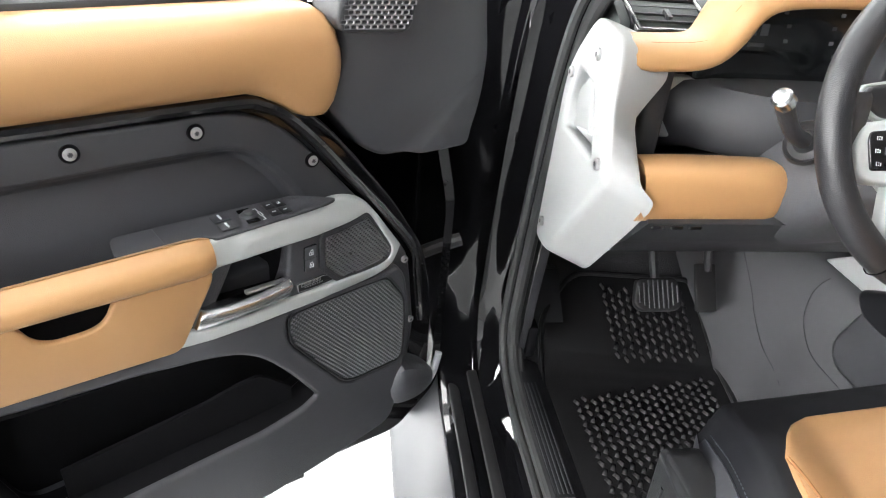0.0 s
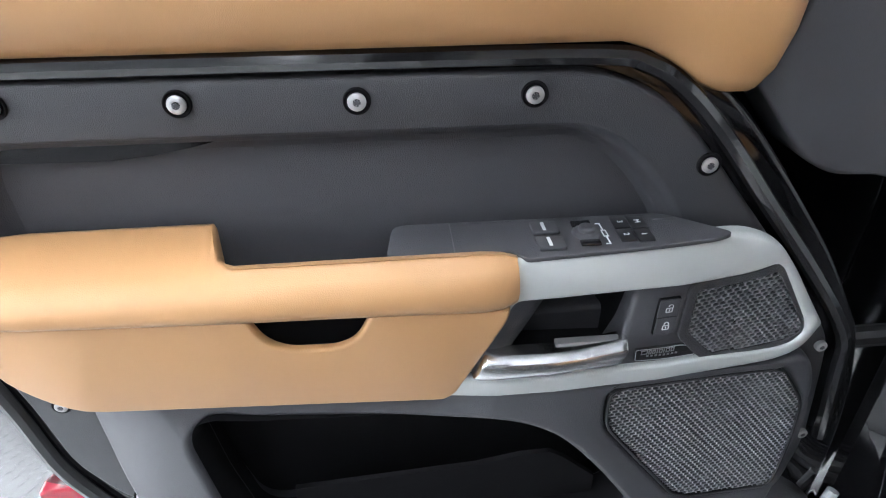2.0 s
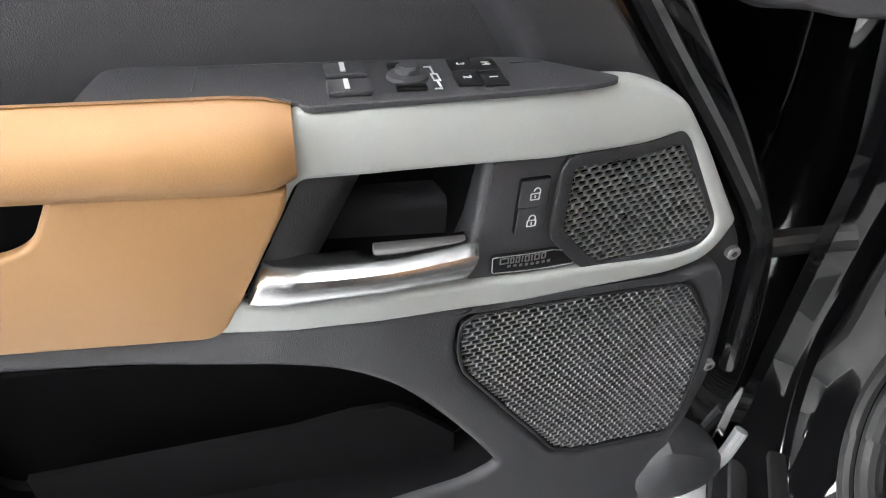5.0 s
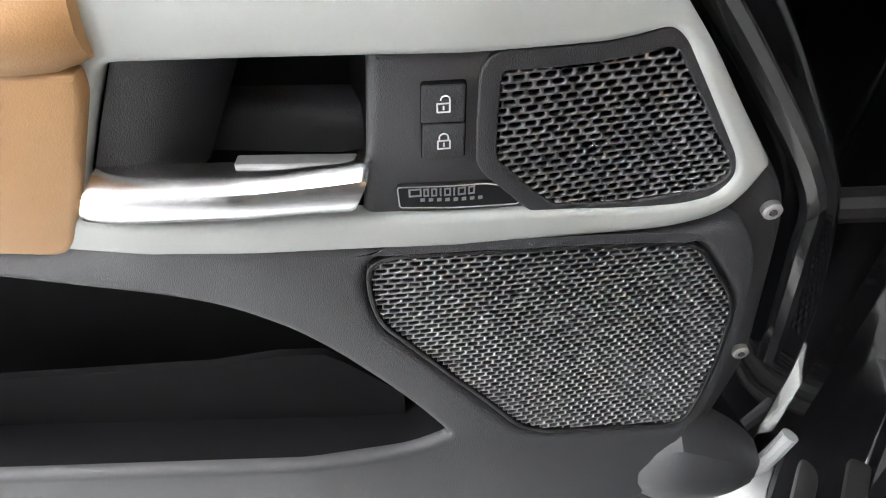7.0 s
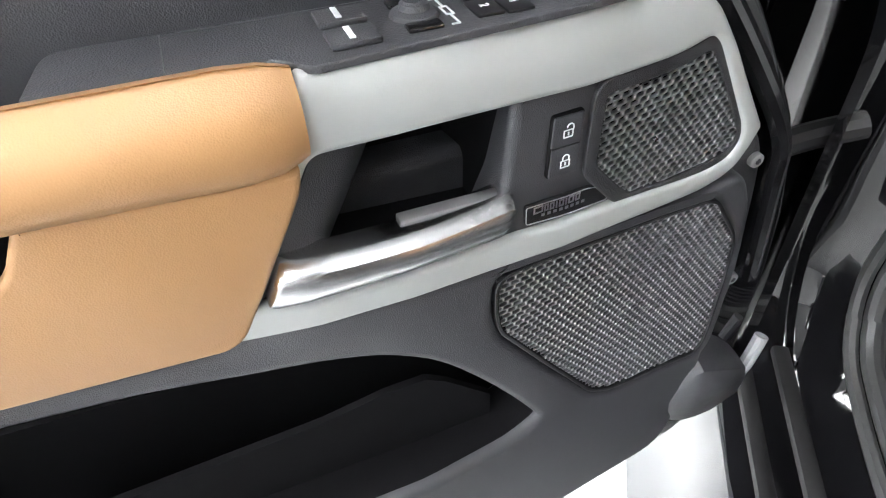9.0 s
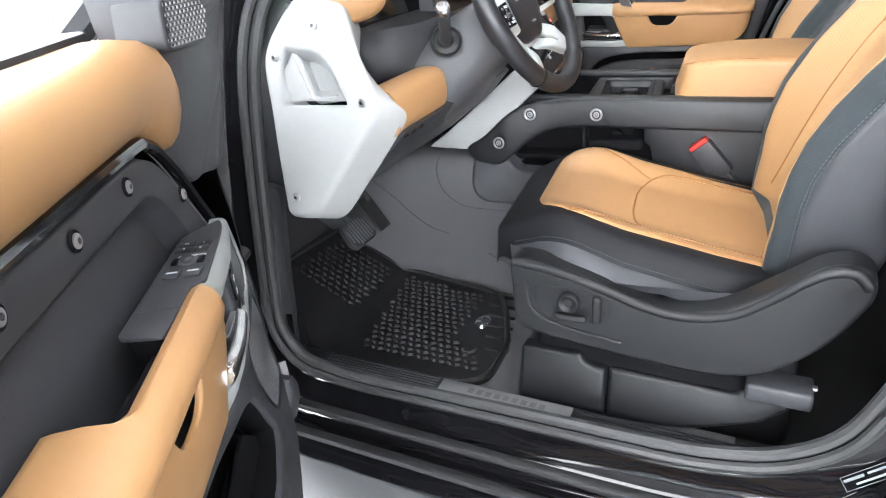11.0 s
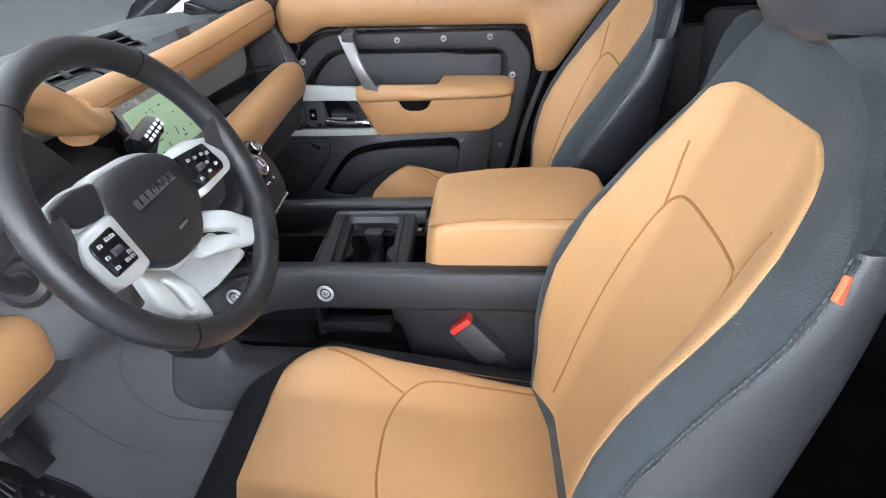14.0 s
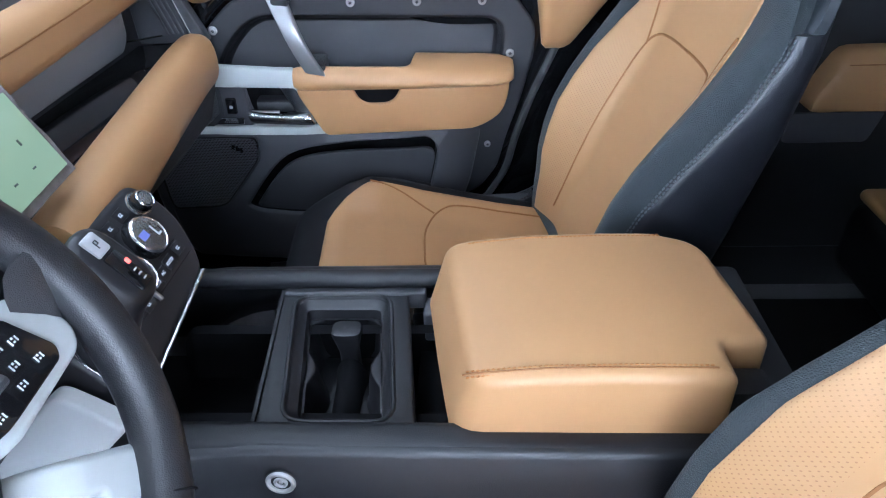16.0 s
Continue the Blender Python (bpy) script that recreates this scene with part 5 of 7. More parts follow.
def seat(root, flip_y, driver, base):
    g = -1 if flip_y else 1

    back = root.matrix_basis.inverted() @ Matrix.Translation(base)
    square = ("side_shield", "shield_lip", "shield_crease", "switch_field", "lumbar_knob", "slide_switch", "recline_switch", "plinth", "rail_cover", "rail", "plinth_cover", "plinth_side")

    def p(name, bm, material, label="", turn=50, parent=root, kind=""):
        if flip_y:
            bmesh.ops.transform(bm, matrix=Matrix.Diagonal((1, -1, 1, 1)), verts=bm.verts)
            bmesh.ops.reverse_faces(bm, faces=bm.faces)
        if name in square:
            bmesh.ops.transform(bm, matrix=back, verts=bm.verts)
        return part(name, bm, material, parent, label, turn=turn, kind=kind)
    # cushion
    ys = span(-0.262, 0.262, 61)
    secs = []
    for x in [-0.162, -0.159, -0.154, -0.147, -0.138, -0.126, -0.115, -0.10, -0.09] + span(-0.08, 0.42, 50):
        k = taper(x)
        tuck = interp(x, [(-0.162, 0.915), (-0.145, 0.90), (-0.10, 0.890), (0.0, 0.89), (0.5, 0.88)])
        top = [Vector((x, y * k, cushion_z(x, y * k))) for y in ys]
        secs.append([Vector((x + 0.01, -0.255 * k, tuck))] + top + [Vector((x + 0.01, 0.255 * k, tuck))])
    p("cushion", loft(secs), BLACK_CLOTH, "black cloth seat cushion edge")
    S = lambda v, w: Vector((v, w, cushion_z(v, w)))
    half = lambda x: interp(x, [(-0.082, 0.072), (-0.069, 0.107), (-0.045, 0.138), (-0.007, 0.173), (0.02, 0.180), (0.08, 0.184), (0.20, 0.182), (0.33, 0.182), (0.40, 0.182)])
    half_in = lambda x: interp(x, [(-0.082, 0.100), (-0.07, 0.150), (-0.045, 0.172), (-0.02, 0.183), (0.009, 0.188), (0.08, 0.186), (0.20, 0.178), (0.33, 0.166), (0.40, 0.160)])
    p("cushion_cover", cover_patch(S, half, [-0.084, -0.082, -0.079, -0.075, -0.071] + span(-0.066, 0.40, 56) + [0.402], 31, 0.0048, True, lambda x: half_in(x) / half(x)), TAN, "tan leather cushion cover")

    # sewn folds on the cushion
    def fold(pts, surf, r=0.0022, lift=0.0046):
        return tube([surf(a.x, a.y) + Vector((0, 0, lift)) for a in spline(pts, 6)], r, 6)
    U = [(0.39, -0.146, 0), (0.25, -0.151, 0), (0.17, -0.149, 0), (0.137, -0.134, 0), (0.113, -0.103, 0), (0.101, -0.055, 0), (0.099, 0.0, 0), (0.101, 0.055, 0), (0.113, 0.103, 0), (0.137, 0.134, 0), (0.17, 0.149, 0), (0.25, 0.151, 0), (0.39, 0.146, 0)]
    p("cushion_fold", fold(U, S), SEAM, "sewn fold")
    for s in (-1, 1):
        p("cushion_fold", fold([(-0.003, s * 0.174, 0), (0.055, s * 0.158, 0), (0.121, s * 0.122, 0)], S), SEAM, "sewn fold")
        for o in (0.244, 0.251):
            p("cushion_stitching", stitches([Vector((x, s * o * taper(x), cushion_z(x, o * taper(x)) + (0.001 if o < 0.248 else 0.0065))) for x in span(-0.105, 0.355, 44)], 0.006, 0.0042, 0.0009), BLACK_THREAD, "grey edge stitching", kind="stuff")
        p("cover_stitching", stitches([S(x, s * (half(x) - 0.005)) + Vector((0, 0, 0.0036)) for x in span(0.02, 0.36, 50)], 0.006, 0.004, 0.0007), STITCH, "tan stitching along the cover", kind="stuff")
    # side panel of grey leather under the edge
    secs = []
    for x in span(-0.11, 0.36, 70):
        k = taper(x)
        secs.append([Vector((x, -0.247 * k, cushion_z(x, 0.247 * k) - 0.002)), Vector((x, -0.250 * k, cushion_z(x, 0.250 * k) + 0.0050)), Vector((x, -0.259 * k, cushion_z(x, 0.259 * k) + 0.0070)), Vector((x, -0.269 * k, cushion_z(x, 0.262 * k) - 0.004)), Vector((x, -0.274 * k, 0.945 - 0.035 * smooth_step(-0.1, 0.1, x))), Vector((x, -0.262 * k, 0.89)), Vector((x, -0.24 * k, 0.89))])
    p("cushion_side", loft(secs), GREY_LEATHER, "grey leather cushion side")
    # backrest, a little slimmer on the driver's inboard side
    slim_at = (lambda z: interp(z, [(0.90, 0.90), (1.20, 0.90), (1.33, 0.76), (1.42, 0.63), (1.52, 0.60)])) if driver else (lambda z: 1.0)
    secs = []
    for z in span(0.90, 1.46, 64) + [1.47, 1.48, 1.49, 1.50, 1.508, 1.513]:
        hw, slim = back_half(z), slim_at(z)
        front = [Vector((back_front(z, s * hw), s * hw * (slim if s > 0 else 1.0), z)) for s in span(-1, 1, 61)]
        xr = back_rear(z)
        rear = [Vector((xr - 0.05, hw * 1.01 * slim, z)), Vector((xr - 0.015, hw * 0.97 * slim, z)), Vector((xr, hw * 0.85 * slim, z)), Vector((xr, 0, z)), Vector((xr, -hw * 0.85, z)), Vector((xr - 0.015, -hw * 0.97, z)), Vector((xr - 0.05, -hw * 1.01, z))]
        secs.append(front + rear)
    p("backrest", loft(secs), NAVY, "blue black woven backrest edge", 60)
    B = lambda v, w: Vector((back_front(v, w), w * (slim_at(v) if w > 0 else 1.0), v))
    hb_in = lambda z: interp(z, [(0.93, 0.172), (1.05, 0.186), (1.15, 0.192), (1.25, 0.192), (1.30, 0.185), (1.36, 0.168), (1.40, 0.150), (1.415, 0.138), (1.424, 0.120), (1.43, 0.10)])
    hb_out = lambda z: min(0.890 * back_half(z), interp(z, [(1.25, 0.226), (1.30, 0.220), (1.36, 0.196), (1.40, 0.162), (1.415, 0.143), (1.424, 0.120), (1.43, 0.10)]))
    hb = hb_out if driver else hb_in
    p("backrest_cover", cover_patch(B, hb, [0.928, 0.93] + span(0.94, 1.40, 58) + [1.408, 1.415, 1.42, 1.424, 1.427, 1.43, 1.432], 31, 0.0048, False, (lambda z: min(hb_in(z) * 0.90 / slim_at(z), 0.85 * back_half(z)) / hb_out(z)) if driver else (lambda z: 0.88)), TAN_PERF, "tan perforated leather backrest cover")

    def bfold(pts, r=0.0024):
        return tube([B(a.x, a.y) + Vector((-0.0043, 0, 0.0013)) for a in spline(pts, 6)], r, 6)
    p("backrest_fold", bfold([(0.96, -0.118, 0), (1.10, -0.126, 0), (1.20, -0.126, 0), (1.262, -0.123, 0), (1.288, -0.108, 0), (1.296, -0.06, 0), (1.297, 0.0, 0), (1.296, 0.06, 0), (1.288, 0.108, 0), (1.262, 0.123, 0), (1.20, 0.126, 0), (1.10, 0.126, 0), (0.96, 0.118, 0)]), SEAM, "sewn fold")
    for s in (-1, 1):
        p("backrest_fold", bfold([(1.270, s * 0.120, 0), (1.315, s * 0.132, 0), (1.355, s * 0.146, 0)]), SEAM, "sewn fold")
        # grey leather flank with stitched edge, and the dark shoulder flap above it
        for nm, zs, mt, lb in (("backrest_flank", span(0.92, 1.385, 20), GREY_LEATHER if driver else BLACK_LEATHER, "grey leather backrest flank" if driver else "dark leather backrest flank"), ("shoulder_flap", [1.386, 1.392] + span(1.40, 1.475, 8) + [1.482, 1.486], NAVY_LEATHER, "dark smooth shoulder flap")):
            secs = []
            for z in zs:
                hw = back_half(z) * (slim_at(z) if s > 0 else 1.0)
                fat = 0.008 + (0.008 * math.sin(math.pi * min(1, max(0, (z - 1.386) / 0.102))) if nm == "shoulder_flap" else 0.0)
                xf, xr = back_edge(z) + 0.002 + (0.012 if nm == "shoulder_flap" else 0.0), back_rear(z) + 0.004
                xm = (xf + xr) / 2
                secs.append([Vector((xf, s * (hw - 0.004), z)), Vector((xf + 0.004, s * (hw + fat * 0.5), z)), Vector((xf * 0.7 + xm * 0.3, s * (hw + fat), z)), Vector((xm, s * (hw + fat + 0.002), z)), Vector((xr - 0.018, s * (hw + fat), z)), Vector((xr - 0.004, s * (hw - 0.004), z)), Vector((xr, s * hw * 0.9, z)), Vector((xm, s * hw * 0.7, z))])
            p(nm, loft(secs), mt, lb, 60)
        for o in (0.0, 0.007):
            p("flank_stitching", stitches([Vector((back_edge(z) + 0.001 + o * 0.6, s * (back_half(z) * (slim_at(z) if s > 0 else 1.0) + 0.0035 + o * 0.3), z)) for z in span(0.96, 1.385, 60)], 0.007, 0.005, 0.0013), BLACK_THREAD, "grey edge stitching", kind="stuff")
    # head restraint
    secs = []
    for z in [1.496, 1.502, 1.519, 1.556, 1.61, 1.66, 1.695, 1.71, 1.715]:
        k = interp(z, [(1.496, 0.5), (1.502, 0.72), (1.519, 0.9), (1.556, 1.0), (1.66, 1.0), (1.695, 0.85), (1.71, 0.6), (1.715, 0.3)])
        x0 = 0.606 + (z - 1.50) * 0.12
        secs.append([Vector((x0 + 0.055 * k * math.cos(a) * (1.1 if math.cos(a) > 0 else 0.9), 0.122 * k * math.copysign(abs(math.sin(a)) ** 0.6, math.sin(a)), z)) for a in [6.28318 * j / 24 for j in range(24)]])
    p("head_restraint", loft(secs), GREY_LEATHER, "dark grey leather head restraint", 60)
    for s in (-0.055, 0.055):
        p("restraint_post", tube([(0.598, s, 1.47), (0.606, s, 1.53)], 0.007, 8), CHROME, "chrome post")
    # outer side shield with the seat switches (on the door side)
    shield = rnd([(-0.066, 0.94), (-0.060, 0.800), (0.046, 0.784), (0.265, 0.767), (0.355, 0.778), (0.455, 0.860), (0.503, 0.945), (0.497, 0.990), (0.462, 1.006), (0.425, 0.998), (0.369, 0.953), (0.300, 0.900), (0.24, 0.886), (0.186, 0.884), (0.104, 0.918), (-0.005, 0.947), (-0.050, 0.950)],
                 [0.02, 0.03, 0.05, 0.05, 0.05, 0.05, 0.04, 0.03, 0.02, 0.02, 0.05, 0.04, 0.04, 0.04, 0.05, 0.05, 0.01], 4)
    sh = p("side_shield", plate(dense(shield, 0.012), [], 0.05, 0.010, lambda x, z, d: Vector((x, -0.305 + d + 0.02 * smooth_step(0.40, 0.52, x), z)), 5), SHIELD, "dark grey moulded seat side shield", 60)
    p("shield_lip", tube(spline([(-0.058, -0.297, 0.938), (-0.005, -0.2985, 0.935), (0.061, -0.299, 0.922), (0.120, -0.299, 0.904), (0.165, -0.299, 0.889), (0.217, -0.299, 0.8785), (0.270, -0.299, 0.882), (0.318, -0.299, 0.898), (0.369, -0.299, 0.936), (0.407, -0.298, 0.970), (0.440, -0.296, 0.990), (0.470, -0.293, 0.990), (0.490, -0.290, 0.968)], 5), 0.0095, 12), SHIELD, "rounded upper lip of the shield", parent=sh, turn=80)
    pad = rnd([(-0.018, 0.905), (-0.018, 0.858), (0.012, 0.836), (0.095, 0.836), (0.120, 0.852), (0.120, 0.893), (0.104, 0.902)], 0.018)
    p("switch_field", plate(dense(pad, 0.01), [], 0.006, 0.002, lambda x, z, d: Vector((x, -0.3062 + d, z))), CONSOLE, "dark switch field", parent=sh)
    p("shield_crease", tube(spline([(-0.030, -0.304, 0.905), (-0.031, -0.305, 0.868), (-0.014, -0.305, 0.838), (0.030, -0.305, 0.822), (0.080, -0.305, 0.814), (0.140, -0.304, 0.806)], 5), 0.0035, 8), SHIELD, "raised crease round the switches", parent=sh)
    km = Matrix.Translation((0.049, -0.309, 0.879)) @ facing((0, -1, 0))
    p("lumbar_knob", lathe([(0, 0.008), (0.008, 0.008), (0.010, 0.011), (0.017, 0.0125), (0.0195, 0.010), (0.020, 0.0)], 28, km), SHIELD, "round seat adjuster", parent=sh)
    p("slide_switch", rbox((0.022, -0.321, 0.841), (0.082, -0.309, 0.855), 0.005), SHIELD, "seat slide switch", parent=sh)
    p("recline_switch", rbox((0.092, -0.322, 0.848), (0.108, -0.309, 0.898), 0.005), SHIELD, "seat recline switch", parent=sh)
    # plinth below
    # near-black colour holds the shade beneath the seat
    p("plinth", rbox((-0.04, -0.258, 0.60), (0.42, 0.235, 0.80), 0.02), VOID, "seat plinth, shade under the seat painted black")
    p("rail_cover", rbox((0.345, -0.310, 0.738), (0.445, -0.255, 0.772), 0.006), PLASTIC, "dark grey rail end cover")
    front = rnd([(-0.068, 0.606), (0.106, 0.606), (0.106, 0.716), (0.068, 0.721), (0.055, 0.740), (-0.062, 0.735)], 0.006)
    p("plinth_cover", plate(dense(front, 0.02), [], 0.03, 0.009, lambda x, z, d: Vector((x, -0.293 + 0.02 * smooth_step(0.62, 0.75, z) + d, z))), SHIELD, "dark grey plinth front cover")
    rearp = rnd([(0.110, 0.606), (0.262, 0.628), (0.375, 0.668), (0.42, 0.702), (0.405, 0.722), (0.342, 0.727), (0.330, 0.713), (0.110, 0.716)], 0.008)
    p("plinth_side", plate(dense(rearp, 0.02), [], 0.03, 0.009, lambda x, z, d: Vector((x, -0.287 + 0.02 * smooth_step(0.62, 0.72, z) + d, z))), SHIELD, "dark grey plinth side cover")
    if driver:
        p("rail", rbox((0.395, -0.287, 0.766), (0.45, -0.275, 0.771), 0.002), SILVER, "bright steel rail edge")
        p("airbag_tag", rbox((-0.008, -0.003, -0.011), (0.008, 0.003, 0.011), 0.0015, 2, pose(0.540, -0.243, 1.357, 0, 35, 35)), ORANGE, "orange fabric tag in the seam")


ds = thing("driver_seat", "tan leather driver seat with blue black edges", "car seat", Matrix.Translation((0.2, -0.433, 0)) @ Matrix.Rotation(radians(6.5), 4, "Z") @ Matrix.Translation((-0.2, 0, 0)), "front seats")
seat(ds, False, True, (0, -0.430, 0))
ps = thing("passenger_seat", "tan leather passenger seat with dark edges", "car seat", Matrix.Translation((0.158, 0.385, 0)) @ Matrix.Rotation(radians(5.0), 4, "Z") @ Matrix.Translation((-0.2, 0, 0)), "front seats")
seat(ps, True, False, (-0.042, 0.385, 0))


def buckle(x, y, z, lean):
    b = thing("belt_buckle", "black seat belt buckle with red button", "belt buckle", pose(x, y, z, 0, lean, 0) @ Matrix.Scale(1.3, 4), "belt buckles")
    part("housing", rbox((-0.019, -0.012, -0.055), (0.019, 0.012, 0.012), 0.004), PLASTIC, b)
    part("button", rbox((-0.017, -0.010, 0.010), (0.017, 0.010, 0.020), 0.003), RED, b, "red release button")
    part("stalk", rbox((-0.010, -0.005, -0.13), (0.010, 0.005, -0.05), 0.002), RUBBER, b)
    return b


buckle(0.199, -0.184, 0.982, -40)

# ---------------------------------------------------------------- dashboard
dash = thing("dashboard", "dark dashboard with tan leather beams", "dashboard")


def dp(name, bm, material, label="", turn=50, parent=dash):
    return part(name, bm, material, parent, label, turn=turn)


dp("top_pad", loft([[Vector((x, y, z)) for x, z in ((-1.0, 1.36), (-1.0, 1.405), (-0.80, 1.425), (-0.56, 1.432), (-0.47, 1.424), (-0.43, 1.405), (-0.42, 1.37), (-0.5, 1.33))] for y in span(-0.76, 0.70, 12)]), DASHPAD, "dark green grey soft dash top")
dp("dash_core", loft([[Vector((x, y, z)) for x, z in ((-1.0, 1.36), (-0.50, 1.36), (-0.50, 1.16), (-0.56, 1.02), (-0.98, 0.95))] for y in (-0.74, 0.70)]), PLASTIC, "charcoal dash body")
# open shelf on the passenger side
dp("shelf", rbox((-0.50, 0.02, 1.245), (-0.36, 0.64, 1.262), 0.004), PIANO, "black shelf")
dp("glovebox_face", plate(rnd([(0.02, 1.276), (0.545, 1.276), (0.562, 1.302), (0.535, 1.375), (0.02, 1.36)], 0.010), [], 0.02, 0.004, lambda y, z, d: Vector((-0.478 + 0.25 * (z - 1.28) - d, y, z))), BACK_GREY, "grey shelf back panel")
for fy in (0.27, 0.42):
    dp("dash_fin", loft([[Vector((x, y, z)) for x, z in ((-0.52, 1.425), (-0.452, 1.425), (-0.458, 1.447), (-0.515, 1.434))] for y in (fy - 0.035, fy + 0.02)]), SOFT_GREY, "grey fin on the dash top")
dp("shelf_end", plate(rnd([(-0.50, 1.26), (-0.36, 1.262), (-0.42, 1.40), (-0.50, 1.40)], 0.01), [], 0.02, 0.004, lambda x, z, d: Vector((x, 0.645 + d, z))), PLASTIC2, "dark grey shelf end with grab recess")
dp("shelf_edge", tube([(-0.505, 0.600, 1.279), (-0.448, 0.640, 1.279)], 0.0020, 6), CHROME, "thin bright edge")
dp("shelf_edge", tube([(-0.437, 0.644, 1.398), (-0.413, 0.644, 1.345), (-0.392, 0.644, 1.274)], 0.0020, 6), CHROME, "thin bright edge")
for k in range(4):
    dp("grab_rib", tube([(-0.449 - 0.010 * k, 0.643, 1.390), (-0.426 - 0.010 * k, 0.643, 1.340), (-0.407 - 0.010 * k, 0.643, 1.280)], 0.0030, 6), PLASTIC2)
dp("lower_dash", loft([[Vector((x, y, z)) for x, z in ((-0.40, 1.25), (-0.36, 1.20), (-0.40, 1.10), (-0.52, 0.98), (-0.7, 0.95), (-0.7, 1.25))] for y in (0.10, 0.40, 0.68)]), RECESS, "black lower dash")


def beam(path, rx, rz, name, label):
    secs = []
    P = [Vector(q) for q in path]
    for i, q in enumerate(P):
        t = (P[min(i + 1, len(P) - 1)] - P[max(i - 1, 0)]).normalized()
        up = Vector((0, 0, 1)) - t * t.z
        up.normalize()
        out = up.cross(t)
        a = rx[i] if isinstance(rx, list) else rx
        b = rz[i] if isinstance(rz, list) else rz
        secs.append([q + out * a * math.copysign(abs(math.cos(w)) ** 0.75, math.cos(w)) + up * b * math.copysign(abs(math.sin(w)) ** 0.75, math.sin(w)) for w in [6.28318 * j / 20 for j in range(20)]])
    return dp(name, loft(secs), TAN, label, 60)


# passenger beams
n1 = spline([(-0.376, -0.235, 1.394), (-0.425, 0.02, 1.385), (-0.442, 0.30, 1.390), (-0.432, 0.50, 1.408), (-0.422, 0.59, 1.416), (-0.420, 0.615, 1.418)], 5)
beam(n1, [0.036] * 21 + [0.035, 0.033, 0.029, 0.020, 0.008], [0.040] * 21 + [0.039, 0.036, 0.031, 0.022, 0.008], "upper_beam", "tan leather upper dash beam")
dp("beam_seam", tube([a + Vector((0.0355, 0, 0.012)) for a in n1[:-4]], 0.0013, 6), SEAM, "sewn seam")
n2 = spline([(-0.315, -0.02, 1.215), (-0.325, 0.10, 1.222), (-0.345, 0.30, 1.232), (-0.362, 0.50, 1.243), (-0.366, 0.58, 1.246), (-0.367, 0.612, 1.247)], 5)
beam(n2, [0.036] * 21 + [0.035, 0.033, 0.029, 0.020, 0.008], [0.050] * 21 + [0.049, 0.046, 0.040, 0.028, 0.010], "lower_beam", "tan leather lower dash beam")
# hood over the instruments
hood = [(-0.352, -0.785, 1.386), (-0.352, -0.745, 1.387), (-0.354, -0.700, 1.389), (-0.356, -0.672, 1.397), (-0.357, -0.652, 1.418), (-0.356, -0.638, 1.444), (-0.354, -0.616, 1.464), (-0.350, -0.580, 1.473), (-0.346, -0.52, 1.477), (-0.344, -0.42, 1.477), (-0.345, -0.372, 1.471), (-0.344, -0.345, 1.458), (-0.343, -0.318, 1.434), (-0.346, -0.290, 1.411), (-0.358, -0.260, 1.399), (-0.380, -0.220, 1.391), (-0.41, -0.165, 1.384)]
H2 = spline(hood, 3)
secs = []
for i, q in enumerate(H2):
    t = (H2[min(i + 1, len(H2) - 1)] - H2[max(i - 1, 0)]).normalized()
    nrm = Vector((0, -t.z, t.y)).normalized()
    rk = 0.25 + 0.75 * smooth_step(-0.70, -0.64, q.y)
    secs.append([q + Vector((x if x > 0 else x * rk, 0, 0)) + nrm * h for x, h in ((0.050, -0.019), (0.057, -0.015), (0.060, -0.008), (0.058, 0.004), (0.048, 0.013), (0.035, 0.018), (-0.030, 0.018), (-0.048, 0.010), (-0.052, -0.010), (-0.04, -0.019), (0.0, -0.020))])
dp("instrument_hood", loft(secs), TAN, "tan leather instrument hood", 60)
dp("hood_seam", tube([q + Vector((0.040, 0, 0)) + Vector((0, -(H2[min(i + 1, len(H2) - 1)] - H2[max(i - 1, 0)]).normalized().z, (H2[min(i + 1, len(H2) - 1)] - H2[max(i - 1, 0)]).normalized().y)) * 0.0150 for i, q in enumerate(H2[2:-2])], 0.0013, 6), SEAM, "sewn seam")
cl = dp("instrument_display", plate(rnd([(-0.650, 1.335), (-0.645, 1.405), (-0.62, 1.440), (-0.59, 1.456), (-0.35, 1.456), (-0.31, 1.43), (-0.28, 1.335)], 0.01), [], 0.02, 0.003, lambda y, z, d: Vector((-0.405 - 0.15 * (z - 1.40) - d, y, z))), CLUSTER_MAT, "dark instrument display")
rects = []
for cy in (-0.56, -0.40):
    for k in range(10):
        a = radians(-40 + 26 * k)
        rects.append((cy - 0.045 * math.cos(a) - 0.004, 1.405 + 0.045 * math.sin(a) - 0.0025, cy - 0.045 * math.cos(a) + 0.003, 1.405 + 0.045 * math.sin(a) + 0.0025))
    rects += [(cy - 0.016, 1.400, cy - 0.004, 1.416), (cy + 0.002, 1.400, cy + 0.014, 1.416), (cy - 0.014, 1.385, cy + 0.012, 1.390)]
part("gauge_marks", bars(rects, lambda y, z, d: Vector((-0.4035 - 0.15 * (z - 1.40) - d, y, z))), FAINT_INK, cl, kind="stuff")
dp("cluster_shroud", loft([[Vector((x, y, z)) for x, z in ((-0.45, 1.345), (xm, 1.333), (xm + 0.02, 1.30), (xm, 1.24), (-0.48, 1.20), (-0.48, 1.345))] for y, xm in ((-0.735, -0.43), (-0.69, -0.415), (-0.64, -0.385), (-0.59, -0.345), (-0.54, -0.315), (-0.30, -0.305), (-0.24, -0.33), (-0.19, -0.36))]), PLASTIC, "charcoal shroud below the display")
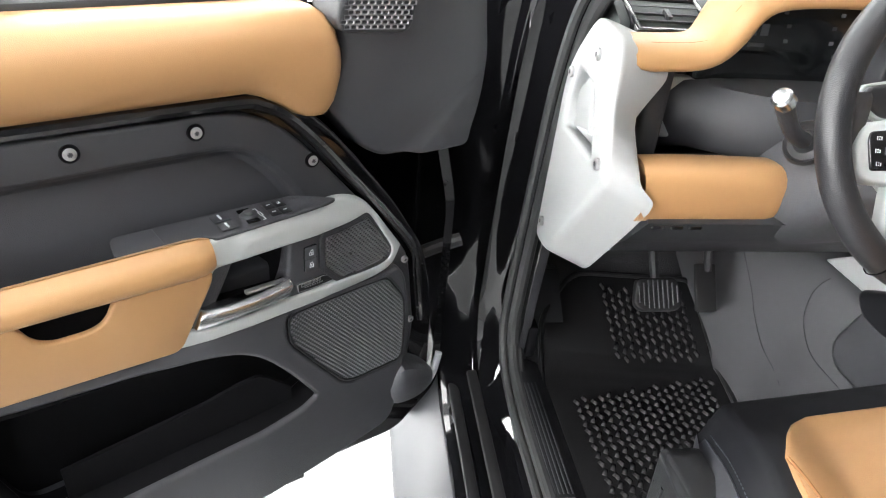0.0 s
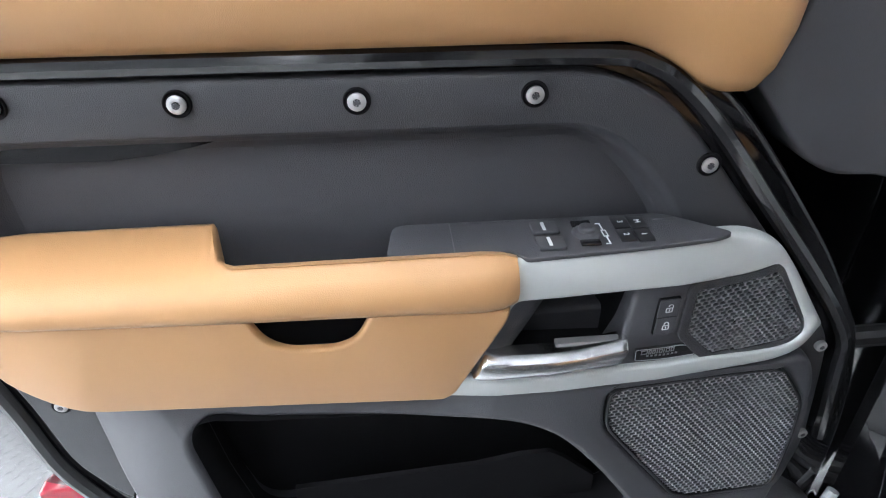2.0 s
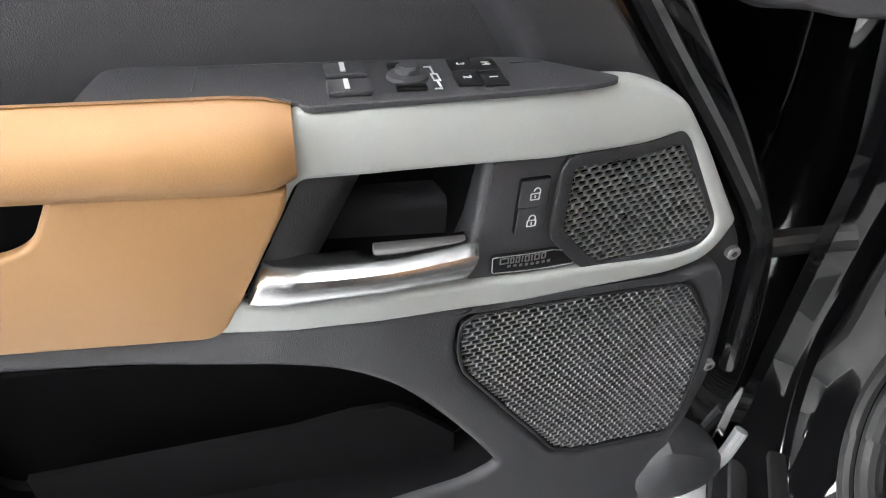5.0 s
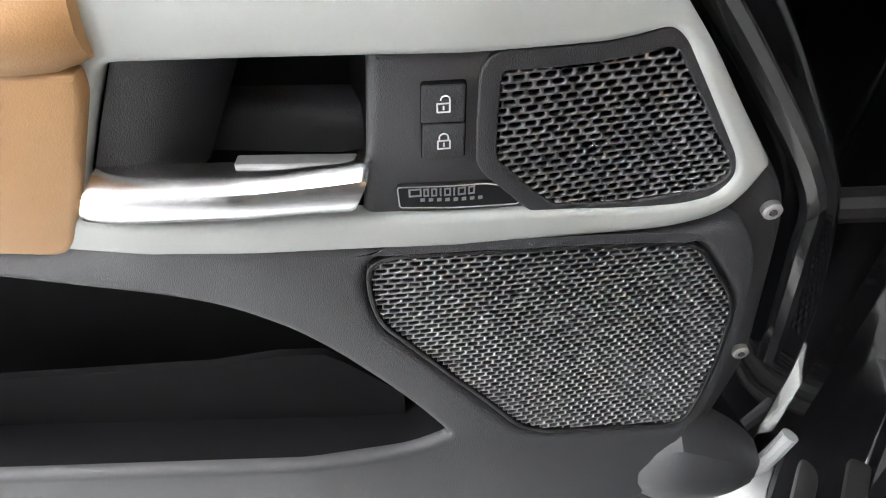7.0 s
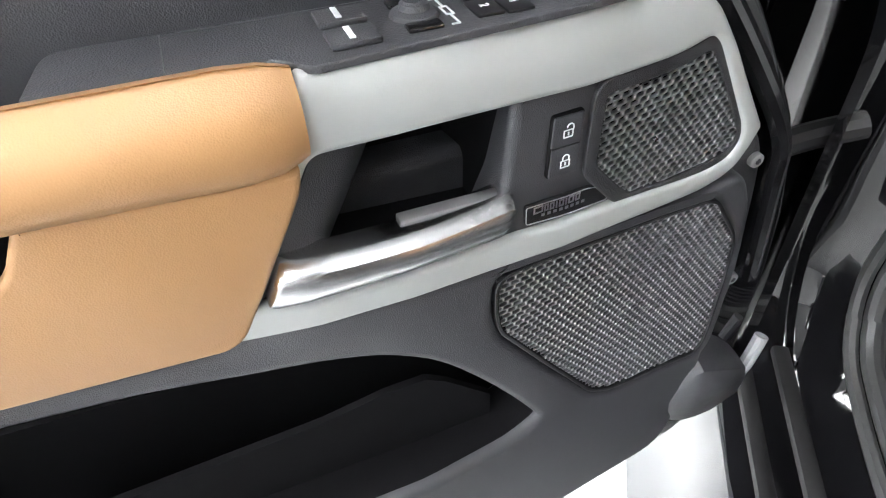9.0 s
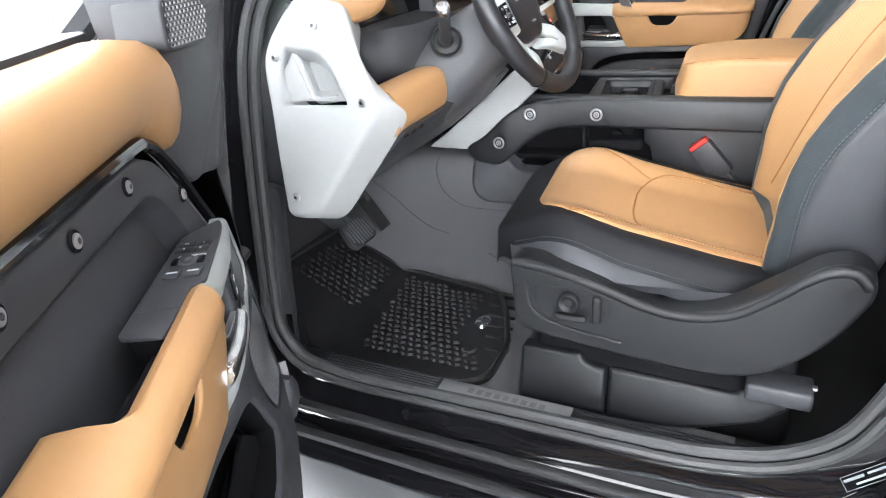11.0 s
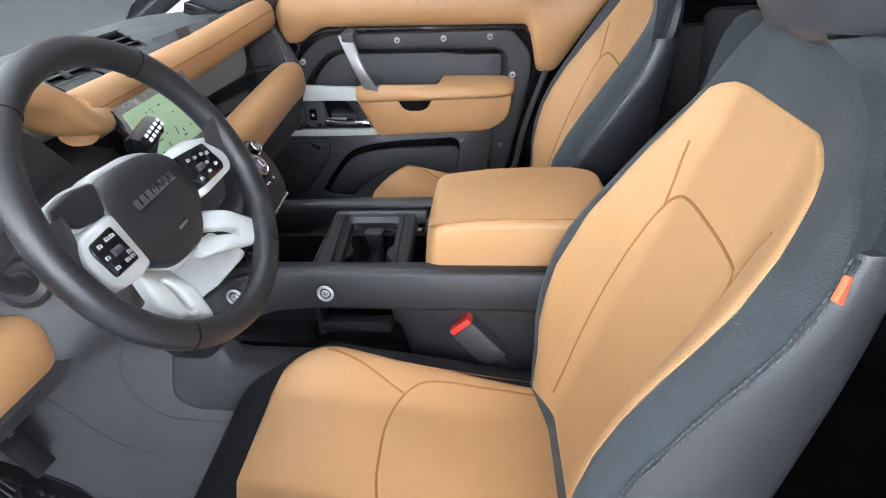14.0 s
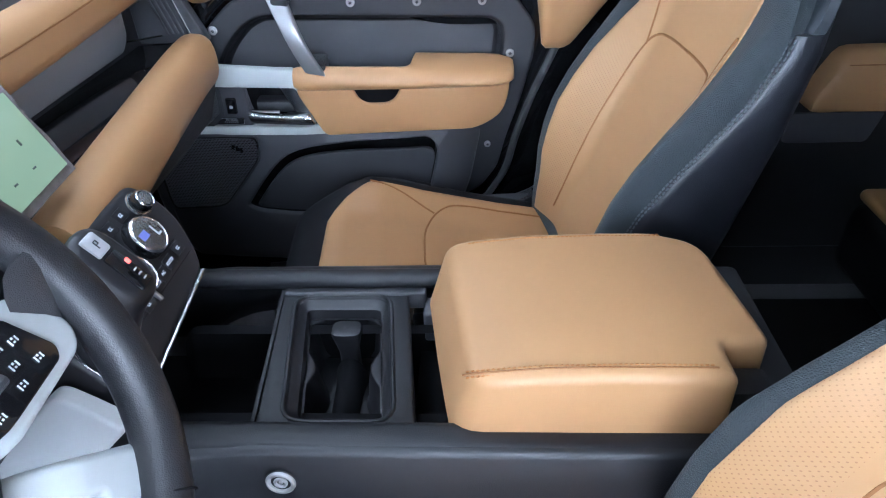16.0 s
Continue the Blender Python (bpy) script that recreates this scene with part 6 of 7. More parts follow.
dp("display_flank", plate(rnd([(-0.392, 1.325), (-0.388, 1.420), (-0.345, 1.414), (-0.270, 1.334), (-0.26, 1.30)], 0.008), [], 0.035, 0.005, lambda y, z, d: Vector((-0.345 - 0.2 * (y + 0.40) - d, y, z))), PLASTIC2, "dark grey display flank")
dp("pale_panel", plate(rnd([(-0.735, 1.245), (-0.735, 1.338), (-0.640, 1.338), (-0.612, 1.312), (-0.604, 1.285), (-0.625, 1.245)], 0.014), [], 0.02, 0.006, lambda y, z, d: Vector((-0.398 + 0.25 * max(0.0, y + 0.66) - d, y, z))), WHITE, "pale grey dash panel beside the end cap")
# white end cap
cap_out = rnd([(-0.463, 1.333), (-0.443, 1.363), (-0.408, 1.399), (-0.380, 1.422), (-0.312, 1.416), (-0.284, 1.408), (-0.276, 1.378), (-0.250, 1.258), (-0.252, 1.232), (-0.30, 1.172), (-0.412, 1.040), (-0.440, 1.022), (-0.485, 1.020), (-0.494, 1.033), (-0.489, 1.125), (-0.474, 1.299)], [0.02, 0.03, 0.03, 0.015, 0.02, 0.012, 0.02, 0.02, 0.02, 0.02, 0.03, 0.02, 0.012, 0.012, 0.05, 0.03])
cap_hole = rnd([(-0.414, 1.343), (-0.352, 1.336), (-0.336, 1.318), (-0.311, 1.247), (-0.382, 1.246), (-0.449, 1.245), (-0.437, 1.300)], [0.006, 0.02, 0.015, 0.004, 0.002, 0.012, 0.02])
ec = thing("dash_end_cap", "white powder coated metal dash end cap", "dash end cap")
capy = lambda x, z, d: Vector((x + d * (0.25 - 0.85 * smooth_step(1.25, 1.34, z)), -0.812 + d * (1.15 + 0.25 * smooth_step(1.36, 1.39, z) - 0.35 * smooth_step(1.24, 1.27, z) * (1 - smooth_step(1.33, 1.37, z))), z - 0.5 * d))
part("cap_plate", plate(dense(cap_out, 0.012), [dense(cap_hole, 0.012)], 0.062, 0.010, capy, 4), WHITE2, ec, "", turn=50)
ch = dense(cap_hole, 0.012)
part("grip_hollow", join(loft([[Vector((x, -0.80 + y, z)) for x, z in inset(ch, i)] for i, y in ((0.0, 0.006), (0.006, 0.03), (0.010, 0.045))], True, False), plate(inset(ch, 0.008), [], 0.003, 0.001, lambda x, z, d: Vector((x, -0.757 + d, z)))), WHITE2, ec, "white grip hollow", turn=50)
part("grip_bar", tube([(-0.424, -0.784, 1.338), (-0.420, -0.782, 1.326), (-0.396, -0.782, 1.250), (-0.385, -0.780, 1.243), (-0.350, -0.775, 1.247)], 0.0065, 8), WHITE2, ec)
part("grip_ramp", plate([(-0.440, 1.300), (-0.450, 1.243), (-0.398, 1.243), (-0.422, 1.330)], [], 0.03, 0.001, lambda x, z, d: Vector((x, -0.797 + 0.4 * max(0, x + 0.44) + d, z))), WHITE2, ec)
# flat black triangle stands in for shade at the foot of the hollow
part("grip_shade", plate([(-0.378, 1.232), (-0.318, 1.232), (-0.330, 1.262)], [], 0.002, 0.0005, lambda x, z, d: Vector((x, -0.766 + d, z))), VOID, ec, "black sheet for the shade in the grip gap")
for x, y, z in ((-0.347, -0.8135, 1.376), (-0.441, -0.8135, 1.327), (-0.275, -0.8135, 1.250), (-0.460, -0.8135, 1.065)):
    screw_at(ec, (x, y, z), (0, -1, 0), 0.0085, "zinc torx screw", cup=False)
# knee bolster
kb = spline([(-0.284, -0.750, 1.212), (-0.284, -0.70, 1.214), (-0.286, -0.62, 1.213), (-0.289, -0.560, 1.211), (-0.293, -0.528, 1.209), (-0.297, -0.511, 1.207)], 4)
beam(kb, [0.038] * 13 + [0.036, 0.034, 0.031, 0.028, 0.024, 0.019, 0.014, 0.006], [0.045] * 13 + [0.044, 0.042, 0.040, 0.036, 0.031, 0.025, 0.018, 0.008], "knee_bolster", "tan leather knee bolster")
dp("lower_driver_panel", loft([[Vector((x, y, z)) for x, z in ((-0.27, 1.19), (-0.25, 1.175), (-0.30, 1.12), (-0.42, 1.03), (-0.6, 0.98), (-0.6, 1.2))] for y in (-0.733, -0.60, -0.30, -0.22)]), PLASTIC, "charcoal lower driver panel")
for k in range(3):
    dp("small_switch", rbox((-0.268 - 0.012 * k * 0, -0.722 + 0.028 * k, 1.160), (-0.258, -0.702 + 0.028 * k, 1.176), 0.003), PIANO, "small black switch")
dp("dash_side_filler", rbox((-0.50, -0.738, 1.20), (-0.34, -0.70, 1.38), 0.01), PLASTIC, "charcoal end filler")
# air vents
for vx, vy, vz, tip in ((-0.445, -0.685, 1.408, 18), (-0.490, -0.085, 1.428, 30), (-0.525, 0.135, 1.430, 30), (-0.580, 0.640, 1.440, 20)):
    vm = Matrix.Translation((vx, vy, vz)) @ Matrix.Rotation(radians(tip), 4, "Y")
    v = dp("air_vent", join(rbox((-0.048, -0.058, -0.02), (-0.040, 0.058, 0.010), 0.003, 2, vm), rbox((0.042, -0.058, -0.02), (0.050, 0.058, 0.010), 0.003, 2, vm), rbox((-0.048, -0.060, -0.02), (0.05, -0.052, 0.010), 0.003, 2, vm), rbox((-0.048, 0.052, -0.02), (0.05, 0.060, 0.010), 0.003, 2, vm)), PIANO, "black air vent frame")
    part("vent_throat", rbox((-0.045, -0.055, -0.02), (0.047, 0.055, -0.006), 0, 1, vm), VOID, v)
    for k in range(4):
        part("vent_slat", rbox((-0.009, -0.053, -0.001), (0.009, 0.053, 0.001), 0.0008, 1, vm @ Matrix.Translation((-0.028 + 0.020 * k, 0, 0.002)) @ Matrix.Rotation(radians(-35), 4, "Y")), PLASTIC2, v)
    part("vent_tab", rbox((-0.012, -0.004, 0.0), (0.012, 0.004, 0.010), 0.002, 2, vm), PLASTIC, v)
# touch screen with protective film
sm = Matrix.Translation((-0.320, -0.072, 1.344)) @ facing((0.90, 0.09, 0.38), (-0.1, 1, 0))
scr = thing("touch_screen", "lit map on a touch screen with torn film", "touch screen", sm)
part("bezel", rbox((-0.130, -0.060, -0.018), (0.130, 0.060, 0.0), 0.006), PIANO, scr)
part("film", grid(lambda u, v: Vector((u, v, 0.0015 + 0.003 * noise.noise(Vector((u * 30, v * 30, 0))))), span(-0.131, 0.131, 40), span(-0.058, 0.061, 24)), FILM, scr, "crumpled protective film edge")
part("display", rbox((-0.119, -0.047, 0.0), (0.119, 0.047, 0.0065), 0.001), SCREEN_MAP, scr, "green lit map")
random.seed(4)
mk = []
for k in range(22):
    a, b = random.uniform(-0.12, 0.115), random.uniform(-0.042, 0.036)
    w, h = random.choice(((0.010, 0.003), (0.004, 0.004), (0.006, 0.002), (0.003, 0.007)))
    mk.append((a, b, a + w, b + h))
part("map_marks", bars(mk, lambda x, z, d: Vector((x, z, 0.0072 - d))), MAP_INK, scr, kind="stuff")
# centre stack
cs = thing("centre_stack", "dark control panel with dial and gear lever", "control panel")
stm = Matrix.Translation((-0.258, -0.028, 1.212)) @ facing((0.78, -0.02, 0.62), (0.02, 1, 0))
panel = rnd([(-0.105, -0.113), (0.098, -0.091), (0.117, -0.075), (0.145, -0.030), (0.147, 0.010), (0.134, 0.044), (-0.10, 0.044), (-0.12, 0.02), (-0.12, -0.10)], [0.010, 0.012, 0.02, 0.03, 0.02, 0.014, 0.02, 0.02, 0.012])
part("face", plate(dense(panel, 0.01), [], 0.07, 0.008, lambda x, z, d: stm @ Vector((x, z, -d))), STACK, cs, "matte black control panel", turn=50)
part("silver_edge", tube([stm @ Vector((x, z, -0.004)) for x, z in ((-0.103, -0.1145), (0.099, -0.0930))], 0.0022, 6), CHROME, cs, "thin silver edge")
for (dx, dz, r) in ((0.071, -0.012, 0.0265), (0.008, -0.030, 0.0265)):
    part("dial_ring", lathe([(r * 0.84, 0.0145), (r * 0.88, 0.0155), (r * 0.96, 0.0135), (r * 0.97, 0.0125)], 36, stm @ Matrix.Translation((dx, dz, 0))), CHROME, cs, "chrome ring of the rotary dial")
    part("dial_body", lathe([(r * 0.90, 0.0125), (r * 0.975, 0.012), (r, 0.010), (r * 1.04, 0.0)], 36, stm @ Matrix.Translation((dx, dz, 0))), PIANO, cs, "black dial body")
    part("dial_glass", lathe([(0, 0.014), (r * 0.82, 0.014), (r * 0.84, 0.010)], 36, stm @ Matrix.Translation((dx, dz, 0))), DIAL_FACE, cs, "grey dial display")
    part("dial_glow", bars([(dx - 0.016, dz - 0.002, dx - 0.002, dz + 0.008)], lambda x, z, d: stm @ Vector((x, z, 0.0148 - d))), BLUE_GLOW, cs)
    part("dial_mark", bars([(dx + 0.008, dz - 0.010, dx + 0.0105, dz + 0.006), (dx + 0.008, dz - 0.010, dx + 0.016, dz - 0.0075)], lambda x, z, d: stm @ Vector((x, z, 0.0148 - d))), INK, cs)
part("volume_ring", lathe([(0.0155, 0.001), (0.017, 0.0025), (0.018, 0.0)], 28, stm @ Matrix.Translation((0.115, 0.018, 0.0))), CHROME, cs)
part("volume_knob", lathe([(0, 0.014), (0.008, 0.014), (0.0095, 0.015), (0.012, 0.0145), (0.0135, 0.012), (0.014, 0.0)], 28, stm @ Matrix.Translation((0.115, 0.018, 0.0))), PIANO, cs, "black volume knob")
part("volume_rim", lathe([(0.0105, 0.0146), (0.0115, 0.0156), (0.0124, 0.0142)], 28, stm @ Matrix.Translation((0.115, 0.018, 0.0))), CHROME, cs)
for dx, dz in ((0.096, -0.050), (0.068, -0.052), (0.046, -0.054), (0.025, -0.056), (-0.006, -0.060), (0.078, 0.025), (0.050, 0.023), (0.032, 0.018), (0.036, -0.007), (0.040, -0.031)):
    part("button", rbox((dx - 0.0100, dz - 0.0075, 0), (dx + 0.0100, dz + 0.0075, 0.0014), 0.0010, 2, stm), STACK, cs)
    if (dx, dz) in ((0.068, -0.052), (0.025, -0.056)):
        glyphs("AUTO", 0.0058, BACKLIT, cs, stm @ Matrix.Translation((dx, dz, 0.0016)))
    elif (dx, dz) == (0.046, -0.054):
        glyphs("AC", 0.0058, BACKLIT, cs, stm @ Matrix.Translation((dx, dz, 0.0016)))
    else:
        part("button_mark", bars([(dx - 0.0030, dz - 0.0022, dx + 0.0030, dz - 0.0016), (dx - 0.0030, dz + 0.0014, dx + 0.0022, dz + 0.0020), (dx - 0.0030, dz - 0.0022, dx - 0.0024, dz + 0.0020), (dx + 0.0004, dz - 0.0016, dx + 0.0010, dz + 0.0006)], lambda x, z, d: stm @ Vector((x, z, 0.0020 - d))), BACKLIT, cs)
part("panel_groove", bars([(-0.05, -0.0655, 0.105, -0.0649), (0.060, -0.0405, 0.105, -0.0400)], lambda x, z, d: stm @ Vector((x, z, 0.0007 - d))), VOID, cs)
part("toggle", rbox((0.008, -0.070, 0), (0.013, -0.050, 0.006), 0.002, 2, stm), SILVER, cs, "silver toggle")
gl = thing("gear_lever", "black gear lever with silver button and red light", "gear lever")
box_ring = lambda cx, cy, a, b, h: [stm @ Vector((cx + a * math.copysign(abs(math.cos(w)) ** 0.7, math.cos(w)), cy + b * math.copysign(abs(math.sin(w)) ** 0.7, math.sin(w)), h)) for w in [6.28318 * j / 24 for j in range(24)]]
part("stem", loft([box_ring(*q) for q in ((-0.082, -0.050, 0.033, 0.030, -0.004), (-0.081, -0.046, 0.028, 0.027, 0.014), (-0.079, -0.036, 0.024, 0.026, 0.034), (-0.076, -0.020, 0.024, 0.032, 0.052), (-0.071, -0.004, 0.027, 0.043, 0.066), (-0.068, 0.002, 0.029, 0.047, 0.077), (-0.068, 0.003, 0.026, 0.044, 0.084), (-0.068, 0.004, 0.020, 0.037, 0.0875), (-0.068, 0.004, 0.004, 0.008, 0.0885))]), STACK, gl, "", turn=60)
part("cap", rbox((-0.078, -0.032, 0.0855), (-0.057, 0.014, 0.0905), 0.004, 2, stm), PIANO, gl, "gloss black lever cap")
part("park_button", rbox((-0.079, 0.016, 0.0845), (-0.057, 0.040, 0.0905), 0.004, 2, stm), SATIN_SILVER, gl, "silver park button")
part("park_mark", bars([(-0.070, 0.023, -0.069, 0.032), (-0.070, 0.031, -0.065, 0.032), (-0.066, 0.028, -0.065, 0.032), (-0.070, 0.027, -0.065, 0.028)], lambda x, z, d: stm @ Vector((x, z, 0.0911 - d))), STACK, gl)
part("red_light", rbox((-0.063, -0.006, 0.0900), (-0.058, 0.000, 0.0912), 0.0005, 1, stm), RED_GLOW, gl, "red gear light")
part("gear_marks", bars([(-0.066, -0.014 - 0.006 * k, -0.061, -0.0125 - 0.006 * k) for k in range(3)], lambda x, z, d: stm @ Vector((x, z, 0.0911 - d))), INK, gl)
part("lever_line", tube(box_ring(-0.082, -0.050, 0.036, 0.033, 0.002), 0.0012, 6, True), CHROME, gl, "thin chrome line round the lever foot")

# ---------------------------------------------------------------- steering wheel and column
WM = Matrix.Translation((-0.122, -0.4385, 1.362)) @ Matrix(((0, -0.427, 0.904, 0), (1, 0, 0, 0), (0, 0.904, 0.427, 0), (0, 0, 0, 1)))
sw = thing("steering_wheel", "black leather steering wheel with pale grey spokes", "steering wheel", WM)


def wp(name, bm, material, label="", turn=50, parent=sw):
    return part(name, bm, material, parent, label, turn=turn)


R = 0.183
rim = []
for k in range(72):
    a = 6.28318 * k / 72
    rim.append([Vector(((R + 0.0178 * math.cos(w)) * math.cos(a), (R + 0.0178 * math.cos(w)) * math.sin(a) * (0.985 if math.sin(a) < 0 else 1.0), 0.0185 * math.sin(w))) for w in [6.28318 * j / 14 for j in range(14)]])
wp("rim", loft(rim, True, False, ring=True), WHEEL_LEATHER, "black leather wheel rim", 80)
for a in (52, 128, -52, -128):
    a = radians(a)
    t = Vector((-math.sin(a), math.cos(a), 0))
    c = Vector((R * math.cos(a), R * math.sin(a), 0))
    wp("rim_seam", tube([c + Vector((math.cos(a), math.sin(a), 0)) * 0.0181 * math.cos(w) + Vector((0, 0, 0.0188 * math.sin(w))) for w in [6.28318 * j / 16 for j in range(16)]], 0.0009, 5, True), VOID)
for s in (-1, 1):
    wp("thumb_rest", loft([[Vector((s * (R - 0.016 - k * 0.016 + 0.012 * math.cos(w)), 0.028 - 0.055 * k / 3 * 0 + 0.030 * math.sin(w) - 0.02, 0.014 * math.sin(w * 1.0 + 0.4))) for w in [6.28318 * j / 12 for j in range(12)]] for k in range(2)]), PLASTIC, "thumb rest")
TILT = Matrix.Rotation(radians(4), 4, "Z")      # the wheel stands a little turned
hub = rnd([(-0.080, 0.028), (-0.048, 0.052), (0.030, 0.050), (0.072, 0.034), (0.084, -0.004), (0.079, -0.032), (0.030, -0.082), (-0.034, -0.084), (-0.080, -0.055), (-0.086, -0.02)], [0.02, 0.02, 0.02, 0.02, 0.02, 0.015, 0.02, 0.02, 0.02, 0.02])
secs = [[Vector((x * k, z * k - 0.006 * (1 - k), h)) for x, z in dense(hub, 0.01)] for k, h in ((0.98, -0.07), (1.0, -0.05), (1.0, -0.024), (0.975, -0.013), (0.92, -0.008), (0.7, -0.005), (0.35, -0.0035), (0.02, -0.003))]
wp("hub_surround", plate(dense(inset(hub, -0.007), 0.01), [], 0.03, 0.006, lambda x, z, d: Vector((x, z, -0.026 - d))), WHITE, "pale grey surround of the airbag cover")
hb_ = wp("airbag_cover", loft(secs), WHEEL_LEATHER, "charcoal airbag cover", 60)
part("maker_mark", bars([(-0.044 + 0.0128 * k, 0.001, -0.0345 + 0.0128 * k, 0.011) for k in range(7)] + [(-0.044, -0.0015, 0.044, 0.001)], lambda x, z, d: TILT @ Vector((x, z, -0.0012 - 0.04 * max(0, abs(x) - 0.02) - d))), SILVER, hb_, "row of silver bars")
part("airbag_mark", bars([(-0.010, -0.050, 0.010, -0.047)], lambda x, z, d: TILT @ Vector((x, z, -0.0038 - d))), DIM_INK, hb_)
PODS = {1: [(0.060, 0.030), (0.104, 0.034), (0.152, 0.021), (0.168, -0.018), (0.158, -0.034), (0.066, -0.040)],
        -1: [(-0.078, 0.014), (-0.122, 0.012), (-0.144, 0.006), (-0.150, -0.014), (-0.147, -0.046), (-0.137, -0.057), (-0.100, -0.061), (-0.074, -0.056)]}
KEY_PADS = {1: [(0.066, 0.022), (0.130, 0.018), (0.143, -0.018), (0.138, -0.026), (0.068, -0.029)],
        -1: [(-0.096, 0.003), (-0.136, -0.001), (-0.139, -0.010), (-0.134, -0.044), (-0.092, -0.043)]}
MARKS = {1: ((0.080, 0.010), (0.096, 0.008), (0.112, 0.007), (0.124, 0.004), (0.082, -0.019), (0.106, -0.017), (0.127, -0.014), (0.112, -0.006)),
         -1: ((-0.104, -0.006), (-0.113, -0.006), (-0.127, -0.008), (-0.128, -0.022), (-0.126, -0.036), (-0.108, -0.036), (-0.099, -0.036), (-0.099, -0.030))}
ROLLER = {1: (0.094, -0.006), -1: (-0.112, -0.022)}
LEGS = {1: [(0.074, -0.052), (0.112, -0.087), (0.139, -0.112), (0.145, -0.130), (0.130, -0.142), (0.100, -0.133), (0.060, -0.116), (0.020, -0.100), (0.030, -0.078)],
        -1: [(-0.090, -0.046), (-0.104, -0.062), (-0.109, -0.105), (-0.100, -0.124), (-0.081, -0.134), (-0.070, -0.152), (-0.055, -0.160), (-0.048, -0.152), (-0.044, -0.096), (-0.036, -0.080), (-0.060, -0.066)]}
SLITS = {1: [(0.052, -0.072), (0.090, -0.103), (0.086, -0.109), (0.044, -0.080)], -1: [(-0.079, -0.082), (-0.073, -0.084), (-0.068, -0.128), (-0.076, -0.131)]}
rise = lambda x: 0.016 * smooth_step(0.062, 0.085, abs(x))
for s in (-1, 1):
    sp_ = wp("spoke_frame", plate(dense(rnd(PODS[s], 0.009), 0.008), [], 0.022, 0.005, lambda x, z, d: Vector((x, z, -0.018 + rise(x) - d))), WHITE, "pale grey spoke frame")
    part("button_pad", plate(dense(rnd(KEY_PADS[s], 0.004), 0.008), [], 0.006, 0.0015, lambda x, z, d: Vector((x, z, -0.0152 + rise(x) - d))), PIANO, sp_, "gloss black button pad")
    rects = []
    for px, pz in MARKS[s]:
        rects += [(px - 0.0030, pz - 0.0024, px - 0.0022, pz + 0.0022), (px - 0.0006, pz - 0.0020, px + 0.0006, pz - 0.0008), (px - 0.0006, pz + 0.0006, px + 0.0006, pz + 0.0020), (px + 0.0022, pz - 0.0024, px + 0.0030, pz + 0.0014)]
    part("button_marks", bars(rects, lambda x, z, d: Vector((x, z, 0.0017 - d))), INK, sp_, kind="stuff")
    rx_, rz_ = ROLLER[s]
    part("scroll_wheel", tube([Vector((rx_ - 0.007, rz_, 0.0005)), Vector((rx_ + 0.007, rz_, 0.0005))], 0.0045, 10), PLASTIC2, sp_, "grey scroll roller")
    wp("lower_spoke", plate(dense(rnd(LEGS[s], 0.007), 0.008), [dense(rnd(SLITS[s], 0.0025), 0.006)], 0.016, 0.006, lambda x, z, d: Vector((x, z, -0.030 + 0.024 * smooth_step(0.080, 0.125, math.hypot(x, z)) - d))), WHITE, "pale grey lower spoke")
wing = rnd([(-0.060, 0.050), (-0.100, 0.055), (-0.134, 0.049), (-0.139, 0.036), (-0.118, 0.016), (-0.076, 0.012)], 0.010)
wp("spoke_edge", plate(dense(inset(wing, -0.003), 0.01), [], 0.010, 0.003, lambda x, z, d: Vector((x, z, -0.016 - d))), WHITE, "thin pale edge of the upper spoke")
wp("upper_spoke", plate(dense(wing, 0.01), [], 0.012, 0.005, lambda x, z, d: Vector((x, z, -0.010 - d))), WHEEL_LEATHER, "black upper spoke cover")
wp("spoke_back", loft([[Vector((0.05 * math.cos(w), 0.05 * math.sin(w) - 0.01, h)) for w in [6.28318 * j / 20 for j in range(20)]] for h in (-0.09, -0.02)]), PLASTIC)
col = thing("steering_column", "charcoal steering column shroud", "steering column")
CM = Matrix.Translation((-0.122, -0.4385, 1.362)) @ facing((0.904, 0, 0.427), (0, 1, 0))
part("shroud", loft([[CM @ Vector((a * math.copysign(abs(math.cos(w)) ** 0.7, math.cos(w)), b * math.copysign(abs(math.sin(w)) ** 0.7, math.sin(w)) + c, h)) for w in [6.28318 * j / 24 for j in range(24)]] for a, b, c, h in ((0.055, 0.050, -0.015, -0.055), (0.070, 0.064, -0.022, -0.065), (0.090, 0.074, -0.036, -0.14), (0.115, 0.086, -0.050, -0.20), (0.135, 0.095, -0.060, -0.33))]), SOFT_GREY, col, "", turn=60)
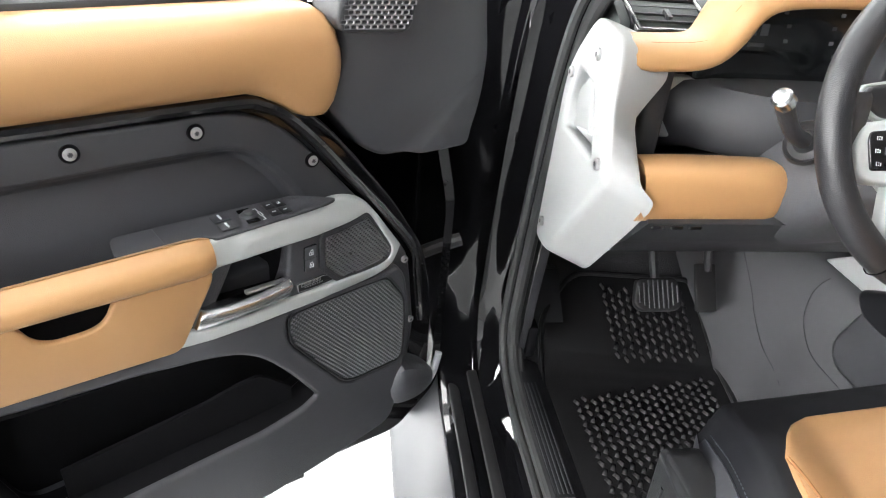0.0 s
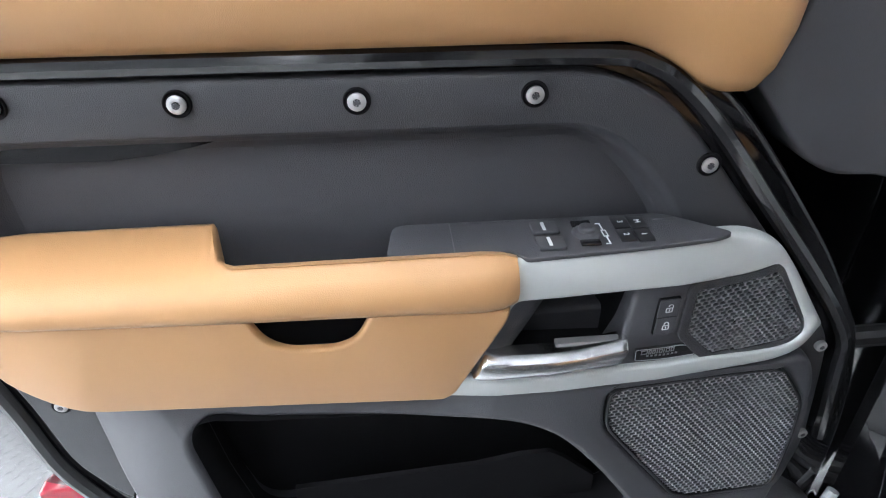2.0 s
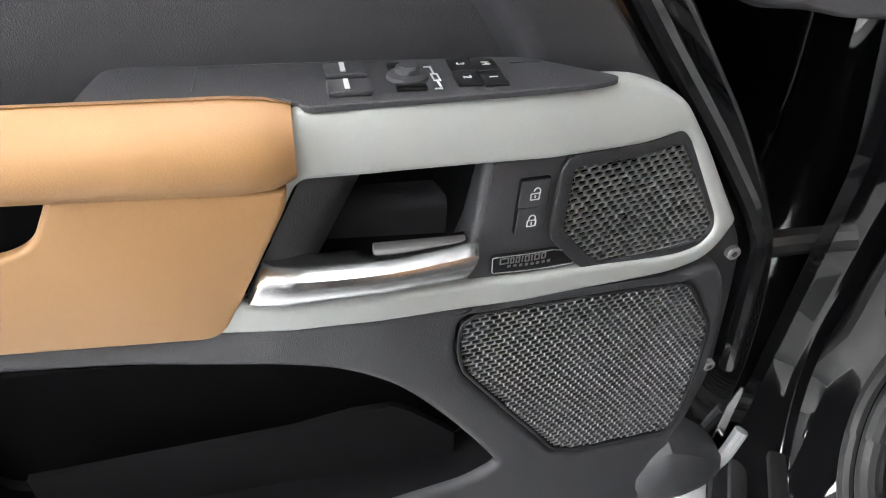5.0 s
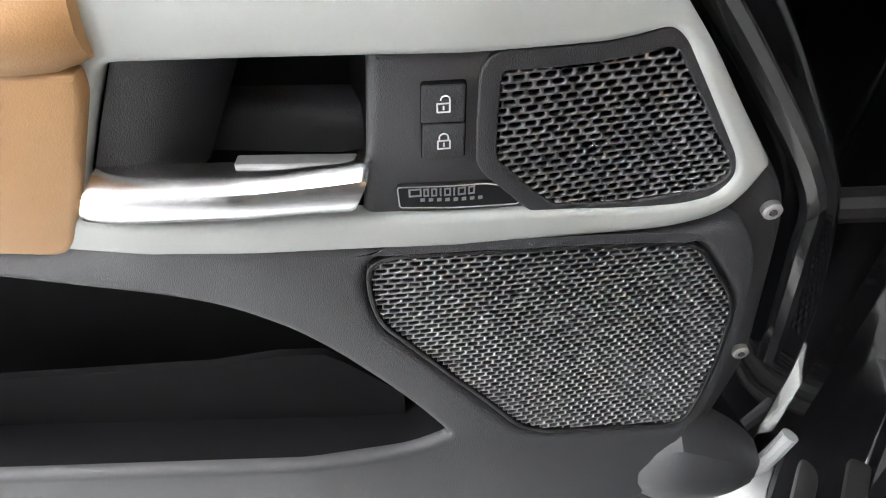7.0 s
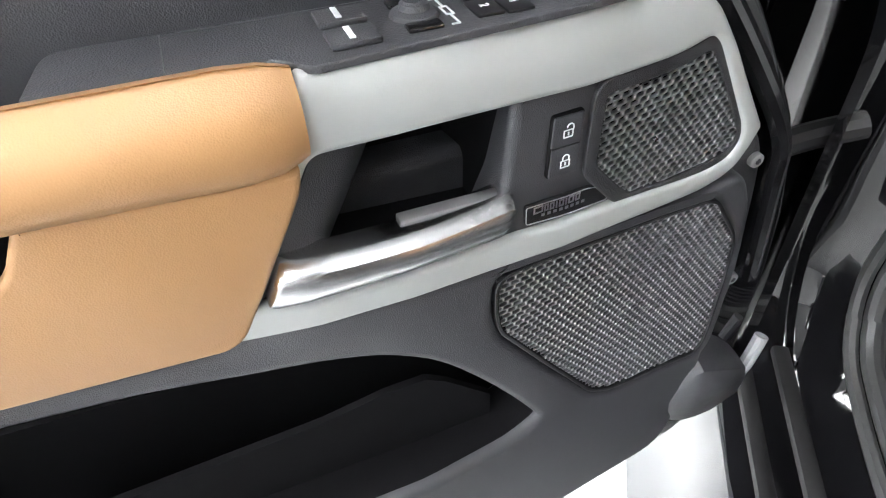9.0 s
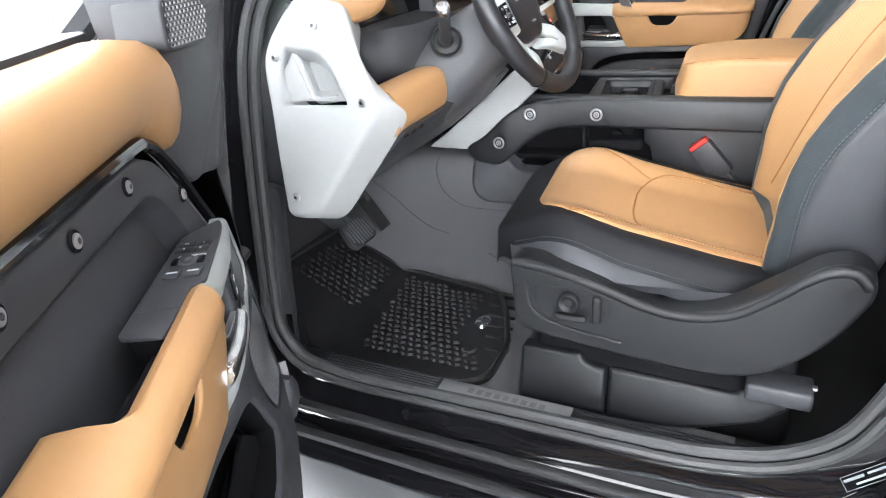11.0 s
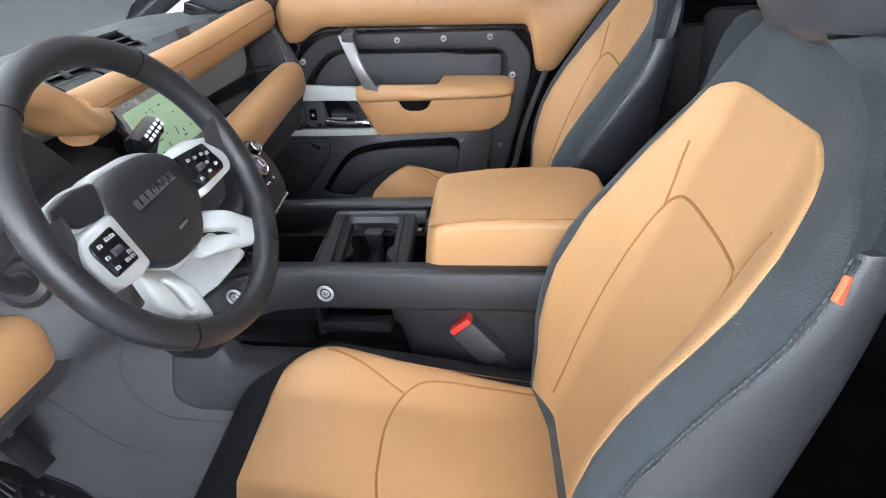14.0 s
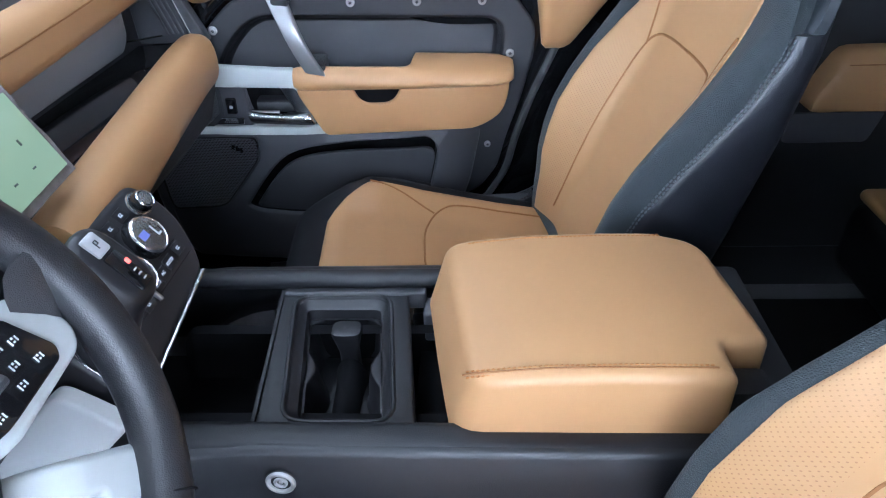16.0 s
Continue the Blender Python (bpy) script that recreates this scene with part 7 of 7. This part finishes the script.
for s, tip, mt, lab in ((-1, (-0.199, -0.636, 1.370), CHROME, "column stalk with chrome tip"), (1, (-0.229, -0.272, 1.386), PLASTIC, "black column stalk")):
    root_ = (-0.245, -0.443 + s * 0.105, 1.300)
    stalk = thing("column_stalk", "black " + lab.replace("black ", "") + " on the shroud", "column stalk")
    tv = Vector(tip)
    part("arm", tube(spline([root_, (Vector(root_) * 0.5 + tv * 0.5) + Vector((0, 0, -0.012)), tv], 4), [0.012, 0.0115, 0.011, 0.0105, 0.0105, 0.0105, 0.011, 0.0115, 0.012] if s < 0 else [0.017, 0.016, 0.014, 0.013, 0.013, 0.013, 0.014, 0.015, 0.015], 12), PLASTIC, stalk)
    if s < 0:
        part("tip", lathe([(0, 0.008), (0.009, 0.0075), (0.0125, 0.004), (0.0132, -0.010), (0.010, -0.014)], 24, Matrix.Translation(tip) @ facing((0.35, -0.75, 0.55))), CHROME, stalk, "bright chrome end button")
        part("boot", lathe([(0.012, 0.014), (0.016, 0.006), (0.024, 0.002), (0.028, 0.006), (0.031, 0.0)], 24, Matrix.Translation(root_) @ facing((0.35, -0.75, 0.4))), RUBBER, stalk)
    else:
        part("grip_band", tube([tv + Vector((0, -0.04, -0.012)), tv + Vector((0, 0.012, 0.004))], 0.017, 8), PIANO, stalk)
        rects = [(-0.02 + 0.009 * i, -0.008 + 0.008 * j, -0.014 + 0.009 * i, -0.003 + 0.008 * j) for i in range(5) for j in range(2)]
        m_ = Matrix.Translation(tv + Vector((0.016, -0.012, 0.006))) @ facing((0.9, -0.2, 0.5), (0, 1, 0.35))
        part("stalk_marks", bars(rects, lambda x, z, d: m_ @ Vector((x, z, -d))), INK, stalk, kind="stuff")

# ---------------------------------------------------------------- centre console
con = thing("centre_console", "dark grey centre console with bolted side rails", "console")


def kp(name, bm, material, label="", turn=50, parent=con):
    return part(name, bm, material, parent, label, turn=turn)


def rail(s):
    ye = YC + s * 0.160
    f = lambda x, z, d: Vector((x, ye + s * (0.012 * smooth_step(1.10, 1.03, z)) - s * d + s * (0.034 * smooth_step(-0.08, -0.38, x)), z))
    outl = rnd([(-0.385, 0.975), (-0.36, 0.938), (-0.29, 0.928), (-0.262, 0.950), (-0.215, 0.995), (-0.155, 1.025), (-0.06, 1.030), (0.42, 1.030), (0.44, 1.098), (-0.10, 1.098), (-0.20, 1.090), (-0.26, 1.070), (-0.335, 1.000)], [0.02, 0.03, 0.03, 0.02, 0.03, 0.03, 0.02, 0.005, 0.01, 0.03, 0.04, 0.03, 0.03])
    return plate(dense(outl, 0.012), [], 0.028, 0.008, f)


for s in (-1, 1):
    kp("side_rail", rail(s), RAIL, "dark grey console side rail")
    y0 = YC + s * 0.148
    low = rnd([(0.062, 1.035), (0.44, 1.035), (0.44, 0.74), (0.12, 0.78), (0.075, 0.985), (0.062, 0.99)], 0.01)
    kp("side_panel", plate(dense(low, 0.02), [], 0.02, 0.004, lambda x, z, d: Vector((x, y0 + s * 0.0 - s * d, z))), RAIL, "dark grey console side")
    # sheet and lip get the shelf's shade as near-black colour
    kp("side_hollow", plate(rnd([(-0.30, 0.70), (0.14, 0.70), (0.14, 1.05), (-0.24, 1.05)], 0.02), [], 0.02, 0.004, lambda x, z, d: Vector((x, y0 - s * 0.06 - s * d, z))), VOID, "black sheet for the shade in the open side shelf")
    kp("shelf_lip", rbox((-0.068, y0 - 0.02, 0.976), (0.062, y0 + 0.012, 1.000), 0.008), VOID, "pen tray lip, painted black for shade")
    legp = rnd([(-0.372, 0.945), (-0.372, 0.915), (-0.360, 0.866), (-0.330, 0.836), (-0.12, 0.836), (-0.12, 0.915), (-0.195, 0.918), (-0.245, 0.918), (-0.262, 0.935), (-0.275, 0.945)], [0.01, 0.03, 0.03, 0.03, 0.02, 0.02, 0.03, 0.02, 0.01, 0.01])
    kp("console_foot", plate(dense(legp, 0.015), [], 0.05, 0.012, lambda x, z, d: Vector((x, YC + s * (0.186 + 0.050 * smooth_step(0.945, 0.86, z)) - s * d, z))), SOFT_GREY, "dark grey console foot")
for x, y, z in ((-0.046, -0.193, 1.061), (-0.205, -0.214, 1.064), (-0.287, -0.228, 0.992)):
    bm_ = Matrix.Translation((x, y + 0.001, z)) @ facing((0, -1, 0.05))
    ring_ = lambda r_, h_: [bm_ @ Vector((r_ * math.cos(6.28318 * k / 28), r_ * math.sin(6.28318 * k / 28), h_)) for k in range(28)]
    b = kp("bolt", lathe([(0, 0.0010), (0.0160, 0.0010), (0.0168, 0.0)], 28, bm_), STACK, "round silver console bolt")
    part("bolt_ring", tube(ring_(0.0130, 0.0018), 0.0027, 8, True), STEEL, b, "bright outer ring")
    part("bolt_head", tube(ring_(0.0056, 0.0018), 0.0019, 8, True), STEEL, b, "bright inner ring")
    part("bolt_stud", lathe([(0, 0.0032), (0.0020, 0.0030), (0.0026, 0.0008)], 16, bm_), STEEL, b)
# deck between the rails, with the cup well
kp("rail_top", rbox((-0.26, YC - 0.157, 1.078), (0.46, YC - 0.118, 1.100), 0.010), CONSOLE, "black rail top")
kp("rail_top", rbox((-0.26, YC + 0.122, 1.078), (0.46, YC + 0.153, 1.100), 0.010), CONSOLE, "black rail top")
deck = [(-0.086, YC - 0.122), (0.090, YC - 0.122), (0.060, YC + 0.124), (-0.112, YC + 0.124)]
well = rnd([(-0.056, YC - 0.100), (0.060, YC - 0.100), (0.034, YC + 0.110), (-0.088, YC + 0.110)], 0.022, 5)
kp("deck", plate(dense(deck, 0.02), [dense(well, 0.01)], 0.03, 0.004, lambda x, z, d: Vector((x, z, 1.078 - d))), CONSOLE, "black console deck")
wl = dense(well, 0.01)
kp("cup_well", join(loft([[Vector((x, y, z)) for x, y in inset(wl, i)] for i, z in ((0.0, 1.074), (0.006, 1.066), (0.010, 1.064), (0.014, 1.010), (0.018, 0.985))], True, False), plate(inset(wl, 0.016), [], 0.004, 0.001, lambda x, z, d: Vector((x, z, 0.986 - d)))), STACK, "black cup holder well")
waist = [(-0.098, 0.022), (-0.092, 0.036), (-0.080, 0.046), (-0.055, 0.051), (-0.030, 0.047), (-0.012, 0.038), (0.004, 0.034), (0.020, 0.038), (0.036, 0.046), (0.058, 0.050), (0.082, 0.046), (0.096, 0.034), (0.102, 0.020)]
mid_x = lambda y: -0.013 - 0.115 * y
cups = [(mid_x(y) + h, YC + y) for y, h in waist] + [(mid_x(y) - h, YC + y) for y, h in reversed(waist)]
cups = [tuple(q.to_2d()) for q in spline([Vector((a, b, 0)) for a, b in cups], 3, True)]
kp("cup_plate", plate(inset(wl, 0.011), [cups], 0.006, 0.003, lambda x, z, d: Vector((x, z, 1.050 - d))), STACK, "black plate with two cup openings")
kp("cup_wall", loft([[Vector((x, y, z)) for x, y in inset(cups, i)] for i, z in ((0.0, 1.046), (0.003, 1.030), (0.006, 1.0), (0.010, 0.990))], True, False), STACK, "black wall of the cup openings")
kp("well_rim", tube([(x, y, 1.0775) for x, y in inset(wl, -0.004)], 0.003, 8, True), CONSOLE, "raised rim round the cup well")
kp("far_ledge", rbox((-0.110, YC + 0.112, 1.055), (0.085, YC + 0.128, 1.083), 0.004), PLASTIC, "stepped ledge beside the rail")
# near black stands in for the shade between the cups
kp("cup_bridge", loft([[Vector((-0.014 + a * math.cos(w), y, 0.988 + max(0, math.sin(w)) * h)) for w in [math.pi * j / 12 for j in range(13)]] for y, a, h in ((YC - 0.10, 0.017, 0.016), (YC - 0.03, 0.017, 0.026), (YC + 0.02, 0.018, 0.034), (YC + 0.045, 0.022, 0.04))], False), VOID, "bridge between the cups, shade painted black")
kp("cup_peg", loft([[Vector((-0.016 + a * math.copysign(abs(math.cos(w)) ** 0.6, math.cos(w)), YC + 0.060 + 0.8 * a * math.copysign(abs(math.sin(w)) ** 0.6, math.sin(w)), z)) for w in [6.28318 * j / 20 for j in range(20)]] for a, z in ((0.013, 0.99), (0.013, 1.030), (0.017, 1.050), (0.0195, 1.060), (0.019, 1.066), (0.012, 1.068), (0.002, 1.066))]), STACK, "black square-headed peg")
# tray, slot and core below: depth shade painted as near black
kp("tray_floor", rbox((-0.36, YC - 0.14, 0.93), (-0.10, YC + 0.14, 0.945), 0.004), VOID, "storage tray floor, shade painted black")
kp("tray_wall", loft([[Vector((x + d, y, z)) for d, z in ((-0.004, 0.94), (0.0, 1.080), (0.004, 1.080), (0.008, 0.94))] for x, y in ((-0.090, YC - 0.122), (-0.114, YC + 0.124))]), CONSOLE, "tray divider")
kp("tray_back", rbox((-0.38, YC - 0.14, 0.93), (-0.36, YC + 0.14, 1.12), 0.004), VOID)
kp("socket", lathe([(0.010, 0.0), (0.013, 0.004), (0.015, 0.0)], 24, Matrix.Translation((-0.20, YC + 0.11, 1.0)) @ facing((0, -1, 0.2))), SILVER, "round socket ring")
kp("slot_floor", rbox((0.075, YC - 0.122, 0.99), (0.14, YC + 0.124, 1.0), 0.002), VOID, "slot floor, shade painted black")
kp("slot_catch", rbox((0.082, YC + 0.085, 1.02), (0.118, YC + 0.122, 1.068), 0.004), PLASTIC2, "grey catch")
kp("core", rbox((-0.28, YC - 0.10, 0.60), (0.46, YC + 0.10, 0.90), 0.004), VOID, "console core, shade painted black")
tun_side = [(0.600, -0.31), (0.616, -0.298), (0.645, -0.291), (0.70, -0.286), (0.755, -0.280), (0.80, -0.266), (0.85, -0.246), (0.90, -0.226), (0.93, -0.206), (0.95, -0.18)]


def tun_y(x, z):
    swell = smooth_step(-0.46, -0.34, x)
    flare = smooth_step(-0.40, -0.90, x)
    return interp(z, tun_side) - 0.022 * swell * smooth_step(0.86, 0.78, z) * smooth_step(0.70, 0.765, z) - 0.030 * flare * smooth_step(0.62, 0.80, z)


kp("tunnel", loft([[Vector((x, tun_y(x, z), z - (0.06 * smooth_step(-0.34, -0.27, x) if z > 0.89 else 0.0))) for z, _ in tun_side] + [Vector((x, y, z)) for y, z in ((0.14, 0.89), (0.165, 0.80), (0.25, 0.60))] for x in span(-0.98, -0.09, 24)]), TUNNEL, "smooth grey moulded tunnel lining", 60)
for line in ([(-0.70, 0.885), (-0.60, 0.828), (-0.545, 0.79), (-0.480, 0.756), (-0.39, 0.736), (-0.30, 0.695), (-0.20, 0.655)], [(-0.478, 0.935), (-0.479, 0.905), (-0.454, 0.856), (-0.396, 0.826), (-0.30, 0.822), (-0.18, 0.822)]):
    kp("tunnel_seam", tube([(q.x, tun_y(q.x, q.z) - 0.0002, q.z) for q in spline([Vector((x, 0, z)) for x, z in line], 6)], 0.0011, 6), RECESS, "dark seam in the lining")
# pale metal brace down from the dash
for s in (-1,):
    br = rnd([(-0.50, 0.966), (-0.44, 1.01), (-0.33, 1.10), (-0.255, 1.165), (-0.19, 1.125), (-0.26, 1.06), (-0.345, 0.990), (-0.38, 0.965)], 0.012)
    kp("pale_brace", plate(dense(br, 0.012), [], 0.02, 0.005, lambda x, z, d: Vector((x, YC + s * (0.190 - 0.13 * smooth_step(0.98, 1.18, z) * 0.3) - s * d, z))), WHITE2, "white metal console brace")
# lidded arm rest box
box = thing("console_box", "tan leather padded console arm rest lid", "arm rest")
lid = rnd([(0.150, -0.160), (0.398, -0.160), (0.396, -0.113), (0.444, -0.110), (0.424, 0.050), (0.408, 0.072), (0.364, 0.090), (0.114, 0.090)], [0.022, 0.008, 0.006, 0.012, 0.02, 0.015, 0.012, 0.022])
top_z = lambda x: interp(x, [(0.10, 1.158), (0.15, 1.170), (0.22, 1.177), (0.30, 1.179), (0.44, 1.177)])
part("lid", plate(dense(lid, 0.012), [], 0.085, 0.013, lambda x, y, d: Vector((x - 0.30 * d * smooth_step(0.22, 0.13, x), y, top_z(x) + 0.003 * (1 - ((y + 0.035) / 0.125) ** 2) - d)), 5), TAN, box, "", turn=60)
for s in (-1, 1):
    for o in (0.0, 0.0055):
        part("lid_stitching", stitches([(x, -0.035 + s * (0.1105 + o), top_z(x) + 0.0008 - (0.0022 if o else 0.0)) for x in span(0.145, 0.375, 40)], 0.005, 0.0036, 0.0011), STITCH, box, "tan stitching", kind="stuff")
part("lid_seam", tube([(x, -0.035 - 0.1132, top_z(x) + 0.0002) for x in span(0.140, 0.380, 24)], 0.0011, 5), SEAM, box, "sewn seam")
part("hinge_cap", rbox((0.396, -0.155, 1.10), (0.440, -0.116, 1.150), 0.008), CONSOLE, box, "black hinge cap")
part("rear_body", rbox((0.398, YC - 0.14, 1.05), (0.50, YC + 0.15, 1.10), 0.01), PLASTIC, box)

# ---------------------------------------------------------------- driver door, standing open
DD = thing("driver_door", "open driver door with tan leather and dark trim", "car door", pose(-0.158, -1.419, 1.297, 0, 0, 122.8), "front doors")
door_trim(DD, False, True)
driver_switches(DD)
mirror_corner(DD, False)
window_frame(DD, False)
# red lamp set in the rear edge
part("edge_lamp", plate(rnd([(-0.366, -0.420), (-0.309, -0.417), (-0.292, -0.450), (-0.268, -0.50), (-0.33, -0.505), (-0.366, -0.442)], 0.005), [], 0.04, 0.004, lambda x, z, d: Vector((x, 0.022 + d, z))), RED_LENS, DD, "red lamp in the door edge")
# red strip modelled in place of the lamp's reflection in the gloss edge
part("lamp_reflection", plate(rnd([(-0.313, -0.368), (-0.304, -0.368), (-0.277, -0.45), (-0.256, -0.495), (-0.284, -0.495), (-0.299, -0.44)], 0.003), [], 0.02, 0.002, lambda x, z, d: Vector((x, 0.010 + d, z))), RED_LENS, DD, "narrow red strip, the lamp's reflection as a part")
secs = []
for x, zt, zb, out in ((0.366, -0.514, -0.519, 0.004), (0.378, -0.503, -0.532, -0.020), (0.395, -0.484, -0.548, -0.034), (0.412, -0.464, -0.556, -0.042), (0.421, -0.460, -0.558, -0.044), (0.436, -0.466, -0.560, -0.044), (0.456, -0.478, -0.561, -0.042), (0.478, -0.495, -0.560, -0.036), (0.496, -0.513, -0.557, -0.026), (0.506, -0.526, -0.552, -0.014), (0.510, -0.535, -0.545, -0.002)):
    zm = zt * 0.55 + zb * 0.45
    secs.append([Vector((x, y, z)) for y, z in ((0.012, zt + 0.002), (out * 0.45 + 0.004, zt), (out * 0.85, zt - 0.10 * (zt - zb)), (out, zm + 0.12 * (zt - zb)), (out * 0.98, zm - 0.15 * (zt - zb)), (out * 0.80, zb + 0.12 * (zt - zb)), (out * 0.4 + 0.004, zb), (0.012, zb))])
part("check_cover", loft(secs), PLASTIC2, DD, "dark grey check strap cover", turn=40)
part("check_strap", tube(spline([(0.500, -0.006, -0.562), (0.511, -0.010, -0.535), (0.524, -0.006, -0.500)], 5), 0.007, 10), SATIN_SILVER, DD, "bright steel check strap end")
part("wire_boot", tube(spline([(0.50, 0.04, -0.30), (0.54, 0.035, -0.295), (0.575, 0.02, -0.285)], 5), 0.012, 10), RUBBER, DD, "black rubber cable boot")

# ---------------------------------------------------------------- passenger door, shut
PD = thing("passenger_door", "shut passenger door with tan leather and grab handle", "car door", pose(-0.087, 0.698, 1.317, 4.3, 3.2, 4.0) @ Matrix.Scale(1.042, 4), "front doors")
door_trim(PD, True, False)
mirror_corner(PD, True)
window_frame(PD, True)
secs = []
for t in span(0, 1, 11):
    x, z = 0.126 - 0.058 * t, 0.020 - 0.132 * t
    y = -0.050 - 0.016 * math.sin(math.pi * t) - 0.016 * t
    w = 0.0195 - 0.002 * math.sin(math.pi * t)
    secs.append([Vector((-(x + w * math.copysign(abs(math.cos(a)) ** 0.5, math.cos(a))), y + 0.007 * math.copysign(abs(math.sin(a)) ** 0.5, math.sin(a)), z + 0.25 * w * math.cos(a))) for a in [6.28318 * j / 20 for j in range(20)]])
part("grab_handle", loft(secs), DULL_STEEL, PD, "dull silver metal grab handle", turn=60)
for x, z in ((0.120, 0.020), (0.066, -0.112)):
    part("handle_foot", rbox((-x - 0.016, -0.062, z - 0.014), (-x + 0.016, 0.0, z + 0.014), 0.006), PLASTIC, PD)
part("window_switch", rbox((-0.252, -0.052, -0.205), (-0.232, -0.043, -0.172), 0.003), PIANO, PD, "single black window switch")
part("switch_mark", rbox((-0.245, -0.0535, -0.192), (-0.239, -0.0515, -0.186), 0.0005), INK, PD)

# ---------------------------------------------------------------- rear of the cabin
rt = thing("rear_side_trim", "dark rear side trim with tan arm rest", "trim panel")
# panel colour lowered to black to carry the shade of the rear cabin
part("panel", plate(rnd([(0.72, 0.70), (1.72, 0.70), (1.72, 1.34), (0.72, 1.34)], 0.04), [], 0.02, 0.006, lambda x, z, d: Vector((x, 0.742 + d, z))), CONSOLE, rt, "rear side panel, rear cabin shade painted black")
secs = []
for x, top, low in ((0.836, 1.100, 1.074), (0.842, 1.118, 1.070), (0.856, 1.148, 1.066), (0.872, 1.178, 1.064), (0.884, 1.190, 1.064), (0.90, 1.194, 1.064), (1.05, 1.195, 1.062), (1.20, 1.196, 1.060), (1.35, 1.197, 1.058)):
    h = top - low
    secs.append([Vector((x, y, low + h * k)) for y, k in ((0.748, 0.0), (0.708, 0.01), (0.690, 0.06), (0.683, 0.30), (0.683, 0.62), (0.688, 0.82), (0.700, 0.95), (0.715, 1.0), (0.748, 1.0))])
part("arm_rest", loft(secs), TAN, rt, "tan rear arm rest")
part("arm_rest_seam", tube([(x, 0.6845, 1.170) for x in span(0.885, 1.34, 6)], 0.0012, 5), SEAM, rt)
part("arm_rest_step", rbox((0.985, 0.705, 1.185), (1.35, 0.748, 1.212), 0.008), TAN, rt, "raised tan pad")
part("rear_speaker", plate(rnd([(0.82, 0.98), (1.00, 0.98), (1.02, 1.05), (0.82, 1.05)], 0.012), [], 0.01, 0.003, lambda x, z, d: Vector((x, 0.737 + d, z))), PLASTIC2, rt, "dark grey speaker cover")
rs = thing("rear_bench", "dark rear bench seat with tan insert", "car seat")
part("cushion", rbox((0.95, -0.66, 0.72), (1.45, 0.66, 0.90), 0.05, 4), BLACK_CLOTH, rs)
part("backrest", rbox((1.40, -0.66, 0.88), (1.58, 0.66, 1.45), 0.05, 4, None), BLACK_CLOTH, rs)
part("insert", rbox((0.97, 0.46, 0.885), (1.09, 0.655, 0.915), 0.014, 3), TAN, rs, "tan leather insert")
